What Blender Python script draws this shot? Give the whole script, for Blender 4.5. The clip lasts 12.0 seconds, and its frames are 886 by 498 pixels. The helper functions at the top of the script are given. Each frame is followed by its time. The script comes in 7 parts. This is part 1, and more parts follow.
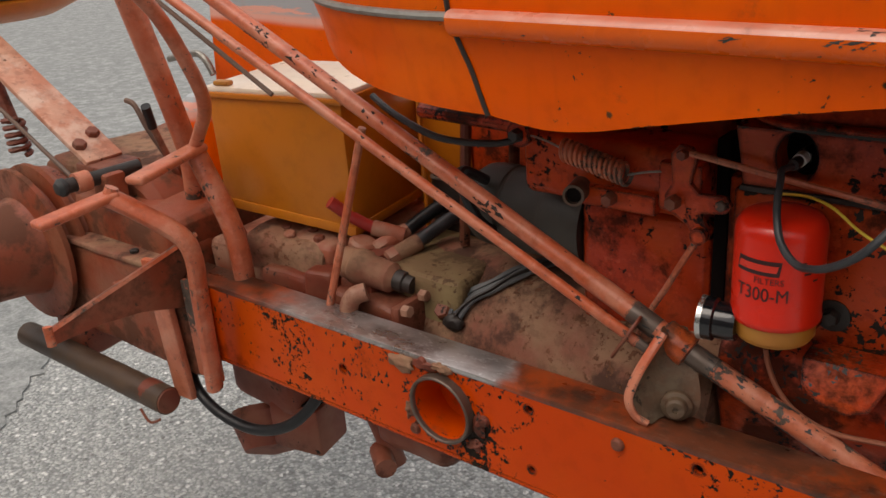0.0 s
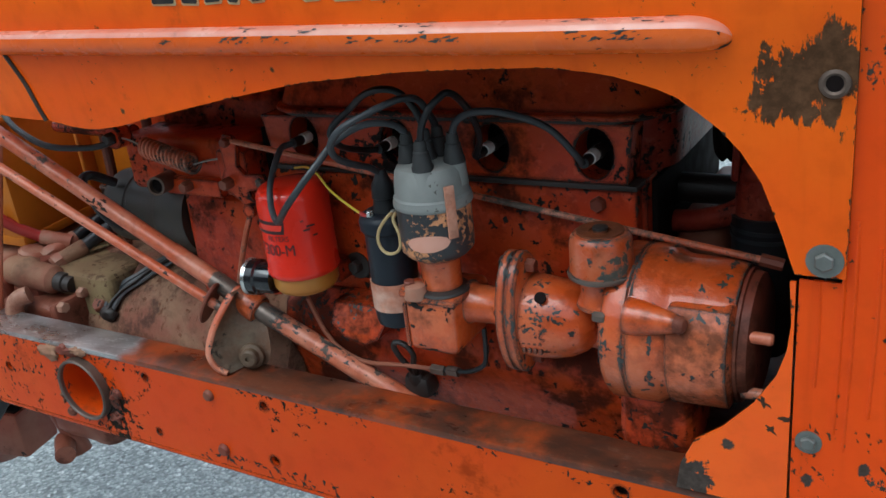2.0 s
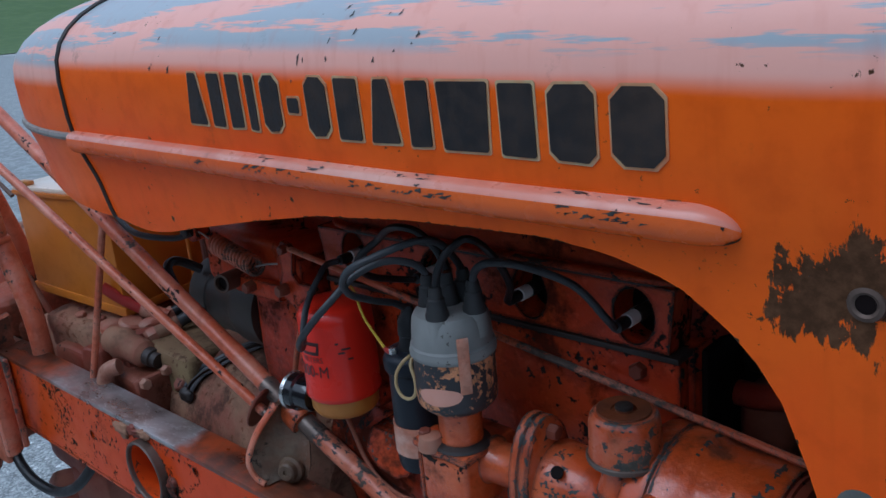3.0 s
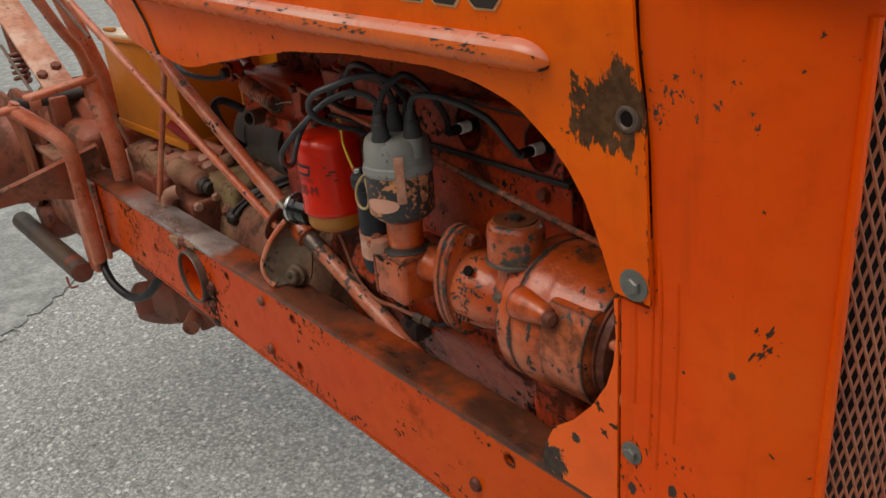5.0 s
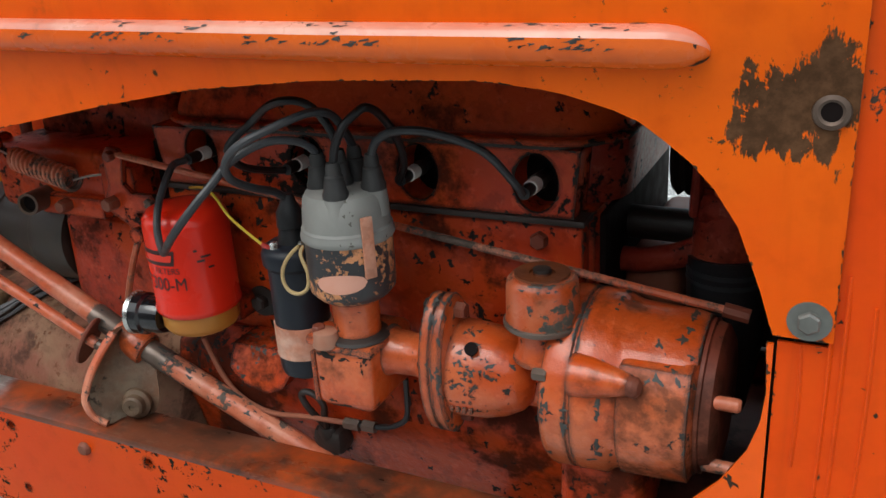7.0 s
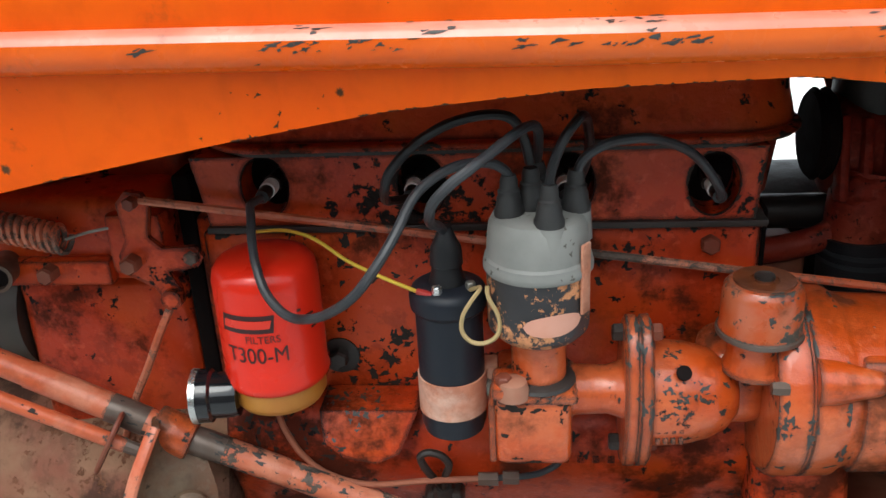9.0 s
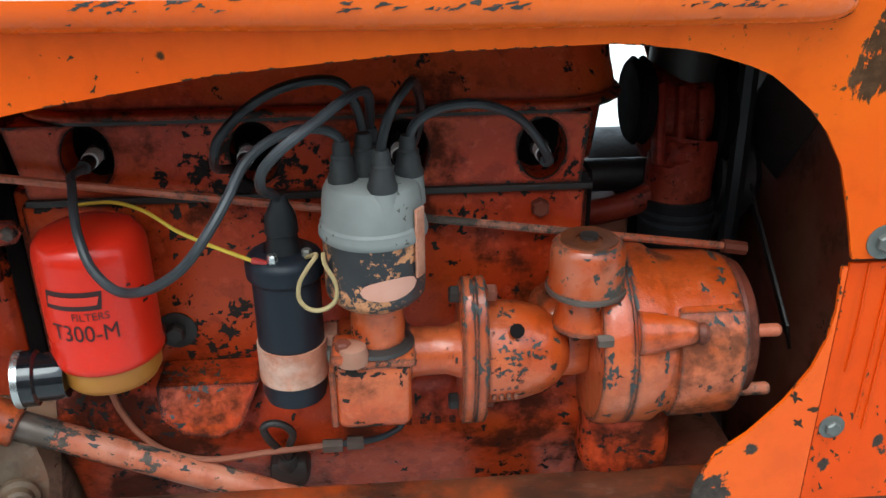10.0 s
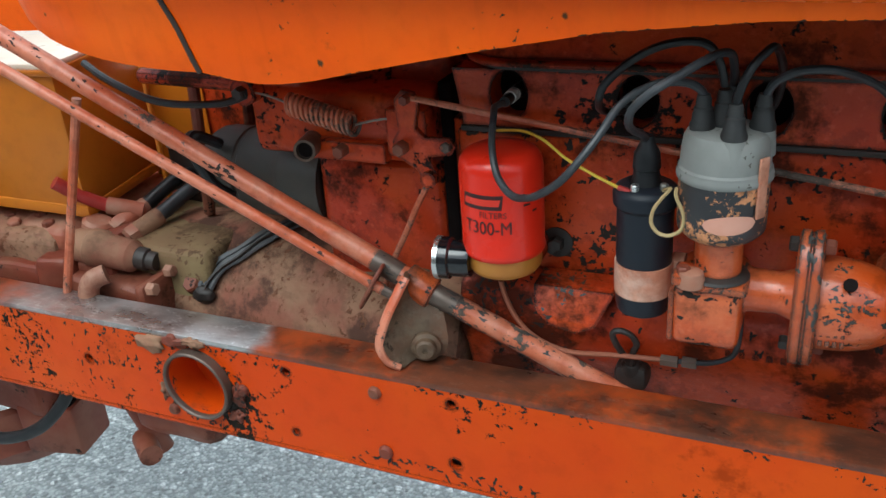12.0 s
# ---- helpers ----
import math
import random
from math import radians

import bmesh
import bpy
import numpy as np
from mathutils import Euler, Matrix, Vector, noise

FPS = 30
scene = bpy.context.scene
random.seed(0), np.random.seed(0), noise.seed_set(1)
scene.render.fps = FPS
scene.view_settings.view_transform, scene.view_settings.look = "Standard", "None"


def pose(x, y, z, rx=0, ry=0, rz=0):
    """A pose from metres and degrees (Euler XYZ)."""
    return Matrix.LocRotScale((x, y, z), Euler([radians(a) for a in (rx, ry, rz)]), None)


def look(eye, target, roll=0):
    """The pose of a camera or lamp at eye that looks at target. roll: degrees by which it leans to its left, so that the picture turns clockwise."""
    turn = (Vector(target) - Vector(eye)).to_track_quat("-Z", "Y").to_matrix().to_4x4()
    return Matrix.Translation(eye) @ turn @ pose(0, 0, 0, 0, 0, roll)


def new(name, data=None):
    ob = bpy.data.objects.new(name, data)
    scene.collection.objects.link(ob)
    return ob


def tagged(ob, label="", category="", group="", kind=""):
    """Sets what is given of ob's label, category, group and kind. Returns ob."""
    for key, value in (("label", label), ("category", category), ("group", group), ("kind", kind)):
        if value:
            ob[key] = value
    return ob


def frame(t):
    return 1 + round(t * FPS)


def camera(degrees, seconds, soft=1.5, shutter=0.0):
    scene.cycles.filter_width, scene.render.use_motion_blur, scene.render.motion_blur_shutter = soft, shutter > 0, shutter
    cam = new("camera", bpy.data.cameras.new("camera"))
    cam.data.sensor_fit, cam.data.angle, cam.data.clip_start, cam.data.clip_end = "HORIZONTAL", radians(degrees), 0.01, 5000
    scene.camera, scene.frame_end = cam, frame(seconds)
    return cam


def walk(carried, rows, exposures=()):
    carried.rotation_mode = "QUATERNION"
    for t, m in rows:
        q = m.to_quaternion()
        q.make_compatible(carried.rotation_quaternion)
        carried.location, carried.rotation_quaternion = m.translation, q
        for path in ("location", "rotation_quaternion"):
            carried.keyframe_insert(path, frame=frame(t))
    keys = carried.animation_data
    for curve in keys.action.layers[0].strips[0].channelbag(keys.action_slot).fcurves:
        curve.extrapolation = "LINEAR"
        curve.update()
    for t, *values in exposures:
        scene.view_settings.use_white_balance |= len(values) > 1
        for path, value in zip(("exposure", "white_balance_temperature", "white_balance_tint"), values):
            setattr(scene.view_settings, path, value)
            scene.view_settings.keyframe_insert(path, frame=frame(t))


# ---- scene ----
import itertools

from mathutils.bvhtree import BVHTree

cam = camera(53.8, 12.0)
PATH = [
    (0, (0.288, -0.713, 1.325), (-0.905, 0.694, 0.552), -4.6),
    (0.5, (0.448, -0.703, 1.317), (-0.645, 0.771, 0.519), -4.5),
    (1, (0.556, -0.706, 1.309), (-0.413, 0.851, 0.511), -5.3),
    (1.5, (0.644, -0.702, 1.306), (-0.261, 0.904, 0.53), -5.6),
    (2, (0.693, -0.656, 1.296), (-0.294, 0.919, 0.557), -6.6),
    (2.5, (0.72, -0.543, 1.311), (-0.443, 0.933, 0.625), -5.2),
    (3, (0.762, -0.489, 1.342), (-0.569, 0.882, 0.752), -5.6),
    (3.5, (0.866, -0.469, 1.337), (-0.644, 0.663, 0.677), -4.1),
    (3.7, (0.913, -0.469, 1.334), (-0.622, 0.597, 0.621), -3.2),
    (5.3, (1.01, -0.503, 1.327), (-0.39, 0.655, 0.492), -5.2),
    (5.5, (0.964, -0.527, 1.31), (-0.367, 0.729, 0.502), -5.1),
    (6, (0.842, -0.6, 1.302), (-0.31, 0.844, 0.535), -5.6),
    (6.5, (0.745, -0.639, 1.302), (-0.273, 0.9, 0.53), -4.1),
    (7, (0.638, -0.546, 1.272), (-0.205, 1.116, 0.546), -3.7),
    (7.5, (0.516, -0.483, 1.278), (-0.167, 1.206, 0.453), -5.3),
    (7.7, (0.435, -0.482, 1.263), (-0.153, 1.25, 0.453), -5.1),
    (9.3, (0.25, -0.551, 1.285), (0.088, 1.279, 0.493), -2.4),
    (9.5, (0.255, -0.553, 1.283), (0.12, 1.253, 0.434), -1.9),
    (10, (0.263, -0.547, 1.279), (0.401, 1.258, 0.428), -0.4),
    (10.5, (0.273, -0.539, 1.277), (0.649, 1.241, 0.446), 1.3),
    (11, (0.272, -0.557, 1.278), (0.526, 1.217, 0.39), 0.4),
    (11.5, (0.306, -0.614, 1.293), (0.051, 1.184, 0.453), -1.7),
    (12, (0.33, -0.683, 1.305), (-0.44, 0.942, 0.429), -4.6),
]
EXPOSURES = [(0.0, -0.13, 7000, 15), (0.5, 0.1, 6800, 11), (1.0, 0.22, 6200, 5), (2.0, 0.24, 5400, 0), (2.5, 0.22, 5150, -2), (3.0, -0.48, 4800, 8), (3.5, -0.42, 5050, 6), (3.7, -0.25, 5700, 10), (5.3, -0.14, 7000, 10),
             (6.5, 0.17, 6600, 9), (7.5, 0.6, 5900, 5), (9.3, 0.76, 6000, 5), (10.0, 0.78, 5500, -2), (10.5, 0.78, 5000, -9), (11.0, 0.78, 5500, -2), (11.5, 0.76, 5900, 4), (12.0, 0.55, 5600, -1)]
walk(cam, [(t, look(eye, target, roll)) for t, eye, target, roll in PATH], EXPOSURES)

# ---- light ----
world = bpy.data.worlds.new("overcast_sky")
scene.world = world
world.use_nodes = True
wn = world.node_tree
sky = wn.nodes.new("ShaderNodeTexSky")
sky.sky_type = "NISHITA"
sky.sun_disc = False
sky.sun_elevation = radians(52)
sky.sun_rotation = radians(200)
sky.air_density, sky.dust_density, sky.ozone_density = 0.8, 7.0, 0.6
# thin cloud in front of the blue: brightest overhead, half as bright at the horizon
up = wn.nodes.new("ShaderNodeTexCoord")
split = wn.nodes.new("ShaderNodeSeparateXYZ")
wn.links.new(up.outputs["Generated"], split.inputs[0])
ramp = wn.nodes.new("ShaderNodeMapRange")
ramp.inputs["From Min"].default_value, ramp.inputs["From Max"].default_value = 0.0, 1.0
ramp.inputs["To Min"].default_value, ramp.inputs["To Max"].default_value = 6.0, 11.0
wn.links.new(split.outputs[2], ramp.inputs["Value"])
cloud = wn.nodes.new("ShaderNodeMix")
cloud.data_type = "RGBA"
cloud.blend_type = "MULTIPLY"
cloud.inputs["Factor"].default_value = 1.0
cloud.inputs["A"].default_value = (0.97, 0.99, 1.0, 1.0)
wn.links.new(ramp.outputs[0], cloud.inputs["B"])
veil = wn.nodes.new("ShaderNodeMix")
veil.data_type = "RGBA"
veil.inputs["Factor"].default_value = 0.8
wn.links.new(sky.outputs[0], veil.inputs["A"])
wn.links.new(cloud.outputs["Result"], veil.inputs["B"])
wn.links.new(veil.outputs["Result"], wn.nodes["Background"].inputs["Color"])
wn.nodes["Background"].inputs["Strength"].default_value = 0.12
sun_data = bpy.data.lights.new("sun", "SUN")
sun_data.energy, sun_data.angle, sun_data.color = 1.2, radians(40), (1.0, 0.94, 0.86)
sun = new("sun", sun_data)
sun.matrix_world = look((-0.9, -2.3, 6.4), (0.2, 0.6, 0.6))

# ---- materials ----


def node_kit(name):
    m = bpy.data.materials.new(name)
    m.use_nodes = True
    nt = m.node_tree
    bsdf = nt.nodes["Principled BSDF"]
    coord = nt.nodes.new("ShaderNodeTexCoord")

    def noise_at(scale, detail=4.0, stretch=None, offset=0.0, rough=0.55):
        n = nt.nodes.new("ShaderNodeTexNoise")
        n.inputs["Scale"].default_value = scale
        n.inputs["Detail"].default_value = detail
        n.inputs["Roughness"].default_value = rough
        mp = nt.nodes.new("ShaderNodeMapping")
        mp.inputs["Location"].default_value = (offset, offset * 0.7, -offset)
        if stretch:
            mp.inputs["Scale"].default_value = stretch
        nt.links.new(coord.outputs["Object"], mp.inputs[0])
        nt.links.new(mp.outputs[0], n.inputs[0])
        return n.outputs[0]

    def step(value, low, high):
        r = nt.nodes.new("ShaderNodeMapRange")
        r.interpolation_type = "SMOOTHSTEP"
        r.inputs["From Min"].default_value, r.inputs["From Max"].default_value = low, high
        nt.links.new(value, r.inputs["Value"])
        return r.outputs[0]

    def maths(op, a, b=None, c=None):
        n = nt.nodes.new("ShaderNodeMath")
        n.operation = op
        for i, v in enumerate((a, b, c)):
            if v is None:
                continue
            if isinstance(v, (int, float)):
                n.inputs[i].default_value = v
            else:
                nt.links.new(v, n.inputs[i])
        return n.outputs[0]

    def mix(fac, a, b):
        n = nt.nodes.new("ShaderNodeMix")
        n.data_type = "RGBA"
        for sock, v in ((n.inputs["Factor"], fac), (n.inputs["A"], a), (n.inputs["B"], b)):
            if isinstance(v, tuple):
                sock.default_value = (*v, 1.0)
            elif isinstance(v, (int, float)):
                sock.default_value = v
            else:
                nt.links.new(v, sock)
        return n.outputs["Result"]

    def bump(height, strength, distance):
        b = nt.nodes.new("ShaderNodeBump")
        b.inputs["Strength"].default_value = strength
        b.inputs["Distance"].default_value = distance
        nt.links.new(height, b.inputs["Height"])
        nt.links.new(b.outputs[0], bsdf.inputs["Normal"])

    def put(sock, v):
        if isinstance(v, tuple):
            bsdf.inputs[sock].default_value = (*v, 1.0)
        elif isinstance(v, (int, float)):
            bsdf.inputs[sock].default_value = v
        else:
            nt.links.new(v, bsdf.inputs[sock])

    return m, nt, coord, noise_at, step, maths, mix, bump, put


CHIP = (0.045, 0.034, 0.028)
DIRT = (0.075, 0.045, 0.03)


def paint(name, col, faded, chips=0.5, dirt=0.4, rough=0.38, clump=9.0, fine=70.0, bare=None, streaks=0.0, dirtcol=DIRT, chipcol=CHIP, coat=0.12, chip_stretch=None, spec=0.5, crown=None, worn=0.0, clouds=4.0, coat_rough=0.2, coat_ior=1.5, zones=(), pale=None, relief=0.35, mottle=0.0):
    """Old brushed enamel: faded in broad clouds, chipped to dark metal in clusters, grimy."""
    m, nt, coord, noise_at, step, maths, mix, bump, put = node_kit(name)
    cloud = step(noise_at(clouds, 4), 0.38, 0.64)
    base = mix(cloud, col, faded)
    fine_var = noise_at(38.0, 5, offset=1.7)
    base = mix(maths("MULTIPLY", step(fine_var, 0.45, 0.75), 0.35), base, tuple(c * 0.72 for c in col))
    if mottle:
        spots = step(noise_at(48.0, 7, offset=14.3, rough=0.66), 0.50, 0.60)
        base = mix(maths("MULTIPLY", spots, 0.55 * mottle), base, tuple(c * 0.40 for c in col))
        base = mix(maths("MULTIPLY", step(noise_at(85.0, 6, offset=21.0, rough=0.6), 0.56, 0.66), 0.5 * mottle), base, tuple(min(1.0, c * 1.25 + 0.03) for c in faded))
    if pale:
        base = mix(maths("MULTIPLY", step(noise_at(15.0, 7, offset=6.6, rough=0.62), 0.50, 0.66), 0.6), base, pale)
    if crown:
        # crown: oxidised pink and bald grey, both lightened by painted-in sky reflection
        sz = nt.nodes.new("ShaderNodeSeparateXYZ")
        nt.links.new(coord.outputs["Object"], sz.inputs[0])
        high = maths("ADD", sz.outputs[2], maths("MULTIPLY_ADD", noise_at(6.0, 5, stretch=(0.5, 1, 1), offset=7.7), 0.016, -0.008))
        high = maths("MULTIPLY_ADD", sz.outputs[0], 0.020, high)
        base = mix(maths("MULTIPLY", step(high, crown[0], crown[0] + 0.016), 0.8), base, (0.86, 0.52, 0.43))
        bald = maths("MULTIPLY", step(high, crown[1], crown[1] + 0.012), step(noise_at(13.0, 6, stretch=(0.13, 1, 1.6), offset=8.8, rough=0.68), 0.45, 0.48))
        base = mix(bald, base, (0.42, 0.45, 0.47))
    if streaks:
        st = step(noise_at(55.0, 3, stretch=(1.0, 1.0, 0.05), offset=3.1), 0.52, 0.72)
        base = mix(maths("MULTIPLY", st, streaks), base, tuple(c * 0.6 for c in col))
    grime = maths("MULTIPLY", step(noise_at(9.0, 8, offset=11.4, rough=0.68), 0.64 - 0.2 * dirt, 0.74 - 0.18 * dirt), min(0.9, 0.4 + 0.6 * dirt))
    base = mix(grime, base, dirtcol)
    patch = noise_at(clump, 3, offset=9.1)
    flake = noise_at(fine * 1.5, 7, stretch=chip_stretch, offset=2.2, rough=0.68)
    loose = maths("ADD", maths("MULTIPLY", patch, 0.42), maths("MULTIPLY", flake, 0.58))
    if worn:
        bev = nt.nodes.new("ShaderNodeBevel")
        bev.inputs["Radius"].default_value = 0.007
        geo = nt.nodes.new("ShaderNodeNewGeometry")
        dot = nt.nodes.new("ShaderNodeVectorMath")
        dot.operation = "DOT_PRODUCT"
        nt.links.new(bev.outputs[0], dot.inputs[0])
        nt.links.new(geo.outputs["Normal"], dot.inputs[1])
        loose = maths("MULTIPLY_ADD", step(dot.outputs["Value"], 0.995, 0.90), 0.17 * worn, loose)
    for (zx, zz, zr, amount) in zones:
        sx = nt.nodes.new("ShaderNodeSeparateXYZ")
        nt.links.new(coord.outputs["Object"], sx.inputs[0])
        dx = maths("SUBTRACT", sx.outputs[0], zx)
        dz = maths("SUBTRACT", sx.outputs[2], zz)
        d = maths("SQRT", maths("ADD", maths("MULTIPLY", dx, dx), maths("MULTIPLY", dz, dz)))
        loose = maths("MULTIPLY_ADD", step(d, zr, zr * 0.4), amount, loose)
    limit = 0.665 - 0.135 * chips
    mask = step(loose, limit, limit + 0.008)
    if bare:
        for (bx, bz, br, ragged) in bare:
            sx = nt.nodes.new("ShaderNodeSeparateXYZ")
            nt.links.new(coord.outputs["Object"], sx.inputs[0])
            dx = maths("SUBTRACT", sx.outputs[0], bx)
            dz = maths("SUBTRACT", sx.outputs[2], bz)
            d = maths("SQRT", maths("ADD", maths("MULTIPLY", dx, dx), maths("MULTIPLY", dz, dz)))
            spoke = nt.nodes.new("ShaderNodeCombineXYZ")
            nt.links.new(maths("DIVIDE", dx, d), spoke.inputs[0])
            nt.links.new(maths("DIVIDE", dz, d), spoke.inputs[2])
            spoke.inputs[1].default_value = bx * 9.0
            ray = nt.nodes.new("ShaderNodeTexNoise")
            ray.inputs["Scale"].default_value = 2.3
            ray.inputs["Detail"].default_value = 5.0
            ray.inputs["Roughness"].default_value = 0.62
            nt.links.new(spoke.outputs[0], ray.inputs[0])
            wob = maths("MULTIPLY_ADD", ray.outputs[0], 1.5 * br, -0.75 * br)
            wob = maths("ADD", wob, maths("MULTIPLY_ADD", noise_at(34.0, 7, stretch=(1.5, 1.0, 0.38), offset=0.4, rough=0.68), ragged, -0.5 * ragged))
            mask = maths("MAXIMUM", mask, step(maths("ADD", d, wob), br + 0.001, br - 0.001))
    base = mix(mask, base, mix(step(noise_at(90, 6, rough=0.7), 0.34, 0.72), chipcol, tuple(c * 1.9 for c in chipcol)))
    put("Base Color", base)
    r = maths("MULTIPLY_ADD", fine_var, 0.22, rough - 0.1)
    r = maths("MAXIMUM", r, maths("MULTIPLY", grime, 0.75))
    r = maths("MAXIMUM", r, maths("MULTIPLY", mask, 0.62))
    put("Roughness", r)
    put("Coat Weight", maths("MULTIPLY", maths("SUBTRACT", 1.0, maths("MAXIMUM", mask, grime)), coat))
    put("Coat Roughness", coat_rough)
    put("Coat IOR", coat_ior)
    put("Specular IOR Level", maths("MULTIPLY_ADD", maths("MAXIMUM", mask, grime), -0.7 * spec, spec))
    h = maths("MULTIPLY_ADD", mask, -0.9, maths("MULTIPLY", noise_at(150.0, 3, offset=4.0), 0.25))
    h = maths("MULTIPLY_ADD", noise_at(16.0, 2, offset=6.0), 0.5, h)
    if relief > 0.4:
        h = maths("MULTIPLY_ADD", noise_at(75.0, 6, offset=12.0, rough=0.65), 1.1, h)
    bump(h, relief, 0.0015)
    return m


def plain(name, col, other, rough=0.5, metal=0.0, scale=40.0, spots=0.5, relief=0.3, coat=0.0, spec=0.5):
    m, nt, coord, noise_at, step, maths, mix, bump, put = node_kit(name)
    a = step(noise_at(scale, 5), 0.35, 0.7)
    b = step(noise_at(scale * 0.18, 4, offset=3.0), 0.4, 0.7)
    put("Base Color", mix(maths("MULTIPLY", maths("ADD", a, b), spots * 0.5), col, other))
    put("Roughness", maths("MULTIPLY_ADD", a, 0.2, rough - 0.08))
    put("Metallic", metal)
    put("Specular IOR Level", spec)
    put("Coat Weight", coat)
    bump(noise_at(scale * 3, 4, offset=1.0), relief, 0.001)
    return m


ORANGE = (0.84, 0.103, 0.0)
# crown heights start the faded top, whose colour also holds sky sheen
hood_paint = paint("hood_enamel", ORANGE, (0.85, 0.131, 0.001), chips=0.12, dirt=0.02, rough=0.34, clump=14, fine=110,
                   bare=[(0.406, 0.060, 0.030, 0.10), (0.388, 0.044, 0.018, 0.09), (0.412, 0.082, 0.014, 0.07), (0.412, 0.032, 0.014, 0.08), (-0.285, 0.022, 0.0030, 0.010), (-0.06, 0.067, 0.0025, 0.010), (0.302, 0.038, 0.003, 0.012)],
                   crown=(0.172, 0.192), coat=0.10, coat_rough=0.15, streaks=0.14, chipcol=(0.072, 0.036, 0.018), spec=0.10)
# inner face coloured dark to cut bounce light and deepen shade below
hood_inside = plain("dark_hood_underside", (0.045, 0.016, 0.010), (0.09, 0.024, 0.010), rough=0.7, scale=14, spots=0.9, spec=0.2)
bead_paint = paint("bead_enamel", (0.84, 0.115, 0.0), (0.84, 0.15, 0.015), chips=0.05, dirt=0.02, rough=0.26, clump=22, fine=95, chip_stretch=(0.16, 1.0, 1.0), coat=0.3, coat_rough=0.12, spec=0.25, chipcol=(0.06, 0.05, 0.045))
# pale bead top: bleaching, plus the sky's highlight put into the colour
bleached_highlight_paint = paint("bleached_highlit_bead_top", (0.64, 0.21, 0.13), (0.68, 0.35, 0.26), chips=0.05, dirt=0.02, rough=0.28, clump=22, fine=95, chip_stretch=(0.16, 1.0, 1.0), coat=0.35, coat_rough=0.12, spec=0.4, chipcol=(0.10, 0.09, 0.085), clouds=9.0)
corner_paint = paint("corner_enamel", ORANGE, (0.85, 0.13, 0.0), chips=0.3, dirt=0.02, rough=0.32, clump=16, fine=90, bare=[(-0.196, 0.028, 0.026, 0.06), (-0.15, 0.066, 0.005, 0.02)], coat=0.2, spec=0.3)
shell_paint = paint("shell_enamel", (0.76, 0.072, 0.0), (0.77, 0.095, 0.003), chips=0.30, dirt=0.02, rough=0.34, clump=11, fine=60, chip_stretch=(1.0, 1.0, 0.6), streaks=0.3, coat=0.10, coat_rough=0.15, spec=0.12,
                    bare=[(-0.043, 0.066, 0.005, 0.022), (-0.085, 0.045, 0.004, 0.02), (0.005, 0.20, 0.003, 0.015), (-0.02, 0.03, 0.004, 0.02)])
rail_paint = paint("rail_enamel", (0.58, 0.054, 0.0), (0.60, 0.072, 0.0), chips=0.34, dirt=0.30, rough=0.36, clump=7, fine=60, worn=1.3, coat=0.05, spec=0.14, chipcol=(0.016, 0.012, 0.009), dirtcol=(0.17, 0.020, 0.004),
                   zones=[(-0.64, 0.085, 0.09, 0.030), (-0.56, 0.05, 0.10, 0.026), (-0.336, 0.071, 0.085, 0.075), (-0.27, 0.012, 0.07, 0.07), (-0.22, 0.128, 0.08, 0.06), (0.02, 0.13, 0.10, 0.05), (0.42, 0.09, 0.07, 0.035)])
collar_paint = paint("collar_enamel", (0.58, 0.054, 0.0), (0.60, 0.072, 0.0), chips=0.3, dirt=0.4, rough=0.4, clump=20, fine=60, coat=0.05, spec=0.25, dirtcol=(0.20, 0.05, 0.02))
engine_paint = paint("engine_enamel", (0.47, 0.038, 0.006), (0.52, 0.060, 0.008), chips=0.66, dirt=0.80, rough=0.34, clump=9, fine=55, dirtcol=(0.042, 0.012, 0.006), chipcol=(0.016, 0.011, 0.010), spec=0.3, worn=1.2, coat=0.12, clouds=7.0, pale=(0.54, 0.075, 0.008), relief=0.75, mottle=0.8)
casting_paint = paint("casting_enamel", (0.52, 0.070, 0.006), (0.54, 0.112, 0.030), chips=0.50, dirt=0.70, rough=0.32, clump=12, fine=55, chipcol=(0.034, 0.029, 0.026), dirtcol=(0.085, 0.034, 0.018), spec=0.45, worn=2.2, coat=0.6, coat_rough=0.13, clouds=11.0, pale=(0.58, 0.145, 0.05), relief=0.9, mottle=0.7)
cap_paint = paint("oil_cap_enamel", (0.46, 0.056, 0.004), (0.40, 0.080, 0.02), chips=0.85, dirt=0.95, rough=0.28, clump=22, fine=60, chipcol=(0.06, 0.055, 0.045), dirtcol=(0.085, 0.03, 0.013), coat=0.5, worn=0.8, clouds=16.0, pale=(0.50, 0.16, 0.08))
lid_rust = plain("rusty_cap_lid", (0.15, 0.040, 0.012), (0.035, 0.018, 0.012), rough=0.5, scale=55, spots=0.9, relief=0.4)
dull_bolt = plain("weathered_zinc", (0.20, 0.205, 0.19), (0.11, 0.115, 0.10), rough=0.5, metal=0.5, scale=70, spots=0.8)
linkage_paint = paint("linkage_enamel", (0.52, 0.105, 0.038), (0.55, 0.180, 0.098), chips=0.42, dirt=0.34, rough=0.40, clump=13, fine=70, chipcol=(0.085, 0.066, 0.054), dirtcol=(0.30, 0.085, 0.042), spec=0.45, worn=0.4, coat=0.12, clouds=9.0, pale=(0.60, 0.26, 0.165), zones=[(0.17, -0.07, 0.17, 0.085), (0.06, -0.025, 0.06, 0.13), (-0.3, 0.12, 0.12, 0.03)], relief=0.5, mottle=0.5)
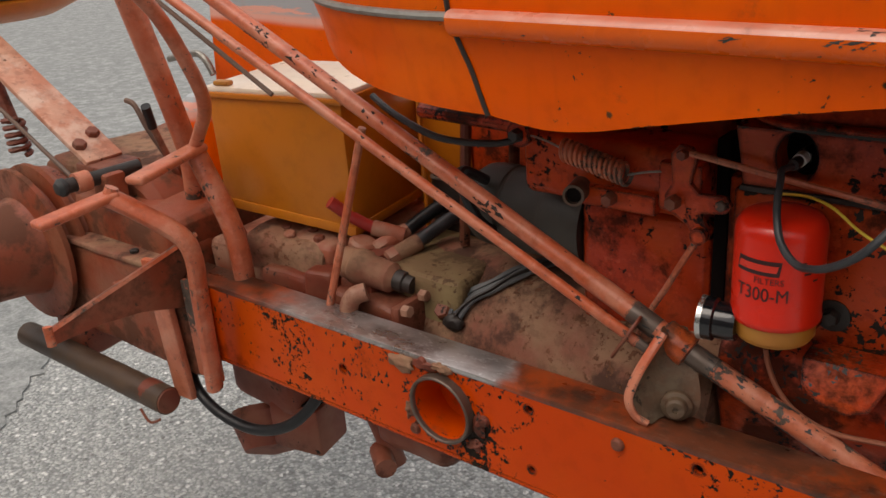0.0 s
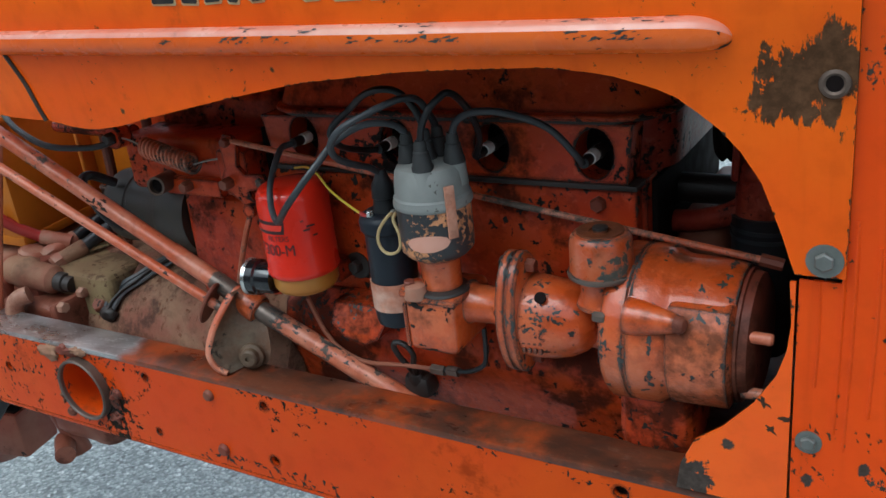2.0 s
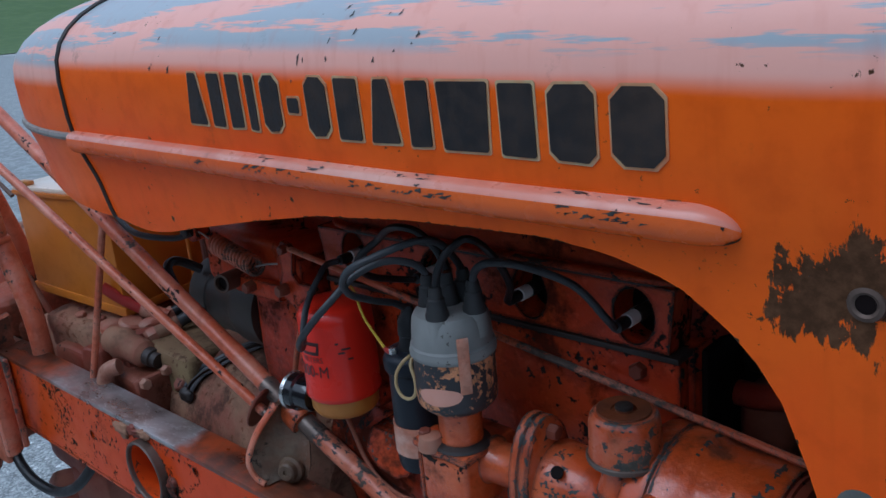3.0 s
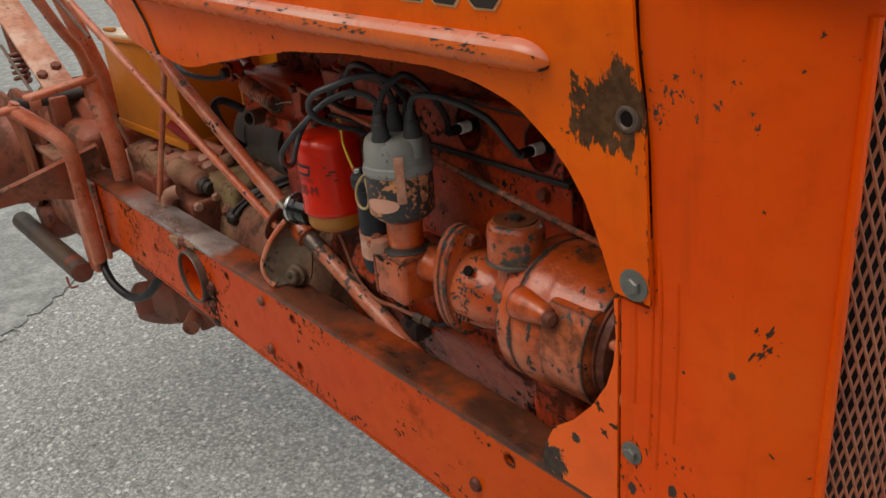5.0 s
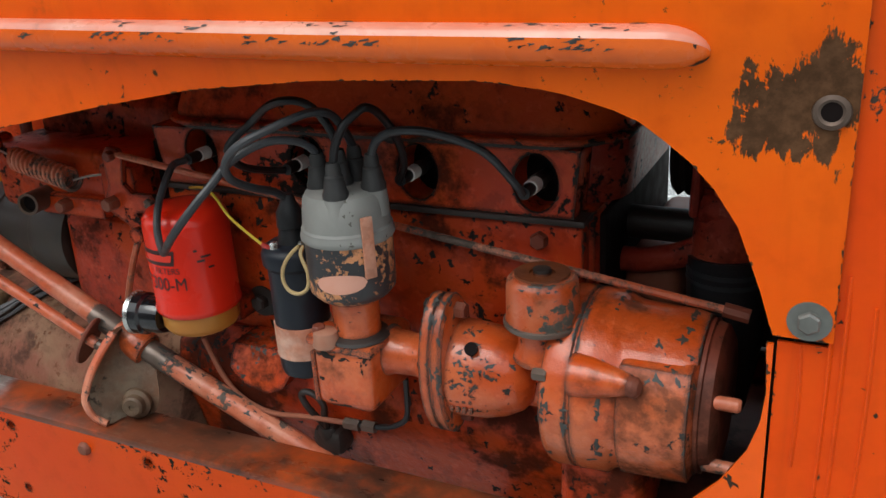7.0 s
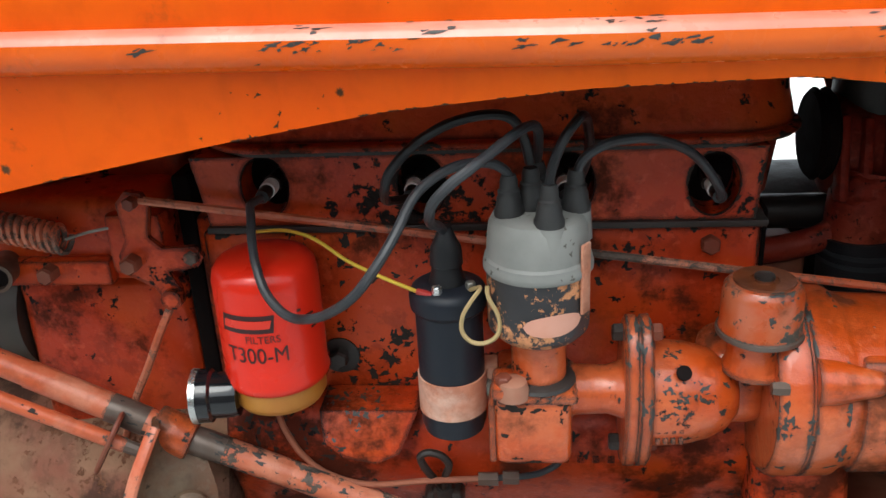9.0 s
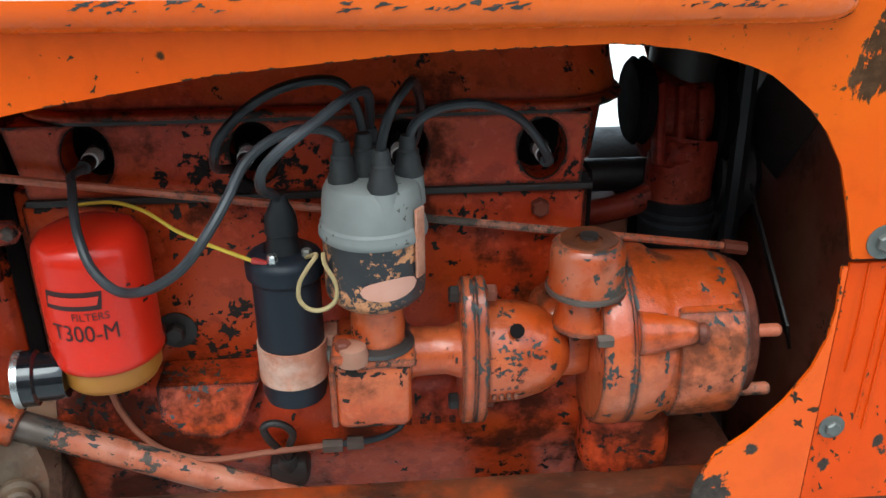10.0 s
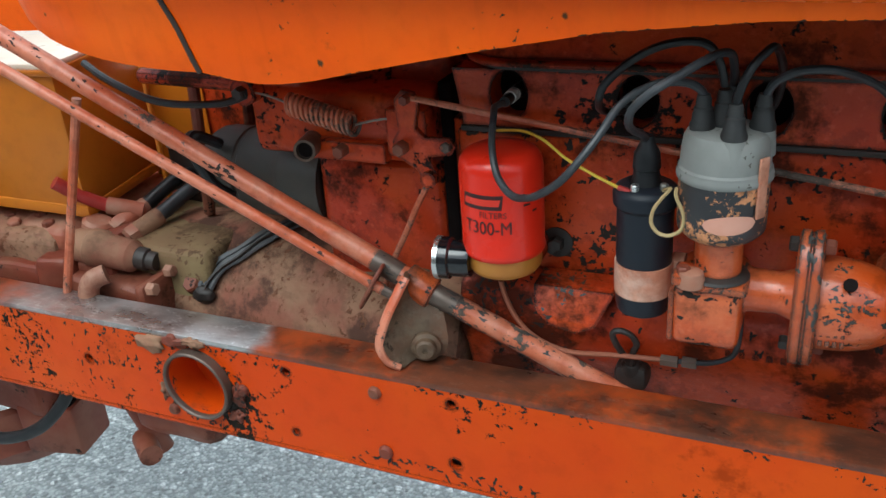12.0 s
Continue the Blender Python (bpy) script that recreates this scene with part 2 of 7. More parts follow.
dusty_paint = paint("dusty_enamel", (0.32, 0.085, 0.042), (0.36, 0.19, 0.125), chips=0.55, dirt=0.65, rough=0.55, clump=10, coat=0.0, dirtcol=(0.15, 0.05, 0.03), clouds=12.0, chipcol=(0.06, 0.032, 0.022))
axle_paint = paint("grimy_axle_enamel", (0.27, 0.052, 0.018), (0.26, 0.085, 0.042), chips=0.45, dirt=0.85, rough=0.5, clump=8, fine=50, coat=0.0, dirtcol=(0.12, 0.05, 0.03), chipcol=(0.04, 0.028, 0.02), clouds=9.0, relief=0.8)
pump_red = paint("dark_red_pump_enamel", (0.26, 0.024, 0.012), (0.30, 0.045, 0.022), chips=0.5, dirt=0.7, rough=0.45, clump=12, fine=60, coat=0.0, spec=0.18, chipcol=(0.02, 0.013, 0.012), dirtcol=(0.05, 0.016, 0.010), clouds=14.0, relief=0.9, mottle=0.8)
rusty = paint("rusty_iron", (0.17, 0.032, 0.014), (0.20, 0.064, 0.034), chips=0.45, dirt=0.65, rough=0.55, clump=10, coat=0.0, chipcol=(0.02, 0.014, 0.012), dirtcol=(0.06, 0.022, 0.014), clouds=12.0)
box_paint = paint("ochre_enamel", (0.56, 0.165, 0.006), (0.56, 0.18, 0.008), chips=0.05, dirt=0.05, rough=0.4)
# cream lid, lightened by a sky reflection put into the base colour
lid_paint = paint("cream_lid_enamel", (0.86, 0.70, 0.54), (0.88, 0.78, 0.66), chips=0.1, dirt=0.05, rough=0.3, coat=0.3)
tan_dirt = paint("caked_tan_dirt", (0.31, 0.175, 0.105), (0.25, 0.095, 0.06), chips=0.62, dirt=0.78, rough=0.7, clump=5, fine=60, coat=0.0, spec=0.2, chipcol=(0.13, 0.06, 0.035), dirtcol=(0.075, 0.04, 0.03), clouds=10.0, relief=0.9, mottle=0.6)
starter_dark = plain("dusty_black_iron", (0.026, 0.023, 0.019), (0.07, 0.06, 0.047), rough=0.5, scale=25, spots=0.9, relief=0.3)
tan_plate = paint("tan_oily_plate", (0.29, 0.215, 0.105), (0.20, 0.125, 0.065), chips=0.6, dirt=0.7, rough=0.7, clump=8, fine=50, coat=0.0, spec=0.2, chipcol=(0.10, 0.06, 0.035), dirtcol=(0.09, 0.055, 0.032), clouds=10.0)
grease = plain("black_grease", (0.022, 0.018, 0.016), (0.05, 0.035, 0.028), rough=0.5, scale=60, spots=0.6, relief=0.6)
# near-black: shade of holes, wells and gaps put into colour; also black pulleys
dark_void = plain("black_parts_and_shade", (0.008, 0.006, 0.006), (0.02, 0.012, 0.01), rough=0.85, spec=0.08)
rubber = plain("black_rubber", (0.010, 0.0105, 0.012), (0.024, 0.024, 0.026), rough=0.42, scale=50, relief=0.15, spec=0.4)
worn_rubber = plain("worn_grey_rubber", (0.018, 0.020, 0.023), (0.075, 0.08, 0.088), rough=0.45, scale=45, relief=0.2)
strap_grey = plain("oily_grey_strap", (0.075, 0.078, 0.084), (0.16, 0.15, 0.145), rough=0.5, scale=35, spots=0.9, relief=0.4)
cap_dirt = plain("dark_cap_grime", (0.09, 0.085, 0.07), (0.14, 0.13, 0.11), rough=0.7, scale=120)
boot_rubber = plain("grey_boot_rubber", (0.022, 0.022, 0.022), (0.055, 0.054, 0.052), rough=0.6, scale=60)
cap_grey = plain("dusty_grey_bakelite", (0.17, 0.175, 0.165), (0.29, 0.29, 0.27), rough=0.6, scale=26, spots=0.9, relief=0.25)
coil_black = plain("coil_black_enamel", (0.012, 0.015, 0.022), (0.022, 0.026, 0.034), rough=0.42, scale=30, spec=0.3)
gloss_black = plain("gloss_black_plastic", (0.008, 0.008, 0.010), (0.014, 0.014, 0.016), rough=0.16, scale=20, relief=0.02, coat=0.5)
filter_red = plain("glossy_red_filter_paint", (0.68, 0.022, 0.007), (0.62, 0.018, 0.006), rough=0.3, scale=6, spots=0.5, relief=0.03, coat=0.35, spec=0.3)
filter_gold = plain("amber_filter_base", (0.48, 0.20, 0.025), (0.42, 0.13, 0.03), rough=0.45, scale=30, spots=0.8)
zinc = plain("dull_zinc", (0.32, 0.31, 0.28), (0.18, 0.16, 0.13), rough=0.45, metal=0.7, scale=80)
bright_steel = plain("bright_steel", (0.72, 0.72, 0.70), (0.5, 0.5, 0.48), rough=0.3, metal=0.9, scale=60)
worn_steel = plain("rubbed_steel", (0.16, 0.125, 0.105), (0.09, 0.05, 0.03), rough=0.42, metal=0.5, scale=30, spots=0.8)
steel_brown = plain("brown_steel_bar", (0.13, 0.085, 0.065), (0.20, 0.10, 0.06), rough=0.55, metal=0.2, scale=30)
porcelain = plain("white_porcelain", (0.75, 0.74, 0.70), (0.6, 0.58, 0.54), rough=0.3, relief=0.05)
tan_band = paint("tan_painted_strap", (0.52, 0.19, 0.105), (0.58, 0.30, 0.20), chips=0.4, dirt=0.4, rough=0.45, dirtcol=(0.30, 0.09, 0.05), chipcol=(0.12, 0.06, 0.04), clouds=14.0, pale=(0.70, 0.50, 0.40), mottle=0.6)
body_worn = paint("worn_black_body", (0.028, 0.027, 0.03), (0.04, 0.038, 0.04), chips=1.12, dirt=0.05, rough=0.5, clump=20, fine=110, chipcol=(0.42, 0.19, 0.09))
salmon = plain("salmon_label_plate", (0.66, 0.34, 0.25), (0.58, 0.24, 0.15), rough=0.45, scale=70, spots=0.5)
letter_black = plain("sign_black_paint", (0.014, 0.012, 0.012), (0.06, 0.035, 0.02), rough=0.5, scale=90, spots=0.7)
letter_cream = plain("sign_cream_outline", (0.55, 0.42, 0.22), (0.62, 0.14, 0.03), rough=0.5, scale=70, spots=0.9)
print_black = plain("print_black", (0.03, 0.006, 0.006), (0.05, 0.01, 0.01), rough=0.4, scale=90, relief=0.0)
print_red = plain("print_red", (0.66, 0.03, 0.012), (0.66, 0.03, 0.012), rough=0.35, relief=0.0)
yellow_wire = plain("yellow_insulation", (0.62, 0.44, 0.03), (0.5, 0.3, 0.03), rough=0.5)
beige_wire = plain("beige_insulation", (0.48, 0.36, 0.17), (0.36, 0.24, 0.1), rough=0.55)
red_wire = plain("red_insulation", (0.40, 0.03, 0.025), (0.28, 0.03, 0.02), rough=0.45)
copper_line = plain("brown_fuel_pipe", (0.33, 0.11, 0.06), (0.2, 0.07, 0.04), rough=0.5, metal=0.1)
seat_vinyl = plain("black_vinyl", (0.02, 0.024, 0.03), (0.035, 0.04, 0.045), rough=0.4, coat=0.2)
mesh_paint = plain("worn_grille_paint", (0.40, 0.13, 0.065), (0.17, 0.06, 0.04), rough=0.5, scale=60, spots=0.9)


def asphalt_material():
    m, nt, coord, noise_at, step, maths, mix, bump, put = node_kit("worn_asphalt")
    v = nt.nodes.new("ShaderNodeTexVoronoi")
    v.inputs["Scale"].default_value = 120.0
    nt.links.new(coord.outputs["Object"], v.inputs["Vector"])
    sep = nt.nodes.new("ShaderNodeSeparateColor")
    nt.links.new(v.outputs["Color"], sep.inputs[0])
    v2 = nt.nodes.new("ShaderNodeTexVoronoi")
    v2.inputs["Scale"].default_value = 62.0
    nt.links.new(coord.outputs["Object"], v2.inputs["Vector"])
    sep2 = nt.nodes.new("ShaderNodeSeparateColor")
    nt.links.new(v2.outputs["Color"], sep2.inputs[0])
    base = mix(sep.outputs[0], (0.20, 0.216, 0.212), (0.56, 0.58, 0.565))
    base = mix(maths("MULTIPLY", step(sep2.outputs[1], 0.80, 0.92), step(v2.outputs["Distance"], 0.55, 0.35)), base, (0.82, 0.83, 0.81))
    base = mix(maths("MULTIPLY", step(sep2.outputs[0], 0.84, 0.95), step(v2.outputs["Distance"], 0.5, 0.3)), base, (0.15, 0.155, 0.15))
    base = mix(maths("MULTIPLY", step(v.outputs["Distance"], 0.42, 0.75), 0.55), base, (0.17, 0.178, 0.174))
    base = mix(maths("MULTIPLY", step(noise_at(260, 4), 0.45, 0.7), 0.35), base, (0.24, 0.25, 0.245))
    base = mix(maths("MULTIPLY", step(noise_at(1.6, 5), 0.4, 0.7), 0.25), base, (0.34, 0.345, 0.335))
    put("Base Color", base)
    put("Roughness", 0.62)
    bump(maths("ADD", maths("ADD", v.outputs["Distance"], v2.outputs["Distance"]), maths("MULTIPLY", noise_at(40, 6), 0.8)), 0.9, -0.006)
    return m


asphalt = asphalt_material()
patch_asphalt = plain("darker_patched_asphalt", (0.17, 0.183, 0.18), (0.42, 0.435, 0.43), rough=0.88, scale=90, spots=0.9, relief=0.6)
concrete = plain("pale_concrete", (0.78, 0.76, 0.71), (0.62, 0.60, 0.56), rough=0.85, scale=12, spots=0.6, relief=0.3)
lawn_green = plain("mown_grass", (0.05, 0.10, 0.02), (0.10, 0.15, 0.04), rough=0.9, scale=8, spots=0.9, relief=0.8)

chip_grey = plain("bare_grey_metal", (0.036, 0.034, 0.031), (0.080, 0.076, 0.070), rough=0.5, scale=120, spots=0.9, relief=0.3, spec=0.4)
chip_black = plain("black_scale", (0.018, 0.013, 0.011), (0.045, 0.030, 0.022), rough=0.6, scale=120, spots=0.8, relief=0.4, spec=0.25)
chip_brown = plain("brown_primer", (0.055, 0.026, 0.013), (0.028, 0.016, 0.010), rough=0.6, scale=90, spots=0.9, relief=0.3, spec=0.25)

# ---- building kit ----
BASES = {}


def thing(name, at, label, category, group="", kind=""):
    ob = new(name)
    ob.empty_display_size = 0.02
    ob.location = at
    BASES[ob] = Vector(at)
    return tagged(ob, label, category, group, kind)


def part(name, bm, material, parent=None, label="", smooth=True, flat_angle=35):
    """One mesh, drawn in the place's own coordinates, as a part of its parent."""
    base = BASES.get(parent, Vector((0, 0, 0)))
    bmesh.ops.recalc_face_normals(bm, faces=bm.faces)
    if smooth:
        limit = radians(flat_angle)
        for f in bm.faces:
            f.smooth = True
        for e in bm.edges:
            e.smooth = len(e.link_faces) == 2 and e.calc_face_angle(0.0) < limit
    bmesh.ops.translate(bm, verts=bm.verts, vec=-base)
    me = bpy.data.meshes.new(name)
    bm.to_mesh(me)
    bm.free()
    me.materials.append(material)
    ob = new(name, me)
    if parent:
        ob.parent = parent
        BASES[ob] = base
    if label:
        ob["label"] = label
    return ob


def flakes(ob, count, size, seed, material, edges=True, keep=None, stretch=(1.0, 2.4), slant=None, clump=30.0, shelter=0.0, label="flaked-off paint", lift=0.0004, search=40):
    """Ragged thin patches of bare metal on a part: along its sharp edges, or strewn over its faces in clusters."""
    rng = random.Random(seed)
    base = BASES.get(ob, Vector((0, 0, 0)))
    src = bmesh.new()
    src.from_mesh(ob.data)
    src.normal_update()
    tree = BVHTree.FromBMesh(src)
    spots = []
    if edges:
        for e in src.edges:
            sharp = len(e.link_faces) == 1 or (len(e.link_faces) == 2 and e.is_convex and e.calc_face_angle(0.0) > 0.22)
            if sharp:
                spots.append((e.calc_length(), e.verts[0].co.copy(), e.verts[1].co.copy(), None))
    else:
        for f in src.faces:
            spots.append((f.calc_area(), None, None, [v.co.copy() for v in f.verts]))
    out = bmesh.new()
    total = [a for a in itertools.accumulate(w for w, *_ in spots)]
    made = tries = 0
    while spots and made < count and tries < count * search:
        tries += 1
        w, a, b, poly = spots[min(bisect_at(total, rng.random() * total[-1]), len(spots) - 1)]
        if poly:
            k = rng.randrange(len(poly) - 2) + 1
            u, v = sorted((rng.random(), rng.random()))
            p = poly[0] * u + poly[k] * (v - u) + poly[k + 1] * (1 - v)
        else:
            p = a.lerp(b, rng.random())
        place = p + base
        if keep and not keep(place):
            continue
        if noise.noise(place * clump + Vector((seed * 1.7, 0, 0))) < shelter:
            continue
        near, nrm, _, _ = tree.find_nearest(p)
        if nrm is None:
            continue
        if len(src.faces) and ob.modifiers and nrm.y > 0:
            nrm = -nrm
        along = Vector(slant) if slant else ((b - a).normalized() if a is not None and (b - a).length > 1e-6 else Vector((rng.uniform(-1, 1), rng.uniform(-1, 1), rng.uniform(-1, 1))))
        along = (along - nrm * along.dot(nrm)).normalized()
        across = nrm.cross(along)
        big = size * rng.uniform(0.35, 1.0) ** 1.5
        long = rng.uniform(*stretch)
        ring = []
        n = 13
        lobes, turn = rng.choice((2, 3, 3, 4)), rng.uniform(0, 6.28)
        for k in range(n):
            t = 2 * math.pi * (k + rng.uniform(-0.3, 0.3)) / n
            rad = big * (0.75 + 0.33 * math.sin(lobes * t + turn)) * rng.uniform(0.6, 1.2)
            q = p + along * math.cos(t) * rad * long + across * math.sin(t) * rad
            loc, nq, _, _ = tree.find_nearest(q)
            if ob.modifiers and nq.y > 0:
                nq = -nq
            ring.append(out.verts.new(loc + nq * lift))
        mid = out.verts.new(near + nrm * lift * 1.6)
        for k in range(n):
            out.faces.new((mid, ring[k], ring[(k + 1) % n]))
        made += 1
    src.free()
    bmesh.ops.translate(out, verts=out.verts, vec=base)
    holder = ob.parent if ob.parent and ob.parent.parent else ob
    chips = part("chipping", out, material, holder, label)
    chips["kind"] = "stuff"
    return chips


def bisect_at(table, x):
    lo, hi = 0, len(table)
    while lo < hi:
        mid = (lo + hi) // 2
        if table[mid] < x:
            lo = mid + 1
        else:
            hi = mid
    return lo


def spline(pts, per=8):
    """Smooth curve through the points."""
    P = [Vector(p) for p in pts]
    if len(P) < 3:
        return P
    out = []
    for i in range(len(P) - 1):
        a, b, c, d = P[max(i - 1, 0)], P[i], P[i + 1], P[min(i + 2, len(P) - 1)]
        for k in range(per):
            t = k / per
            out.append(0.5 * ((2 * b) + (c - a) * t + (2 * a - 5 * b + 4 * c - d) * t * t + (3 * b - a - 3 * c + d) * t ** 3))
    return out + [P[-1]]


def tube(pts, r, seg=10, bm=None, smooth_path=True, taper=None, squash=1.0, per=8):
    bm = bm or bmesh.new()
    P = spline(pts, per) if smooth_path else [Vector(p) for p in pts]
    n = len(P)
    side = None
    rings = []
    for i, p in enumerate(P):
        d = (P[min(i + 1, n - 1)] - P[max(i - 1, 0)]).normalized()
        if side is None:
            side = d.orthogonal().normalized()
            if abs(d.z) < 0.9:
                side = d.cross(Vector((0, 0, 1))).normalized()
        side = (side - d * side.dot(d)).normalized()
        up = d.cross(side)
        rr = r if taper is None else r + (taper - r) * i / max(n - 1, 1)
        rings.append([bm.verts.new(p + (side * math.cos(a) + up * math.sin(a) * squash) * rr) for a in (2 * math.pi * k / seg for k in range(seg))])
    for a, b in zip(rings, rings[1:]):
        for k in range(seg):
            bm.faces.new((a[k], a[(k + 1) % seg], b[(k + 1) % seg], b[k]))
    bm.faces.new(rings[0][::-1])
    bm.faces.new(rings[-1])
    return bm


def lathe(profile, at, axis="z", seg=32, bm=None, stretch=(1.0, 1.0)):
    """Turned solid: profile is (radius, height) pairs along the axis from the point at."""
    bm = bm or bmesh.new()
    at = Vector(at)
    ax = {"x": Vector((1, 0, 0)), "y": Vector((0, 1, 0)), "z": Vector((0, 0, 1))}[axis] if isinstance(axis, str) else Vector(axis).normalized()
    u = Vector((0, 0, 1)) if abs(ax.z) < 0.9 else Vector((1, 0, 0))
    u = (u - ax * u.dot(ax)).normalized()
    v = ax.cross(u)
    rings = []
    for r, h in profile:
        if r < 1e-5:
            rings.append([bm.verts.new(at + ax * h)])
        else:
            rings.append([bm.verts.new(at + ax * h + (u * math.cos(a) * stretch[0] + v * math.sin(a) * stretch[1]) * r) for a in (2 * math.pi * k / seg for k in range(seg))])
    for a, b in zip(rings, rings[1:]):
        for k in range(seg):
            if len(a) == 1 and len(b) == 1:
                break
            if len(a) == 1:
                bm.faces.new((a[0], b[(k + 1) % seg], b[k]))
            elif len(b) == 1:
                bm.faces.new((a[k], a[(k + 1) % seg], b[0]))
            else:
                bm.faces.new((a[k], a[(k + 1) % seg], b[(k + 1) % seg], b[k]))
    if len(rings[0]) > 1:
        bm.faces.new(rings[0][::-1])
    if len(rings[-1]) > 1:
        bm.faces.new(rings[-1])
    return bm


def box(x0, x1, y0, y1, z0, z1, bevel=0.003, bm=None, seg=2, turn=None, lumps=0.0):
    own = bmesh.new()
    bmesh.ops.create_cube(own, size=1.0)
    bmesh.ops.scale(own, vec=(x1 - x0, y1 - y0, z1 - z0), verts=own.verts)
    if bevel:
        bmesh.ops.bevel(own, geom=own.edges[:], offset=bevel, segments=seg, affect="EDGES", profile=0.5)
    if turn:
        own.transform(Euler([radians(a) for a in turn]).to_matrix().to_4x4())
    bmesh.ops.translate(own, vec=((x0 + x1) / 2, (y0 + y1) / 2, (z0 + z1) / 2), verts=own.verts)
    if lumps:
        bmesh.ops.subdivide_edges(own, edges=own.edges[:], cuts=4, use_grid_fill=True)
        for v in own.verts:
            v.co += noise.noise_vector(v.co * 22) * lumps
    return join(own, bm)


def blob(at, size, rough=0.25, seed=0.0, bm=None):
    """An uneven caked lump."""
    own = bmesh.new()
    bmesh.ops.create_icosphere(own, subdivisions=3, radius=1.0)
    for v in own.verts:
        v.co *= 1.0 + rough * noise.noise(v.co * 1.7 + Vector((seed, 0, 0))) + 0.5 * rough * noise.noise(v.co * 4.5 + Vector((0, seed, 0)))
        v.co = Vector((v.co.x * size[0], v.co.y * size[1], v.co.z * size[2])) + Vector(at)
    return join(own, bm)


def join(own, bm):
    if bm is None:
        return own
    me = bpy.data.meshes.new("scratch")
    own.to_mesh(me)
    own.free()
    bm.from_mesh(me)
    bpy.data.meshes.remove(me)
    return bm


def plate(outer, holes, place, thick, bm=None):
    """A flat plate with real holes: outlines in (u, v); place(u, v, d) gives the point at depth d."""
    from mathutils.geometry import tessellate_polygon
    bm = bm or bmesh.new()
    loops = [list(outer)] + [list(h) for h in holes]
    flat = [p for lp in loops for p in lp]
    tris = tessellate_polygon([[Vector((u, v, 0)) for u, v in lp] for lp in loops])
    front = [bm.verts.new(place(u, v, 0.0)) for u, v in flat]
    back = [bm.verts.new(place(u, v, thick)) for u, v in flat]
    for t in tris:
        if len(set(t)) == 3:
            bm.faces.new([front[i] for i in t])
            bm.faces.new([back[i] for i in reversed(t)])
    start = 0
    for lp in loops:
        n = len(lp)
        for k in range(n):
            a, b = start + k, start + (k + 1) % n
            bm.faces.new((front[a], front[b], back[b], back[a]))
        start += n
    return bm


def ring_pts(cu, cv, ru, rv=None, n=16, start=0.0):
    rv = rv or ru
    return [(cu + ru * math.cos(start + 2 * math.pi * k / n), cv + rv * math.sin(start + 2 * math.pi * k / n)) for k in range(n)]


def rounded_plan(x0, x1, y0, y1, r, n=7):
    """A rectangle's outline with round corners, counter-clockwise from the low corner."""
    out = []
    for cx, cy, a0 in ((x0 + r, y0 + r, math.pi), (x1 - r, y0 + r, 1.5 * math.pi), (x1 - r, y1 - r, 0.0), (x0 + r, y1 - r, 0.5 * math.pi)):
        out += [(cx + r * math.cos(a0 + k / n * math.pi / 2), cy + r * math.sin(a0 + k / n * math.pi / 2)) for k in range(n + 1)]
    return out


def bolt(name, at, axis, r, parent, material=zinc, washer=0.0, height=None, label=""):
    h = height or r * 0.9
    bm = bmesh.new()
    if washer:
        lathe([(0, 0), (washer, 0), (washer, r * 0.22), (0, r * 0.22)], at, axis, 20, bm)
    lathe([(0, 0), (r, 0), (r, h * 0.8), (r * 0.82, h), (0, h)], at, axis, 6, bm)
    return part(name, bm, material, parent, label, flat_angle=20)


def lerp_table(table, x):
    for (a, va), (b, vb) in zip(table, table[1:]):
        if x <= b:
            t = min(max((x - a) / (b - a), 0.0), 1.0)
            return va + (vb - va) * t
    return table[-1][1]




def flange_material():
    """Rail top: greasy brown paint, rubbed to bare steel where boots step on it."""
    m, nt, coord, noise_at, step, maths, mix, bump, put = node_kit("trodden_flange")
    sx = nt.nodes.new("ShaderNodeSeparateXYZ")
    nt.links.new(coord.outputs["Object"], sx.inputs[0])
    fore = step(maths("ADD", sx.outputs[0], maths("MULTIPLY", noise_at(30.0, 5, stretch=(0.6, 1, 1), rough=0.6), 0.06)), -0.20, -0.235)
    aft = step(maths("ADD", sx.outputs[0], maths("MULTIPLY", noise_at(9.0, 5, stretch=(1, 2, 1), rough=0.6), 0.36)), -0.58, -0.20)
    rub = maths("MULTIPLY", fore, aft)
    streak = noise_at(20.0, 8, stretch=(0.5, 1.0, 1.0), offset=2.0, rough=0.62)
    scuff = noise_at(150.0, 6, stretch=(0.5, 1.0, 1.0), offset=6.0, rough=0.7)
    grime = mix(step(streak, 0.40, 0.62), (0.045, 0.019, 0.012), (0.13, 0.036, 0.015))
    grime = mix(step(noise_at(9.0, 7, offset=4.0, rough=0.65), 0.46, 0.66), grime, (0.34, 0.055, 0.010))
    grime = mix(maths("MULTIPLY", step(scuff, 0.54, 0.66), 0.5), grime, (0.16, 0.08, 0.05))
    metal = mix(step(streak, 0.36, 0.62), (0.36, 0.31, 0.29), (0.66, 0.64, 0.63))
    metal = mix(maths("MULTIPLY", step(scuff, 0.54, 0.64), 0.6), metal, (0.86, 0.86, 0.86))
    put("Base Color", mix(rub, grime, metal))
    put("Metallic", maths("MULTIPLY", rub, 0.85))
    put("Roughness", maths("MULTIPLY_ADD", streak, 0.35, 0.14))
    bump(noise_at(90.0, 4), 0.25, 0.001)
    return m


MID = 0.23  # the tractor's centre line

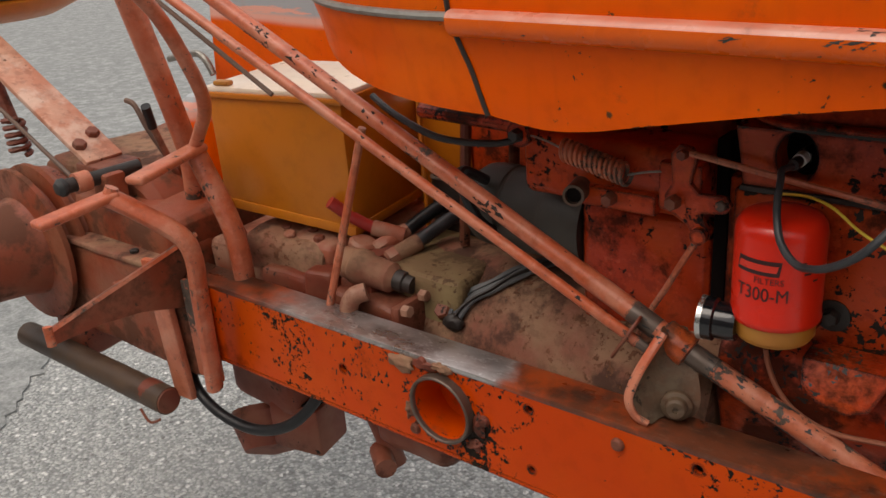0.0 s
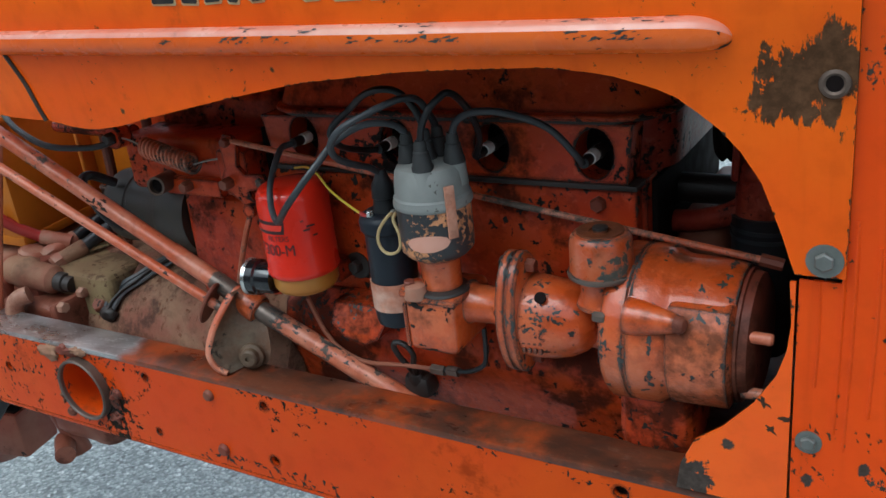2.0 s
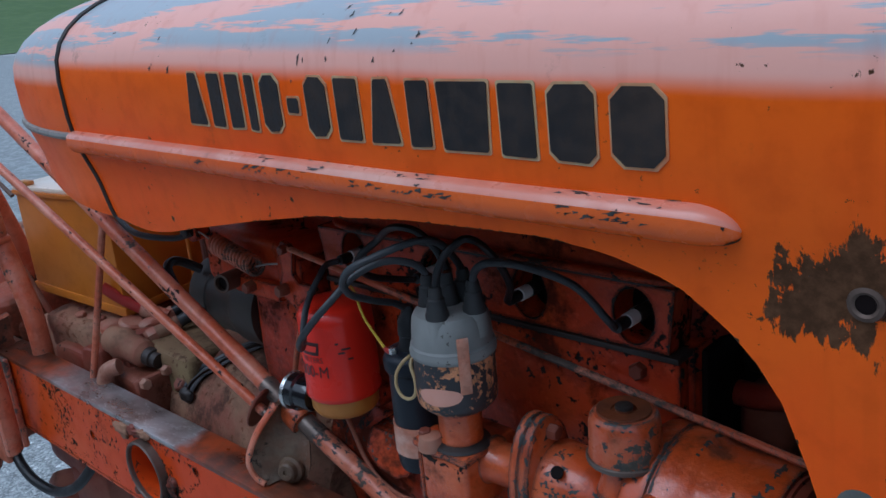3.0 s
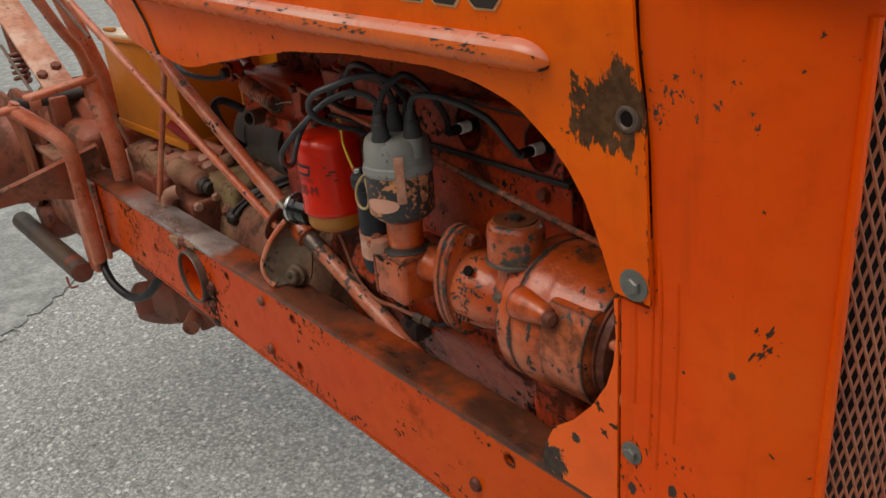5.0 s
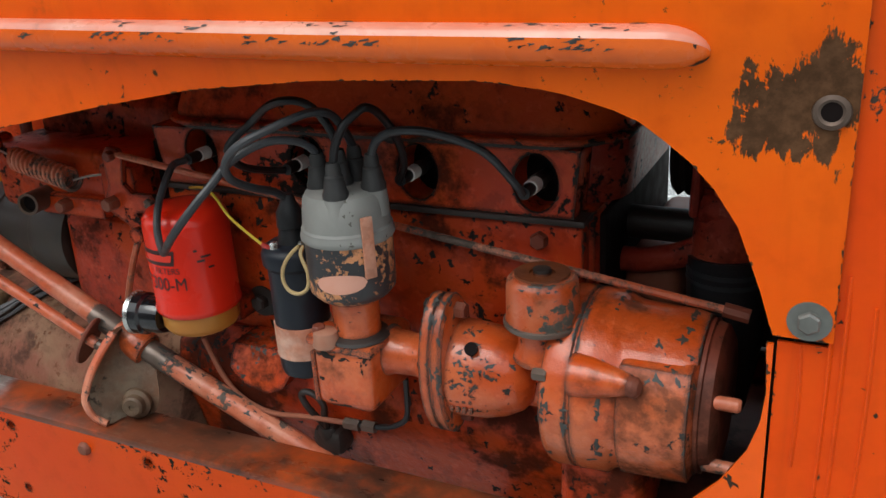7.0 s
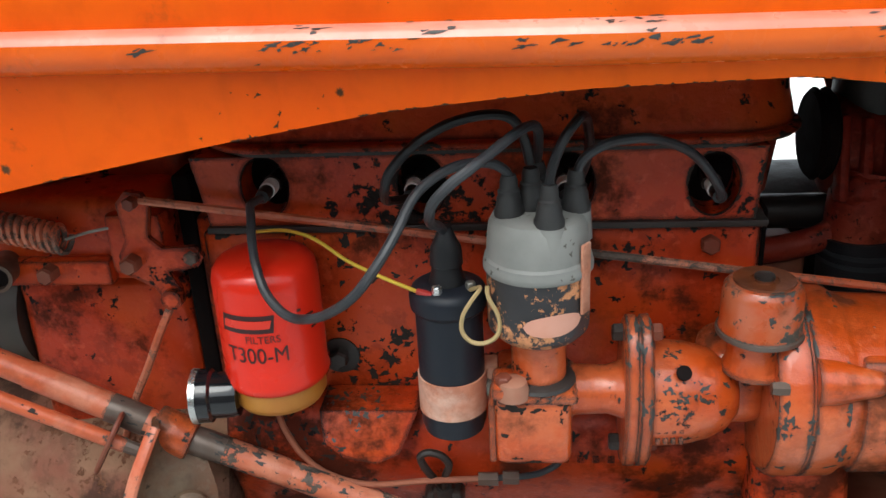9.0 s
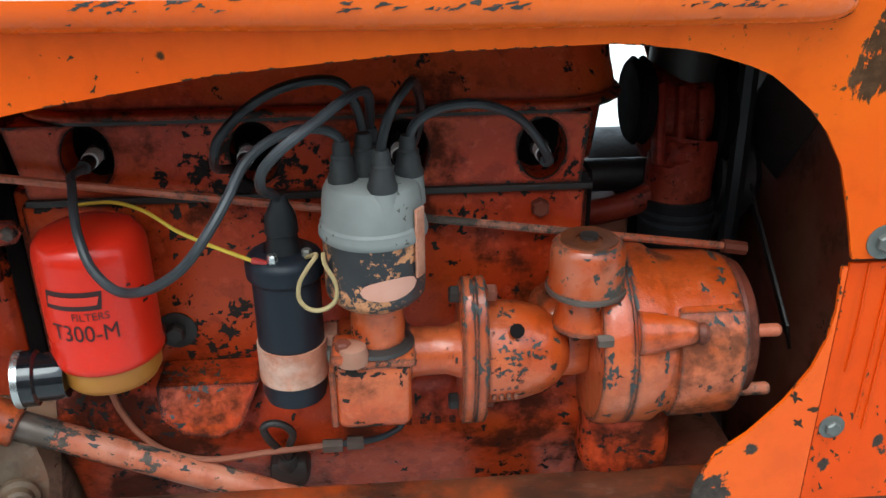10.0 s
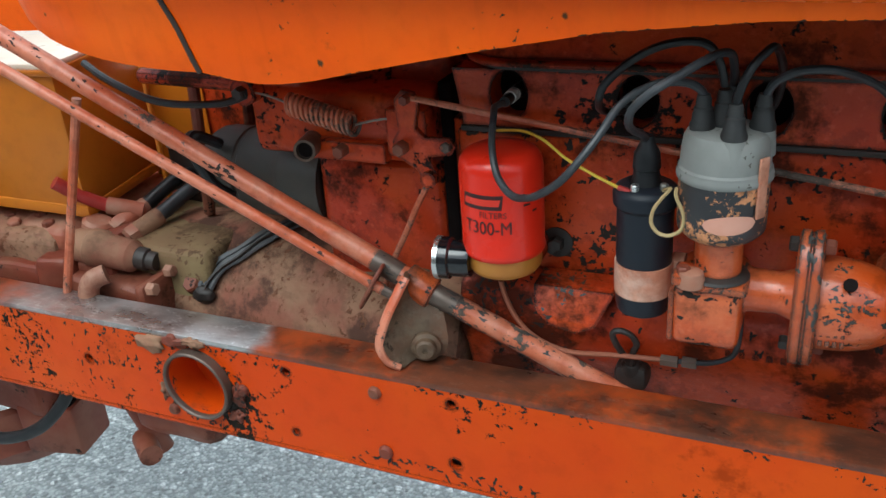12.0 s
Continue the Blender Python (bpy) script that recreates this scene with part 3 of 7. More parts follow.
# ---- ground ----
dark_iron = plain("greasy_brown_iron", (0.055, 0.032, 0.020), (0.13, 0.075, 0.042), rough=0.5, scale=22, spots=0.9, relief=0.5)
# dark colour of the added wall that blocks low light
blocker_dark = plain("dark_light_blocker", (0.085, 0.075, 0.062), (0.05, 0.045, 0.04), rough=0.8, scale=5)
bm = bmesh.new()
bmesh.ops.create_grid(bm, x_segments=60, y_segments=60, size=300)
ground = part("ground", bm, asphalt, smooth=False)
tagged(ground, "worn grey asphalt with exposed light aggregate", "ground", kind="structure")
rng = random.Random(11)
edge = [Vector(p) for p in ((-2.35, -14), (-1.62, -0.42), (-1.96, -0.06), (-2.9, 1.0), (-9, 14))]
crack = [a.lerp(b, k / 40) + Vector((rng.uniform(-0.025, 0.025), rng.uniform(-0.02, 0.02))) for a, b in zip(edge, edge[1:]) for k in range(40)]
bm = plate([(-60, -14)] + [(p.x, p.y) for p in crack] + [(-9, 14), (-60, 14)], [], lambda u, v, d: (u, v, 0.006 - d), 0.005)
tagged(part("pavement", bm, patch_asphalt, smooth=False), "darker asphalt patch with a ragged cracked edge", "pavement", kind="structure")
apron = thing("pavement", (1.8, 2.0, 0.0), "sun-bleached pale concrete slabs with dark open joints", "pavement", kind="structure")
for (x0, x1, y0, y1) in ((0.55, 3.2, 0.62, 1.19), (0.55, 3.2, 1.21, 3.4), (3.22, 9.0, 0.62, 3.4), (0.55, 9.0, 3.42, 12.0)):
    part("slab", box(x0, x1, y0, y1, 0.0, 0.035, 0.004), concrete, apron)
bm = bmesh.new()
bmesh.ops.create_grid(bm, x_segments=60, y_segments=24, size=60)
bmesh.ops.translate(bm, verts=bm.verts, vec=(-98, 20, 0.03))
for v in bm.verts:
    rise = min(max((-38 - v.co.x) / 40, 0.0), 1.0)
    v.co.z += 4.5 * rise * rise * (3 - 2 * rise) + 0.15 * rise * noise.noise(v.co * 0.4)
tagged(part("lawn", bm, lawn_green, smooth=False), "green mown grass bank beyond the asphalt", "grass", kind="stuff")

# added wall, never in view: blocks low sky and darkens paint reflections
wall = part("light_block_wall", box(-18, 18, -6.8, -6.5, 0.0, 3.9, 0.01), blocker_dark, smooth=False)
tagged(wall, "unseen plain dark wall added to block low sky light", "wall", kind="structure")

# ---- frame rails ----
RAIL_TOP, RAIL_LOW = 0.776, 0.640


def rail(name, label, y_face, inward, holes, x0, x1):
    ob = thing(name, (0.0, y_face, RAIL_LOW), label, "frame rail", "frame rails")
    web = plate([(x0, RAIL_LOW), (x1, RAIL_LOW), (x1, RAIL_TOP - 0.004), (x0, RAIL_TOP - 0.004)], holes, lambda u, v, d: (u, y_face + inward * d, v), 0.008)
    sheet = part("web", web, rail_paint, ob)
    if inward > 0:
        flakes(sheet, 230, 0.003, 40, chip_black, edges=False, keep=lambda p: p.y < 0.002 and p.z > 0.752 and p.x > -0.9, stretch=(0.8, 2.5), shelter=0.0, clump=14)
        flakes(sheet, 190, 0.0036, 41, chip_black, edges=False, keep=lambda p: p.y < 0.002 and p.x < -0.43 and p.z > 0.67, slant=(0.3, 0, 1), stretch=(0.8, 2.2), shelter=0.05, clump=16)
        flakes(sheet, 150, 0.0036, 42, chip_black, edges=False, keep=lambda p: p.y < 0.002 and p.z < 0.662, stretch=(1.0, 3.0), shelter=0.05, clump=10)
        flakes(sheet, 90, 0.0032, 43, chip_black, keep=lambda p: p.y < 0.002 and p.x < 0.6 and 0.65 < p.z < 0.768, shelter=-0.1)
    a, b = sorted((y_face - inward * 0.001, y_face + inward * 0.054))
    part("top_flange", box(x0, x1, a, b, RAIL_TOP - 0.009, RAIL_TOP, 0.003), flange_paint, ob, "paint rubbed through to bare brown steel")
    part("bottom_flange", box(x0, x1, a, b, RAIL_LOW - 0.004, RAIL_LOW + 0.005, 0.003), rail_paint, ob)
    return ob


flange_paint = flange_material()
clamp_dirt = paint("dirty_clamp_enamel", (0.13, 0.055, 0.025), (0.095, 0.062, 0.036), chips=0.5, dirt=0.7, rough=0.6, clump=14, fine=80, coat=0.05, dirtcol=(0.09, 0.045, 0.025), chipcol=(0.05, 0.035, 0.025), clouds=18.0, pale=(0.16, 0.12, 0.075), relief=0.9, mottle=0.8)
HOLES = ((-0.516, 0.711, 0.007), (-0.206, 0.752, 0.0055), (0.001, 0.752, 0.006), (0.001, 0.672, 0.0075), (-0.205, 0.667, 0.005), (0.450, 0.753, 0.0075))
near_holes = [ring_pts(x, z, r) for x, z, r in HOLES] + [ring_pts(-0.336, 0.711, 0.044, n=28)]
near_rail = rail("frame_rail", "orange steel channel frame rail with chipped paint and rows of holes", 0.0, 1, near_holes, -0.875, 0.98)
bm = lathe([(0.0435, 0.045), (0.0435, -0.010)], (-0.336, 0, 0.711), "y", 36)
bmesh.ops.delete(bm, geom=[f for f in bm.faces if len(f.verts) > 4], context="FACES_ONLY")
part("pipe_collar", bm, collar_paint, near_rail, "welded pipe collar with a bare rim")
bm = lathe([(0.0430, -0.006), (0.0430, -0.0115), (0.0445, -0.0130), (0.0465, -0.0130), (0.0478, -0.0115), (0.048, 0.0)], (-0.336, 0, 0.711), "y", 36)
bmesh.ops.delete(bm, geom=[f for f in bm.faces if len(f.verts) > 4], context="FACES_ONLY")
part("collar_rim", bm, worn_steel, near_rail, "bare worn rim")
for k, (gx, gz, gw, gh) in enumerate(((-0.398, 0.757, 0.024, 0.011), (-0.362, 0.765, 0.018, 0.007), (-0.335, 0.768, 0.014, 0.006), (-0.281, 0.702, 0.009, 0.016), (-0.396, 0.688, 0.007, 0.013), (-0.288, 0.672, 0.010, 0.008))):
    part("caked_grime", blob((gx, 0.0, gz), (gw, 0.006, gh), 0.7, k * 3.7), tan_dirt if k % 2 == 0 else rusty, near_rail, "caked grime", flat_angle=80)
part("collar_back", lathe([(0, 0.044), (0.046, 0.044), (0.046, 0.05), (0, 0.05)], (-0.336, 0, 0.711), "y", 28), collar_paint, near_rail)
# black discs stand in for the shade seen through the rail holes
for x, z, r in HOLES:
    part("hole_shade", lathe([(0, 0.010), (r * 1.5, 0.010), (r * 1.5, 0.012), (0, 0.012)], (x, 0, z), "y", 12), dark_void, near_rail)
for x, z, r in ((-0.085, 0.668, 0.009), (-0.09, 0.749, 0.008), (0.392, 0.688, 0.009), (-0.272, 0.713, 0.008), (-0.388, 0.660, 0.008), (-0.365, 0.768, 0.008)):
    part("rivet", lathe([(r, 0), (r, -0.002), (r * 0.75, -0.0055), (0, -0.0065)], (x, 0, z), "y", 14), rusty, near_rail)
rail_web = next(ob for ob in near_rail.children if ob.name.startswith("web"))
flakes(rail_web, 150, 0.0036, 46, chip_black, edges=False, keep=lambda p: p.y < 0.002 and math.hypot(p.x + 0.336, p.z - 0.711) < 0.066 and p.z < 0.735, stretch=(0.8, 2.6), shelter=-0.2, label="black oily grime", search=300)
far_rail = rail("frame_rail", "orange steel channel frame rail on the far side", 0.46, -1, [], -1.27, 0.98)

# ---- hood ----
EDGE = [(-0.248, 1.108), (-0.21, 1.102), (-0.17, 1.099), (-0.14, 1.100), (-0.10, 1.104), (-0.043, 1.116), (0.061, 1.136), (0.167, 1.154), (0.288, 1.165),
        (0.41, 1.167), (0.46, 1.161), (0.508, 1.146), (0.54, 1.122), (0.565, 1.094), (0.582, 1.060), (0.592, 1.022), (0.598, 1.004), (0.634, 1.004)]
SIDE = [(0.75, -0.001), (0.90, -0.004), (1.0, -0.008), (1.153, -0.019), (1.19, -0.028), (1.23, -0.033), (1.27, -0.034)]


def hood_y(x, z):
    return lerp_table(SIDE, z) - 0.040 * min(max(0.6 - x, 0.0), 0.30) * min(max((z - 1.0) / 0.12, 0.0), 1.0)


def crown(x, k, n=10):
    """Points of the hood's round shoulder and crown, from the side to the centre line."""
    y0 = hood_y(x, 1.27)
    a = k / n * math.pi / 2
    yy = y0 + (MID - y0) * (1 - math.cos(a) ** 0.75) if k < n else MID
    return yy, 1.27 + 0.105 * math.sin(a) ** 0.8


def slant(x, z):
    """The rear edge runs forward below the bead."""
    return 0.30 * max(0.0, 1.205 - z) * min(max((-0.10 - x) / 0.148, 0.0), 1.0)


def hood_section(x, rows=16):
    zb = lerp_table(EDGE, x)
    side = [(hood_y(x, zb + (1.27 - zb) * k / rows), zb + (1.27 - zb) * k / rows) for k in range(rows)]
    half = side + [crown(x, k) for k in range(11)]
    return half + [(2 * MID - y, z) for y, z in reversed(half[:-1])]


xs = sorted(set([round(-0.248 + 0.882 * k / 58, 4) for k in range(59)] + [0.5985, 0.5975]))
hood = thing("tractor_hood", (0.2, MID, 1.1), "faded orange steel tractor hood with a bare brown patch", "hood")
bm = bmesh.new()
cols = [[bm.verts.new((x + slant(x, z), y, z)) for y, z in hood_section(x)] for x in xs]
for a, b in zip(cols, cols[1:]):
    for k in range(len(a) - 1):
        bm.faces.new((a[k], b[k], b[k + 1], a[k + 1]))
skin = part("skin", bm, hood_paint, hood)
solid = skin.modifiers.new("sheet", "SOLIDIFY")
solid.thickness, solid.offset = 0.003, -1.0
# dark lining added on the inside to keep the engine bay dim
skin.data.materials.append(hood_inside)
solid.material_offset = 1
flakes(skin, 150, 0.0016, 34, chip_brown, keep=lambda p: p.y < MID and p.z < 1.19 and p.x > -0.23, stretch=(1.2, 3.5), shelter=0.02)
flakes(skin, 26, 0.0013, 35, chip_brown, edges=False, keep=lambda p: p.y < 0.0 and p.z < 1.185, stretch=(1.0, 3.0), shelter=0.22, clump=14)
flakes(skin, 30, 0.0026, 36, chip_grey, edges=False, keep=lambda p: p.y < 0.12 and 1.272 < p.z < 1.33 and p.x > -0.1, slant=(0.45, 0.2, 1), stretch=(1.0, 3.0), shelter=0.12, clump=14)

# raised bead along the side
bm = bmesh.new()
bead_x = [-0.246 + 0.770 * k / 36 for k in range(37)] + [0.524 + 0.030 * math.sin(k / 8 * math.pi / 2) for k in range(1, 9)]
rings = []
BEAD = [(0.0125, 0.0), (0.0118, 0.0050), (0.0105, 0.0090), (0.0085, 0.0120), (0.0055, 0.0140), (0.001, 0.0146), (-0.004, 0.0142), (-0.0085, 0.0125), (-0.0120, 0.0092), (-0.0142, 0.0045), (-0.0148, 0.0)]
for i, x in enumerate(bead_x):
    zc = 1.201 - 0.0105 * (x + 0.246) / 0.80
    end = math.sqrt(max(1.0 - ((x - 0.524) / 0.0302) ** 2, 0.0004)) if x > 0.524 else 1.0
    zc -= 0.004 * (1 - end)
    rings.append([(x, hood_y(x, zc + dz * end) + 0.0008 - out * end, zc + dz * end) for dz, out in BEAD])
lower, upper = bmesh.new(), bmesh.new()
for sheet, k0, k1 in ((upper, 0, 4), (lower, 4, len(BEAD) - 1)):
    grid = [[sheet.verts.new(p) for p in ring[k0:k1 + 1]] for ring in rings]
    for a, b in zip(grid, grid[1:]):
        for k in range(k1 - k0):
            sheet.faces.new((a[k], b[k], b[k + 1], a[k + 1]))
# upper strip is a separate sheet, paler by bleaching and a painted highlight
bead_top = part("bead_top", upper, bleached_highlight_paint, hood, "bleached top of the bead with its sky highlight in the colour, scratched")
flakes(bead_top, 34, 0.0016, 32, chip_grey, edges=False, keep=lambda p: 0.1 < p.x < 0.52, slant=(1, 0, 0.25), stretch=(2.0, 5.5), shelter=0.12, clump=20)
bm = lower
bead = part("bead", bm, bead_paint, hood, "raised half-round bead with scratched paint")
flakes(bead, 62, 0.0019, 29, chip_grey, edges=False, keep=lambda p: 0.02 < p.x < 0.52 and abs(p.z - 1.2035 + 0.0131 * (p.x + 0.246)) < 0.0035, slant=(1, 0, 0.22), stretch=(2.0, 5.5), shelter=0.10, clump=20)
flakes(bead, 16, 0.0014, 30, chip_brown, edges=False, keep=lambda p: p.x > -0.2, slant=(1, 0, 0.2), stretch=(1.0, 4.0))
flakes(bead, 3, 0.0065, 31, chip_black, edges=False, keep=lambda p: p.x > 0.543, stretch=(0.8, 1.2), shelter=-1.0)

# lettering as plain black blocks, each with a thin cream outline
WIDTHS = [0.040, 0.026, 0.026, 0.016, 0.034, 0.020, 0.036, 0.036, 0.042, 0.028, 0.054, 0.038, 0.046, 0.048]
GAP = 0.0085
scale = (0.498 - GAP * (len(WIDTHS) - 1)) / sum(WIDTHS)
rng = random.Random(4)
x = 0.015
for i, w in enumerate(WIDTHS):
    w *= scale
    low, high = 1.2325 - 0.0215 * (x - 0.02), 1.281 - 0.019 * (x - 0.02)
    if i == 5:
        low, high = low + 0.018, low + 0.031
    j = [rng.uniform(-0.0010, 0.0010) for _ in range(4)]
    lean = {0: 0.26, 8: 0.24, 10: -0.06}.get(i, 0.0) * w
    cut = {4: 0.007, 6: 0.007, 12: 0.006, 13: 0.008}.get(i, 0.0015)
    u0, u1 = x + w * 0.03, x + w * 0.97

    def block(g):
        a0, a1, b0, b1 = u0 - g, u1 + g, low - g * 1.2, high + g
        return [(a0 + cut, b0), (a1 - cut, b0 + j[0]), (a1, b0 + cut + j[0]), (a1 - lean, b1 - cut), (a1 - lean - cut, b1 + j[1] * 0.4), (a0 + lean + cut, b1), (a0 + lean, b1 - cut), (a0, b0 + cut)]

    rim = part("letter_block", plate(block(0.0013), [], lambda u, v, d: (u, hood_y(u, v) - 0.0010 + d, v), 0.0009), letter_cream, hood, "cream outline of a hand-painted letter", smooth=False)
    part("black_block", plate(block(-0.0004), [], lambda u, v, d: (u, hood_y(u, v) - 0.0018 + d, v), 0.0007), letter_black, rim, "worn black paint", smooth=False)
    x += w + GAP

# bolt hole in the bare patch: its dark inside is a black disc on the skin
bm = lathe([(0.0058, 0.004), (0.0058, -0.0022), (0.0075, -0.0034), (0.0100, -0.0024), (0.0112, 0.001)], (0.62, hood_y(0.62, 1.153), 1.153), "y", 20)
bmesh.ops.delete(bm, geom=[f for f in bm.faces if len(f.verts) > 4], context="FACES_ONLY")
part("grommet", bm, worn_steel, hood)
part("hole", lathe([(0, -0.0018), (0.0064, -0.0018), (0.0064, -0.0006), (0, -0.0006)], (0.62, hood_y(0.62, 1.153), 1.153), "y", 16), dark_void, hood)

# fuel tank end behind the hood
cowl = thing("fuel_tank", (-0.36, MID, 1.09), "orange rounded rear end of the fuel tank behind the hood", "fuel tank")
bm = bmesh.new()
base = hood_section(-0.248)
low = [(y, z) for y, z in base]
bottom = [(2 * MID - low[0][0] - (2 * MID - 2 * low[0][0]) * k / 8, 1.112 - 0.02 * math.sin(math.pi * k / 8)) for k in range(1, 8)]
loop = low + bottom
rings = []
for k in range(15):
    u = k / 14 * math.pi / 2
    s = max(math.cos(u), 0.02) ** 0.55
    xx = -0.251 - 0.275 * math.sin(u)
    rings.append([bm.verts.new((xx + slant(-0.248, z) * (1 - k / 14), MID + (y - MID) * (0.45 + 0.55 * s) * (1 if k < 14 else 0.6), 1.235 + (z - 1.235) * s)) for y, z in loop])
for a, b in zip(rings, rings[1:]):
    n = len(a)
    for k in range(n):
        bm.faces.new((a[k], a[(k + 1) % n], b[(k + 1) % n], b[k]))
bm.faces.new(rings[-1])
bm.faces.new(rings[0][::-1])
part("tank_end", bm, hood_paint, cowl)
bm = tube([(-0.2495 + slant(-0.248, z), y - 0.001 * (1 if y < MID else -1), z + (0.001 if z > 1.3 else 0)) for y, z in base], 0.0028, 6, smooth_path=False)
part("seam", bm, grease, cowl, "dark open seam")
wire = []
for k in range(12):
    u = k / 14 * math.pi / 2
    sq = math.cos(u) ** 0.55
    wire.append((-0.246 - 0.275 * math.sin(u), MID + (hood_y(-0.248, 1.21) - MID) * (0.45 + 0.55 * sq) - 0.002, 1.235 + (1.206 - 1.235) * sq))
bm = tube(wire, 0.0048, 8)
part("trim_wire", bm, zinc, cowl, "thin dull metal trim")
part("tank_body", box(-0.21, 0.34, 0.03, 0.43, 1.235, 1.33, 0.03), hood_paint, cowl)

# ---- front shell and grille ----
shell = thing("radiator_shell", (0.7, MID, 0.77), "orange sheet-metal radiator shell with paint runs and chips", "radiator shell")
ARC_X, ARC_R, NOSE = 0.70, 0.10, 0.80


def shell_plan(s):
    """Plan of the shell by the length along it from its rear edge."""
    if s < 0.099:
        return 0.601 + s, -0.003
    a = (s - 0.099) / ARC_R
    if a < math.pi / 2:
        return ARC_X + ARC_R * math.sin(a), 0.097 - ARC_R * math.cos(a)
    return NOSE, 0.097 + (s - 0.099 - ARC_R * math.pi / 2)


S_GRILLE = 0.099 + ARC_R * 0.73
S_END = 0.099 + ARC_R * math.pi / 2 + (MID - 0.097)


def mirror_y(bm):
    own = bm.copy()
    for v in own.verts:
        v.co.y = 2 * MID - v.co.y
    bmesh.ops.reverse_faces(own, faces=own.faces[:])
    return join(own, bm)


def shell_flare(z):
    """The shell's rear edge follows the hood's flare, a little inside it."""
    return min(0.0, hood_y(0.634, z) + 0.0085)


def shell_sheet(s0, s1, z0, z1, ns, nz, inset=0.0):
    bm = bmesh.new()
    rows = []
    for i in range(ns + 1):
        x, y = shell_plan(s0 + (s1 - s0) * i / ns)
        fade = 1 - min(max((s0 + (s1 - s0) * i / ns - 0.03) / 0.13, 0.0), 1.0)
        zs = [z0 + (z1 - z0) * k / nz for k in range(nz + 1)]
        rows.append([bm.verts.new((x, y + inset + shell_flare(z) * fade, z)) for z in zs])
    for a, b in zip(rows, rows[1:]):
        for k in range(nz):
            bm.faces.new((a[k], b[k], b[k + 1], a[k + 1]))
    return bm


bm = shell_sheet(0.0, 0.033, 0.778, 0.998, 3, 8)
join(shell_sheet(0.033, S_GRILLE, 0.778, 1.247, 16, 12), bm)
join(shell_sheet(S_GRILLE, S_END, 0.778, 0.858, 12, 3), bm)
join(shell_sheet(S_GRILLE, S_END, 1.225, 1.247, 12, 1), bm)
mirror_y(bm)
ob = part("side_sheet", bm, shell_paint, shell)
sol = ob.modifiers.new("sheet", "SOLIDIFY")
sol.thickness, sol.offset = 0.0025, -1.0
flakes(ob, 110, 0.0024, 37, chip_brown, edges=False, keep=lambda p: p.y < 0.1 and p.z < 0.87 and p.x < 0.79, stretch=(0.8, 2.8), slant=(-0.45, 0, 1), shelter=0.10, clump=24)
flakes(ob, 16, 0.0018, 38, chip_brown, edges=False, keep=lambda p: p.y < 0.1 and p.z > 0.87, stretch=(0.8, 2.0), shelter=0.15, clump=12)
flakes(ob, 16, 0.0026, 44, chip_brown, edges=False, keep=lambda p: p.y < 0.05 and 0.985 < p.z < 1.02 and 0.718 < p.x < 0.738, stretch=(0.6, 3.0), slant=(0.6, 0, 1), shelter=-1.0, search=4000)
flakes(ob, 40, 0.002, 39, chip_brown, keep=lambda p: p.y < 0.1, shelter=0.1)
# nose cap
bm = bmesh.new()
rings = []
for k in range(13):
    u = k / 12
    xx = 0.637 + 0.163 * math.sin(u * math.pi / 2)
    shrink = math.cos(u * math.pi / 2) ** 0.5 if k < 12 else 0.0
    ring = []
    for y, z in [(-0.029, 1.2495)] + [(-0.029, 1.262)] + [(-0.028 + (MID + 0.028) * (1 - math.cos(q / 9 * math.pi / 2) ** 0.75), 1.27 + 0.105 * math.sin(q / 9 * math.pi / 2) ** 0.8) for q in range(10)]:
        ring.append(bm.verts.new((xx, MID + (y - MID) * (0.55 + 0.45 * shrink), 1.2495 + (z - 1.2495) * shrink)))
    rings.append(ring)
for a, b in zip(rings, rings[1:]):
    for k in range(len(a) - 1):
        bm.faces.new((a[k], b[k], b[k + 1], a[k + 1]))
mirror_y(bm)
bmesh.ops.remove_doubles(bm, verts=bm.verts, dist=0.0004)
part("nose_cap", bm, shell_paint, shell)
# corner panel under the hood
CORNER = [(0.505, 0.779), (0.599, 0.779), (0.599, 0.996), (0.5945, 0.996), (0.597, 0.96), (0.5945, 0.935), (0.587, 0.91), (0.57, 0.881), (0.545, 0.852), (0.522, 0.834), (0.509, 0.806)]
corner = part("corner_panel", plate(CORNER, [], lambda u, v, d: (u, -0.005 + d, v), 0.003), corner_paint, shell)
flakes(corner, 50, 0.0028, 27, chip_brown, shelter=0.1)
flakes(corner, 8, 0.0048, 28, chip_brown, edges=False)
# expanded-metal grille
bm = bmesh.new()
Z0, Z1, CW, CH = 0.855, 1.228, 0.0074, 0.024
slope = CW / CH
for fam in (1, -1):
    n = int((2 * (S_END - S_GRILLE) + (Z1 - Z0) * slope) / CW) + 2
    for i in range(n):
        pts = []
        for k in range(0, 66):
            z = Z0 + (Z1 - Z0) * k / 65
            s = S_GRILLE + i * CW - (z - Z0) * slope if fam == 1 else S_GRILLE + i * CW - (Z1 - z) * slope
            if S_GRILLE <= s <= S_END + (S_END - S_GRILLE):
                if s <= S_END:
                    x, y = shell_plan(s)
                else:
                    x, y = shell_plan(2 * S_END - s)
                    y = 2 * MID - y
                inx = 0.0035 if fam == 1 else 0.0042
                pts.append((x - inx, y + (0.002 if y < 0.12 else 0), z))
        if len(pts) > 2:
            tube(pts, 0.0012, 4, bm, smooth_path=False, squash=0.8)
part("mesh_screen", bm, mesh_paint, shell, "diamond expanded-metal grille with worn paint")
bm = bmesh.new()
gx, gy = shell_plan(S_GRILLE)
tube([(gx, gy - 0.001, Z0), (gx, gy - 0.001, Z1)], 0.004, 8, bm)
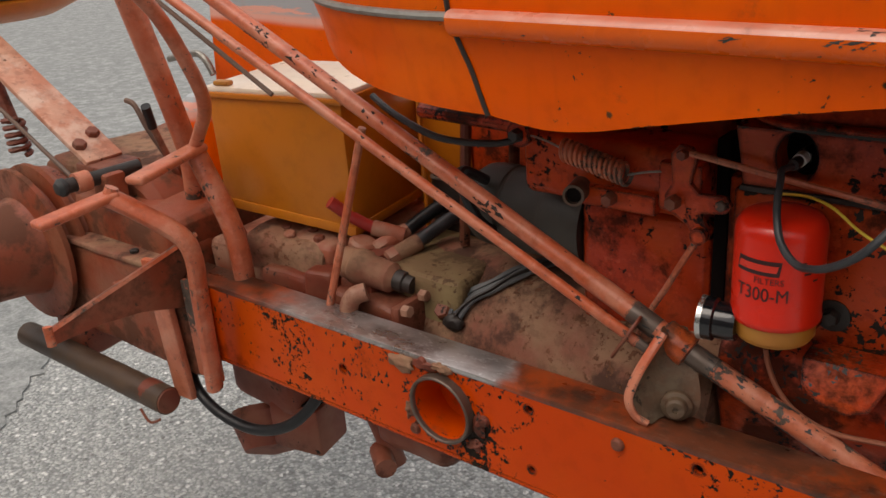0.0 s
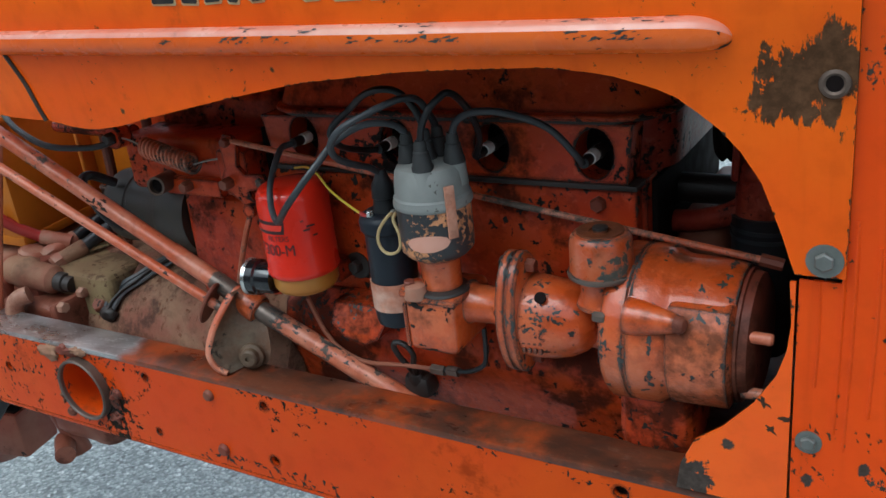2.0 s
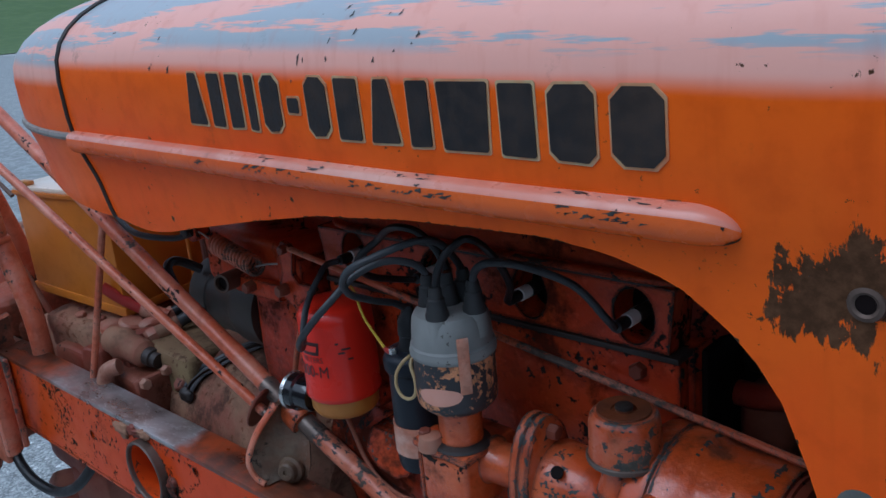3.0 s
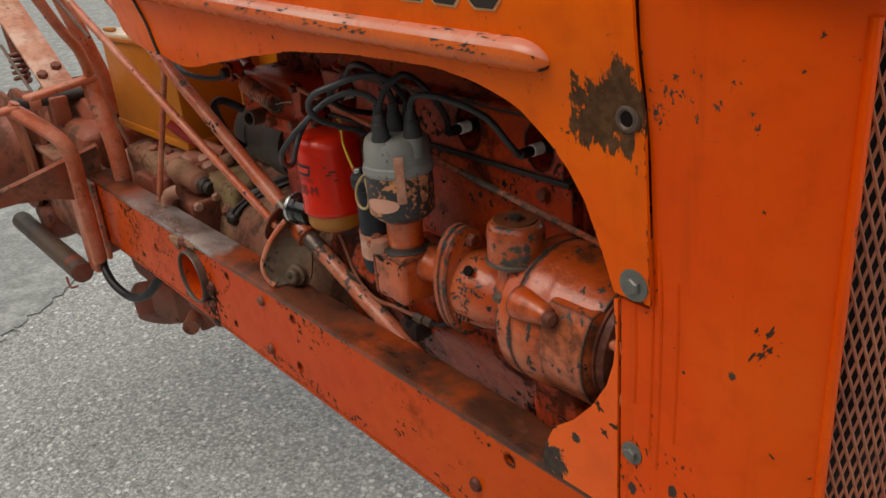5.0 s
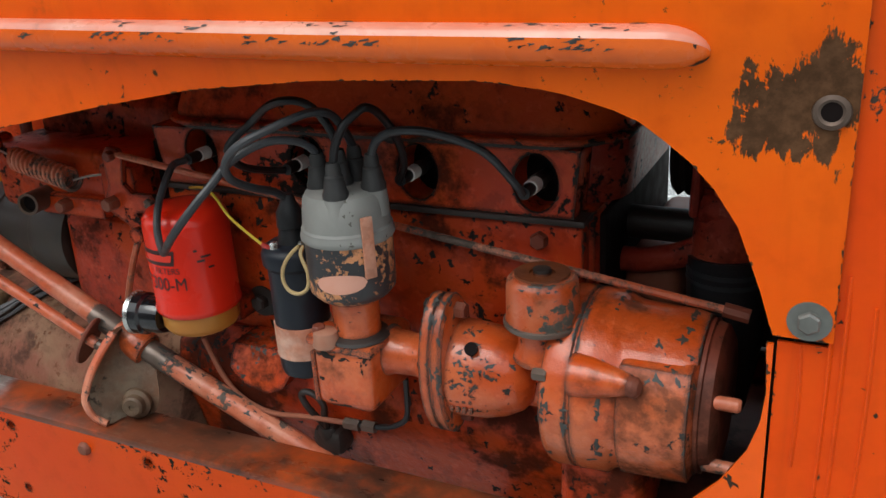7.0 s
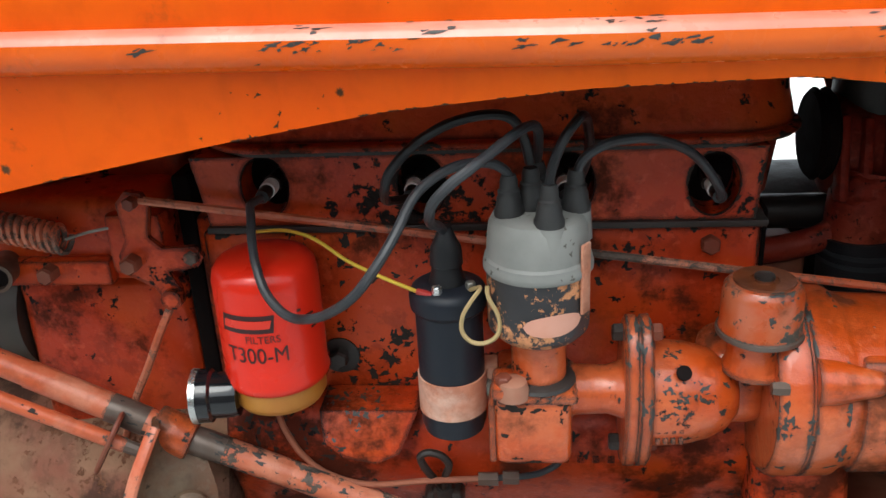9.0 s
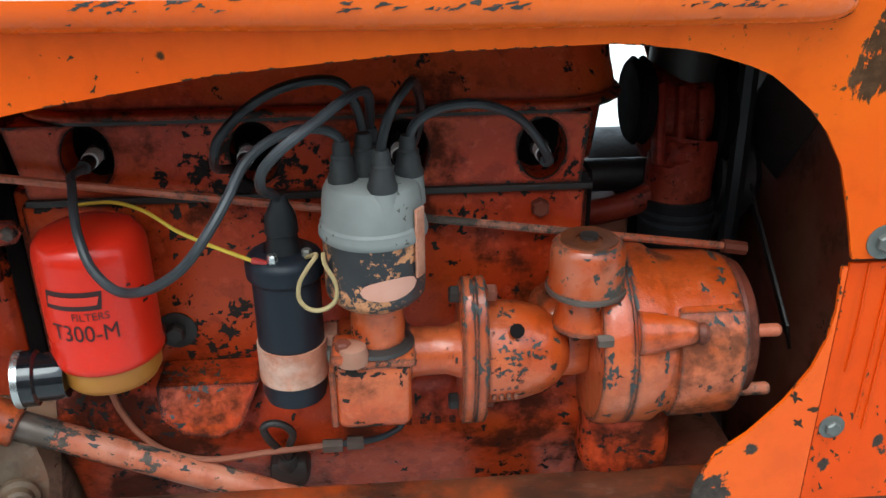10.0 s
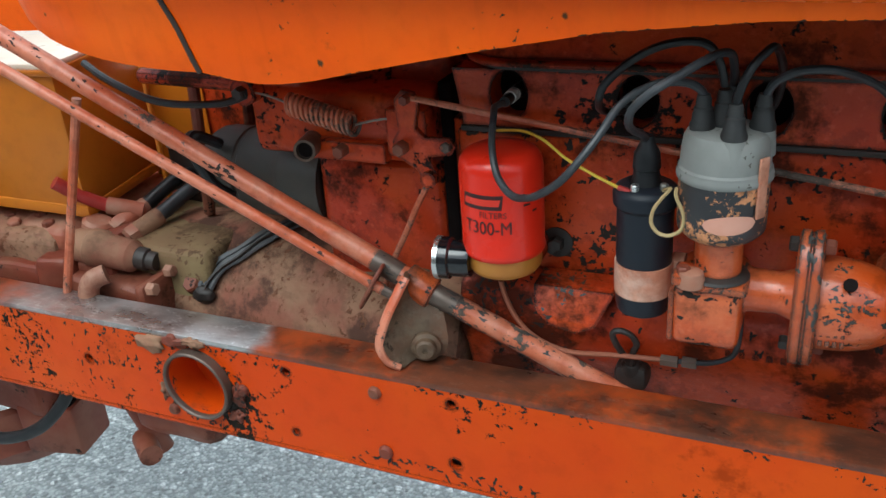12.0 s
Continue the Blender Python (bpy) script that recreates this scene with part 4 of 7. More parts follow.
tube([(shell_plan(S_GRILLE + (S_END - S_GRILLE) * k / 12)[0], shell_plan(S_GRILLE + (S_END - S_GRILLE) * k / 12)[1] - 0.001, Z0 + 0.003) for k in range(13)], 0.005, 8, bm)
part("grille_rim", bm, shell_paint, shell)
bolt("bolt", (0.619, -0.009, 1.018), (0, -1, 0), 0.0075, shell, dull_bolt, washer=0.0135, label="zinc bolt with a wide washer")
bolt("bolt", (0.614, -0.003, 0.853), (0, -1, 0), 0.0065, shell, dull_bolt, washer=0.0105)
for rx, rz0, rz1 in ((0.616, 0.998, 0.905), (0.632, 1.06, 0.865), (0.640, 1.05, 0.850), (0.656, 1.03, 0.885)):
    part("paint_run", tube([(rx, -0.0028 + shell_flare(rz0) * 0.9, rz0), (rx + 0.001, -0.0034, (rz0 + rz1) / 2), (rx, -0.0032, rz1)], 0.0019, 8, squash=0.5), shell_paint, shell)
part("bolster", box(0.60, 0.72, 0.010, 0.45, 0.57, 0.66, 0.01), rusty, shell)
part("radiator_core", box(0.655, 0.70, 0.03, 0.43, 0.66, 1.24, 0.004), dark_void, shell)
part("shroud", box(0.645, 0.655, 0.012, 0.448, 0.65, 1.245, 0.002), rusty, shell)

# ---- engine ----
engine = thing("engine", (0.2, 0.26, 0.64), "orange-red four-cylinder tractor engine, greasy with chipped paint", "engine")
part("block", box(-0.035, 0.44, 0.135, 0.40, 0.74, 1.025, 0.006), engine_paint, engine)
cover = part("side_cover", box(-0.023, 0.434, 0.120, 0.137, 0.864, 1.017, 0.004), engine_paint, engine)
flakes(cover, 150, 0.0045, 17, chip_black, shelter=0.05)
flakes(cover, 110, 0.0045, 18, chip_black, edges=False, keep=lambda p: p.y < 0.125 and 0.09 < p.x < 0.15 and p.z < 0.925, shelter=0.0)
flakes(cover, 90, 0.0042, 19, chip_black, edges=False, keep=lambda p: p.y < 0.125 and p.z > 0.965, shelter=0.12)
bolt("cover_bolt", (0.395, 0.120, 1.001), (0, -1, 0), 0.008, engine, rusty, height=0.009)
bolt("cover_bolt", (0.084, 0.120, 0.898), (0, -1, 0), 0.0085, engine, grease, washer=0.017, height=0.012)
RECESS = [(0.038, 1.057), (0.166, 1.056), (0.283, 1.055), (0.394, 1.053)]
PLUG = [(0.043, 1.058), (0.160, 1.056), (0.279, 1.055), (0.393, 1.052)]


def oval(cu, cv):
    pts = ring_pts(cu, cv, 0.020, 0.026, 22)
    return [(u, v) for u, v in pts]


HEAD = [(-0.012, 1.024), (0.427, 1.024), (0.433, 1.083), (-0.022, 1.083)]
head = part("cylinder_head", plate(HEAD, [oval(u, v) for u, v in RECESS], lambda u, v, d: (u, 0.114 + d, v), 0.035), engine_paint, engine)
flakes(head, 170, 0.0036, 20, chip_black, keep=lambda p: p.y < 0.125, shelter=0.0)
flakes(head, 20, 0.005, 21, chip_black, edges=False, keep=lambda p: p.y < 0.12 and p.x > 0.40, slant=(0.25, 0, 1))
bm = plate(rounded_plan(-0.010, 0.462, 0.149, 0.40, 0.05), [], lambda u, v, d: (u, v, 1.0245 + d), 0.059)
for v in bm.verts:
    if v.co.z < 1.03 and v.co.x > 0.2:
        v.co.x -= 0.008
part("head_body", bm, pump_red, engine)
# liner and back disc coloured black, so the wells' shade is painted in
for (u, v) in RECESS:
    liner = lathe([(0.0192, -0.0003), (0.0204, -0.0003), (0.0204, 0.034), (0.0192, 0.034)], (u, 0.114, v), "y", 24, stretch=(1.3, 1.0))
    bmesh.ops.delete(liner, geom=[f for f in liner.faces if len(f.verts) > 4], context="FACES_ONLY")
    part("well_shade", liner, dark_void, engine)
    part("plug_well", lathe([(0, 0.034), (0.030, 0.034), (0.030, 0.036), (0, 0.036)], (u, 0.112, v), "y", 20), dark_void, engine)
part("gasket", box(-0.015, 0.437, 0.111, 0.40, 1.0178, 1.0235, 0.001), grease, engine)
for (u, v) in PLUG:
    plug = part("spark_plug", lathe([(0.0066, 0.017), (0.0066, 0.004), (0.0035, 0.003), (0, 0.003)], (u, 0.100, v), "y", 16), porcelain, engine, "white porcelain spark plug")
    part("plug_hex", lathe([(0, 0.018), (0.0080, 0.018), (0.0080, 0.026), (0.0065, 0.027), (0.0065, 0.048), (0, 0.048)], (u, 0.100, v), "y", 6), grease, plug)
    part("terminal_boot", lathe([(0.0048, 0.006), (0.0060, 0.0), (0.0055, -0.012), (0.0, -0.014)], (u, 0.100, v), "y", 12), rubber, plug)
bm = bmesh.new()
rings = []
for dz, inset in ((0.0, -0.004), (0.010, -0.002), (0.022, 0.002), (0.050, 0.007), (0.082, 0.013), (0.098, 0.020), (0.107, 0.034), (0.110, 0.055)):
    rings.append([bm.verts.new((u, v, 1.0925 + dz)) for u, v in rounded_plan(-0.012 + inset, 0.460 - inset * 0.6, 0.118 + inset, 0.37 - inset, 0.055)])
for a, b in zip(rings, rings[1:]):
    for k in range(len(a)):
        bm.faces.new((a[k], a[(k + 1) % len(a)], b[(k + 1) % len(a)], b[k]))
bm.faces.new(rings[-1])
bm.faces.new(rings[0][::-1])
vc = part("valve_cover", bm, engine_paint, engine, "red valve cover with rounded ends", flat_angle=60)
bm = bmesh.new()
rings = []
for z, out in ((1.0868, 0.0), (1.0875, 0.0022), (1.0900, 0.0032), (1.0925, 0.0022), (1.0935, 0.0)):
    rings.append([bm.verts.new((u, v, z)) for u, v in rounded_plan(-0.018 - out, 0.464 + out, 0.108 - out, 0.376 + out, 0.060)])
for a, b in zip(rings, rings[1:]):
    for k in range(len(a)):
        bm.faces.new((a[k], a[(k + 1) % len(a)], b[(k + 1) % len(a)], b[k]))
bm.faces.new(rings[-1])
bm.faces.new(rings[0][::-1])
lip = part("cover_lip", bm, engine_paint, vc, flat_angle=60)
flakes(lip, 70, 0.0050, 22, chip_black, keep=lambda p: p.y < 0.16, shelter=0.15)
part("lip_gasket", plate(rounded_plan(-0.015, 0.454, 0.111, 0.372, 0.058), [], lambda u, v, d: (u, v, 1.0832 + d), 0.0034), grease, vc)
for y0, y1 in ((0.0065, 0.13), (0.37, 0.4535)):
    part("engine_mount", box(0.34, 0.41, y0, y1, 0.660, 0.700, 0.005), rusty, engine)
part("pump_body", box(0.4465, 0.50, 0.20, 0.40, 0.80, 0.96, 0.012, seg=3), rusty, engine)
part("front_support", box(0.44, 0.60, 0.10, 0.40, 0.60, 0.74, 0.01), rusty, engine)
# crankcase bulging out below the cover
prof = [(0.118, 0.864), (0.096, 0.846), (0.088, 0.82), (0.092, 0.79), (0.105, 0.76), (0.12, 0.70), (0.14, 0.60), (0.20, 0.575), (0.40, 0.575), (0.40, 0.864)]
bm = plate([(y, z) for y, z in prof], [], lambda u, v, d: (-0.02 + d, u, v), 0.46)
bmesh.ops.bevel(bm, geom=[e for e in bm.edges if len(e.link_faces) == 2 and e.calc_face_angle(0) > 1.0], offset=0.01, segments=2, affect="EDGES")
crankcase = part("crankcase", bm, engine_paint, engine)
flakes(crankcase, 90, 0.0050, 23, chip_black, edges=False, keep=lambda p: p.y < 0.12 and p.z > 0.74, shelter=0.12, clump=22)
BULGE = [(0.070, 0.866), (0.075, 0.846), (0.090, 0.829), (0.118, 0.823), (0.139, 0.833), (0.155, 0.866)]
bm = plate(BULGE, [], lambda u, v, d: (u, 0.074 + d - (0.010 if v < 0.85 else -0.006), v), 0.045)
bmesh.ops.bevel(bm, geom=[e for e in bm.edges if len(e.link_faces) == 2 and e.calc_face_angle(0) > 0.5], offset=0.011, segments=4, affect="EDGES")
bulge = part("cast_bulge", bm, engine_paint, engine, flat_angle=60)
flakes(bulge, 130, 0.003, 14, chip_grey, edges=False, keep=lambda p: p.z > 0.835 and p.x < 0.125, shelter=0.0, clump=40)
flakes(crankcase, 150, 0.0042, 48, chip_black, edges=False, keep=lambda p: p.y < 0.12 and p.z > 0.80 and p.x < 0.085, shelter=-0.1, clump=26)
for k in range(6):
    part("cast_mark", box(0.264 + 0.013 * k, 0.270 + 0.013 * k, 0.0885, 0.0905, 0.808, 0.817, 0.0006), engine_paint, engine)

# ---- oil filter ----
FX, FY, FR = 0.0425, 0.071, 0.0420


def round_the_can(u, v, lift=0.0006):
    """A point on the can's wall: u along it from the side that faces out, v the height."""
    a = u / FR
    return Vector((FX + (FR + lift) * math.sin(a), FY - (FR + lift) * math.cos(a), v))


def wrapped_text(body, size, u, v, width, height, lift=0.0008):
    cu = bpy.data.curves.new("writing", "FONT")
    cu.body, cu.size = body, size
    ob = new("writing", cu)
    bpy.context.view_layer.update()
    me = bpy.data.meshes.new_from_object(ob.evaluated_get(bpy.context.evaluated_depsgraph_get()))
    bpy.data.objects.remove(ob)
    bm = bmesh.new()
    bm.from_mesh(me)
    x0, x1 = min(p.co.x for p in bm.verts), max(p.co.x for p in bm.verts)
    y0, y1 = min(p.co.y for p in bm.verts), max(p.co.y for p in bm.verts)
    for p in bm.verts:
        p.co = round_the_can(u + (p.co.x - x0) / (x1 - x0) * width, v + (p.co.y - y0) / (y1 - y0) * height, lift)
    return bm


oil_filter = thing("oil_filter", (FX, FY, 0.868), "glossy red spin-on oil filter with black print on an amber base", "oil filter")
can = part("can", lathe([(0, 0.911), (0.0412, 0.911), (0.0432, 0.914), (0.0432, 0.918), (FR, 0.922), (FR, 1.001), (0.0404, 1.0090), (0.036, 1.0150), (0.030, 1.0178), (0.018, 1.0190), (0, 1.0195)], (FX, FY, 0), "z", 56), filter_red, oil_filter)
part("base", lathe([(0, 0.887), (0.030, 0.887), (0.035, 0.890), (0.0385, 0.896), (0.0385, 0.911), (0, 0.911)], (FX, FY, 0), "z", 40), filter_gold, oil_filter, "amber cast filter base")
part("mount_arm", box(0.03, 0.075, FY + 0.02, 0.135, 0.882, 0.91, 0.008), engine_paint, oil_filter)


def can_patch(u0, u1, v0, v1, slant=0.0, lift=0.0006):
    bm = bmesh.new()
    n = 10
    lo = [bm.verts.new(round_the_can(u0 + (u1 - u0) * k / n - slant / 2, v0, lift)) for k in range(n + 1)]
    hi = [bm.verts.new(round_the_can(u0 + (u1 - u0) * k / n + slant / 2, v1, lift)) for k in range(n + 1)]
    for k in range(n):
        bm.faces.new((lo[k], lo[k + 1], hi[k + 1], hi[k]))
    return bm


brand = part("brand_panel", can_patch(-0.028, 0.015, 0.9690, 0.9840, 0.002), print_black, can, "plain black slanted badge")
part("badge_bar", can_patch(-0.0255, 0.0125, 0.9730, 0.9800, 0.002, 0.0011), print_red, brand, "plain red bar")
part("writing", wrapped_text("FILTERS", 0.01, -0.008, 0.9605, 0.0265, 0.0062), print_black, can, "small black printed word")
part("writing", wrapped_text("T300-M", 0.02, -0.0265, 0.9430, 0.0495, 0.0135), print_black, can, "black printed type number")
for u, v, w in ((0.034, 0.981, 0.0035), (0.040, 0.974, 0.010), (0.036, 0.970, 0.0075), (0.046, 0.962, 0.006)):
    part("print_bar", can_patch(u, u + w, v, v + 0.0022, 0.0, 0.0007), print_black, can)
cap = part("bypass_cap", lathe([(0, -0.004), (0.018, -0.004), (0.019, 0.0), (0.019, 0.016), (0.0220, 0.018), (0.0220, 0.029), (0.020, 0.031), (0, 0.031)], (0.010, 0.050, 0.902), (-1, -0.12, 0), 32), gloss_black, oil_filter, "glossy black cap")
bm = lathe([(0.0224, 0.0275), (0.0228, 0.0325), (0.0185, 0.0335), (0.017, 0.0312)], (0.010, 0.050, 0.902), (-1, -0.12, 0), 32)
bmesh.ops.delete(bm, geom=[f for f in bm.faces if len(f.verts) > 4], context="FACES_ONLY")
part("cap_rim", bm, bright_steel, cap, "bright metal rim")

# ---- ignition coil ----
CX, CY = 0.190, 0.044
coil = thing("ignition_coil", (CX, CY, 0.871), "black cylindrical ignition coil held by a tan strap", "ignition coil")
part("case", lathe([(0, 0.871), (0.019, 0.871), (0.0235, 0.874), (0.0255, 0.882), (0.0255, 0.978), (0.029, 0.982), (0.0295, 0.992), (0.027, 0.997), (0.022, 1.0), (0, 1.001)], (CX, CY, 0.005), "z", 36), coil_black, coil)
part("tower", lathe([(0.0145, 0.999), (0.012, 1.008), (0.011, 1.014), (0.0125, 1.015), (0.0115, 1.028), (0.0075, 1.036), (0.005, 1.044), (0, 1.044)], (CX, CY, 0.005), "z", 20), rubber, coil)
part("strap", lathe([(0.0258, 0.893), (0.0268, 0.893), (0.0268, 0.924), (0.0258, 0.924)], (CX, CY, 0.005), "z", 36), tan_band, coil, "tan painted metal strap")
part("strap_lug", box(0.2125, 0.225, 0.048, 0.07, 0.899, 0.928, 0.002), tan_band, coil)
bolt("strap_bolt", (0.218, 0.047, 0.913), (0, -1, 0), 0.0062, coil, zinc, height=0.007)
bolt("terminal", (CX - 0.006, CY - 0.020, 1.0045), (0, 0, 1), 0.0038, coil, bright_steel, height=0.006)
bolt("terminal", (CX + 0.018, CY - 0.012, 1.0045), (0, 0, 1), 0.0038, coil, zinc, height=0.006)

# ---- distributor ----
DX, DY = 0.257, 0.032
dist = thing("distributor", (DX, DY, 0.925), "distributor with dusty grey cap and worn black body", "distributor")
dcap = part("cap", lathe([(0.0385, 1.0230), (0.0395, 1.0245), (0.0395, 1.0280), (0.0385, 1.0300), (0.0384, 1.0325), (0.0368, 1.0345), (0.0360, 1.0480), (0.0346, 1.0575), (0.0320, 1.0625), (0.027, 1.0648), (0.012, 1.0656), (0, 1.0656)], (DX, DY, 0), "z", 48), cap_grey, dist)
flakes(dcap, 60, 0.0022, 45, cap_dirt, edges=False, stretch=(0.8, 1.8), shelter=0.1, clump=40, label="dark grime", lift=0.0002)
BOOTS = [(0.2645, 0.0085, 1.0640), (0.2375, 0.027, 1.0650), (0.2835, 0.036, 1.0650), (0.257, 0.053, 1.0660), (0.2525, 0.036, 1.0670)]
for i, (bx, by, bz) in enumerate(BOOTS):
    part("tower", lathe([(0.0120, -0.022), (0.0106, -0.001), (0.0, 0.0)], (bx, by, bz), "z", 20), cap_grey, dist)
    part("boot", lathe([(0.0100, -0.004), (0.0106, -0.002), (0.0106, 0.003), (0.0092, 0.006), (0.0086, 0.012), (0.0078, 0.0135), (0.0078, 0.017), (0.0064, 0.0185), (0.0062, 0.024), (0.0050, 0.028), (0, 0.028)], (bx, by, bz), "z", 20), boot_rubber, dist, "ribbed rubber boot")
part("body", lathe([(0, 0.9680), (0.024, 0.9680), (0.031, 0.9710), (0.0365, 0.9770), (0.0372, 0.9820), (0.0372, 1.0215), (0.0378, 1.0235), (0, 1.0235)], (DX, DY, 0), "z", 44), body_worn, dist, "black body with paint worn to tan")
for ang in (34, 214):
    a = radians(ang)
    cx, cy = DX + 0.039 * math.cos(a), DY - 0.039 * math.sin(a)
    bm = box(-0.0052, 0.0052, -0.0012, 0.0012, 0.9960, 1.0485, 0.0008)
    bm.transform(Matrix.Translation((cx, cy, 0)) @ Matrix.Rotation(-(math.pi / 2 - (math.pi - a)) , 4, "Z"))
    part("spring_clip", bm, tan_band, dist, "tan spring clip")
bm = bmesh.new()
nn = 16
rows = []
for k in range(nn + 1):
    u = -1 + 2 * k / nn
    ang = radians(17) + u * 0.60
    h = 0.0085 * math.sqrt(max(1 - u * u, 0.0))
    rr = 0.0378
    zc = 0.9925 + 0.001 * u
    rows.append([bm.verts.new((DX + rr * math.sin(ang), DY - rr * math.cos(ang), zc + s * h)) for s in (-1, -0.5, 0, 0.5, 1)])
for a, b in zip(rows, rows[1:]):
    for k in range(4):
        bm.faces.new((a[k], b[k], b[k + 1], a[k + 1]))
bmesh.ops.remove_doubles(bm, verts=bm.verts, dist=0.0002)
part("name_plate", bm, salmon, dist, "salmon-painted oval plate")
dist_neck = part("neck", lathe([(0, 0.924), (0.027, 0.924), (0.027, 0.929), (0.0205, 0.934), (0.0205, 0.960), (0.024, 0.969), (0, 0.969)], (DX, DY, 0), "z", 28), casting_paint, dist)
flakes(dist_neck, 60, 0.0038, 12, chip_black, edges=False, shelter=0.05)
clamp_plate = part("hold_down", box(0.226, 0.285, 0.004, 0.05, 0.922, 0.929, 0.003), casting_paint, dist)
flakes(clamp_plate, 30, 0.0034, 13, chip_black)
part("grime_ring", lathe([(0.0268, 0.9288), (0.0280, 0.9298), (0.0266, 0.9322), (0.0212, 0.9345)], (DX, DY, 0), "z", 28), grease, dist, "greasy black joint")
part("clamp_fork", box(0.222, 0.240, 0.000, 0.034, 0.9285, 0.9375, 0.003, seg=2), casting_paint, dist, "chipped hold-down fork")
bolt("clamp_bolt", (0.231, 0.010, 0.9375), (0, 0, 1), 0.0062, dist, rusty, height=0.007)
part("hold_bolt", lathe([(0.0, 0.0), (0.0125, 0), (0.0125, 0.006), (0.0105, 0.013), (0.005, 0.015), (0, 0.015)], (0.2375, 0.010, 0.927), "z", 16), dusty_paint, dist)

# ---- governor castings and gear cover ----
gov = thing("governor_housing", (0.38, 0.07, 0.83), "chipped orange cast governor and distributor drive housing", "engine casting")
drive = part("drive_body", box(0.223, 0.281, 0.006, 0.088, 0.866, 0.925, 0.008, seg=3), casting_paint, gov)
flakes(drive, 60, 0.0032, 10, chip_black, keep=lambda p: p.y < 0.06)
flakes(drive, 14, 0.0060, 11, chip_black, edges=False, keep=lambda p: p.y < 0.03 and p.x < 0.245)
part("drive_flange", box(0.219, 0.2245, 0.008, 0.09, 0.868, 0.918, 0.002), casting_paint, gov)
part("drive_tube", lathe([(0.024, 0.0), (0.020, 0.006), (0.019, 0.03), (0.023, 0.042), (0.026, 0.046)], (0.279, 0.047, 0.910), "x", 28), casting_paint, gov)
bm = lathe([(0.0, 0.0), (0.046, 0.0), (0.049, 0.002), (0.049, 0.009), (0.047, 0.0105), (0.047, 0.0115), (0.049, 0.013), (0.049, 0.019), (0.046, 0.021), (0, 0.021)], (0.321, 0.052, 0.905), "x", 40, stretch=(1.33, 0.74))
oval_flange = part("flange", bm, casting_paint, gov, "bolted oval flange with a chipped edge")
flakes(oval_flange, 130, 0.0038, 1, chip_grey, keep=lambda p: p.y < 0.09, shelter=0.0)
flakes(oval_flange, 30, 0.0030, 2, chip_grey, edges=False, keep=lambda p: p.y < 0.06)
for dy, dz in ((0.004, 0.050), (0.006, -0.052)):
    bolt("flange_bolt", (0.342, 0.052 + dy, 0.905 + dz), (1, 0, 0), 0.0075, gov, rusty, height=0.009)
    bolt("flange_nut", (0.321, 0.052 + dy, 0.905 + dz), (-1, 0, 0), 0.0075, gov, grease, height=0.008)
gov_dome = part("dome", lathe([(0.041, 0.0), (0.0405, 0.012), (0.039, 0.030), (0.035, 0.046), (0.028, 0.060), (0.018, 0.069), (0, 0.073)], (0.341, 0.062, 0.898), "x", 36, stretch=(1.06, 0.98)), casting_paint, gov)
flakes(gov_dome, 80, 0.0028, 3, chip_grey, edges=False, keep=lambda p: p.y < 0.07 and p.z > 0.895, shelter=0.12, clump=45)
flakes(gov_dome, 16, 0.0025, 4, chip_black, edges=False, keep=lambda p: p.y < 0.07)
# no opening here: a black disc paints in the hole's shade
part("oil_hole", lathe([(0, 0), (0.0058, 0), (0.0058, 0.002), (0, 0.002)], (0.3645, 0.0330, 0.9325), (0.10, -0.72, 0.66), 16), dark_void, gov)
for k in range(4):
    for row in (0.884, 0.8745):
        x = 0.3450 + k * 0.0058
        part("cast_mark", box(x, x + 0.0036, 0.0238 + 0.0002 * k, 0.029, row, row + 0.0055, 0.0008), casting_paint, gov)
part("bridge", box(0.385, 0.44, 0.055, 0.12, 0.865, 0.938, 0.02, seg=4), casting_paint, gov)
part("neck", lathe([(0.026, 0.0), (0.0215, 0.012), (0.0215, 0.026), (0.025, 0.034)], (0.421, 0.053, 0.926), "z", 24), casting_paint, gov)
gear = part("gear_cover", lathe([(0, -0.004), (0.072, -0.004), (0.0755, 0.0), (0.0765, 0.004), (0.0765, 0.018), (0.075, 0.0195), (0.075, 0.021), (0.0765, 0.0225), (0.0755, 0.044), (0.071, 0.050), (0.069, 0.056), (0.067, 0.10), (0.064, 0.111), (0.059, 0.1125), (0, 0.1125)], (0.434, 0.082, 0.899), "x", 56), casting_paint, gov, "round ribbed gear cover with grey chips")
flakes(gear, 210, 0.0042, 5, chip_grey, keep=lambda p: p.y < 0.10, shelter=0.08)
flakes(gear, 50, 0.003, 6, chip_grey, edges=False, keep=lambda p: p.y < 0.09, shelter=0.2)
flakes(gear, 6, 0.007, 7, chip_grey, edges=False, keep=lambda p: p.y < 0.07, stretch=(0.8, 1.4))
bm = bmesh.new()
rows = []
for k in range(11):
    a = radians(-56 + 106 * k / 10)
    rr = 0.0655 if k in (0, 10) else 0.0735
    rows.append([bm.verts.new((px, 0.082 - pr * math.cos(a), 0.899 + pr * math.sin(a))) for px, pr in ((0.487, 0.064), (0.491, rr - 0.001), (0.495, rr), (0.543, rr - 0.0015), (0.5462, 0.062))])
for a, b in zip(rows, rows[1:]):
    for k in range(4):
        bm.faces.new((a[k], a[k + 1], b[k + 1], b[k]))
pad = part("raised_pad", bm, casting_paint, gear)
flakes(pad, 50, 0.0026, 8, chip_grey)
flakes(pad, 8, 0.0045, 9, chip_grey, edges=False, keep=lambda p: p.z > 0.93)
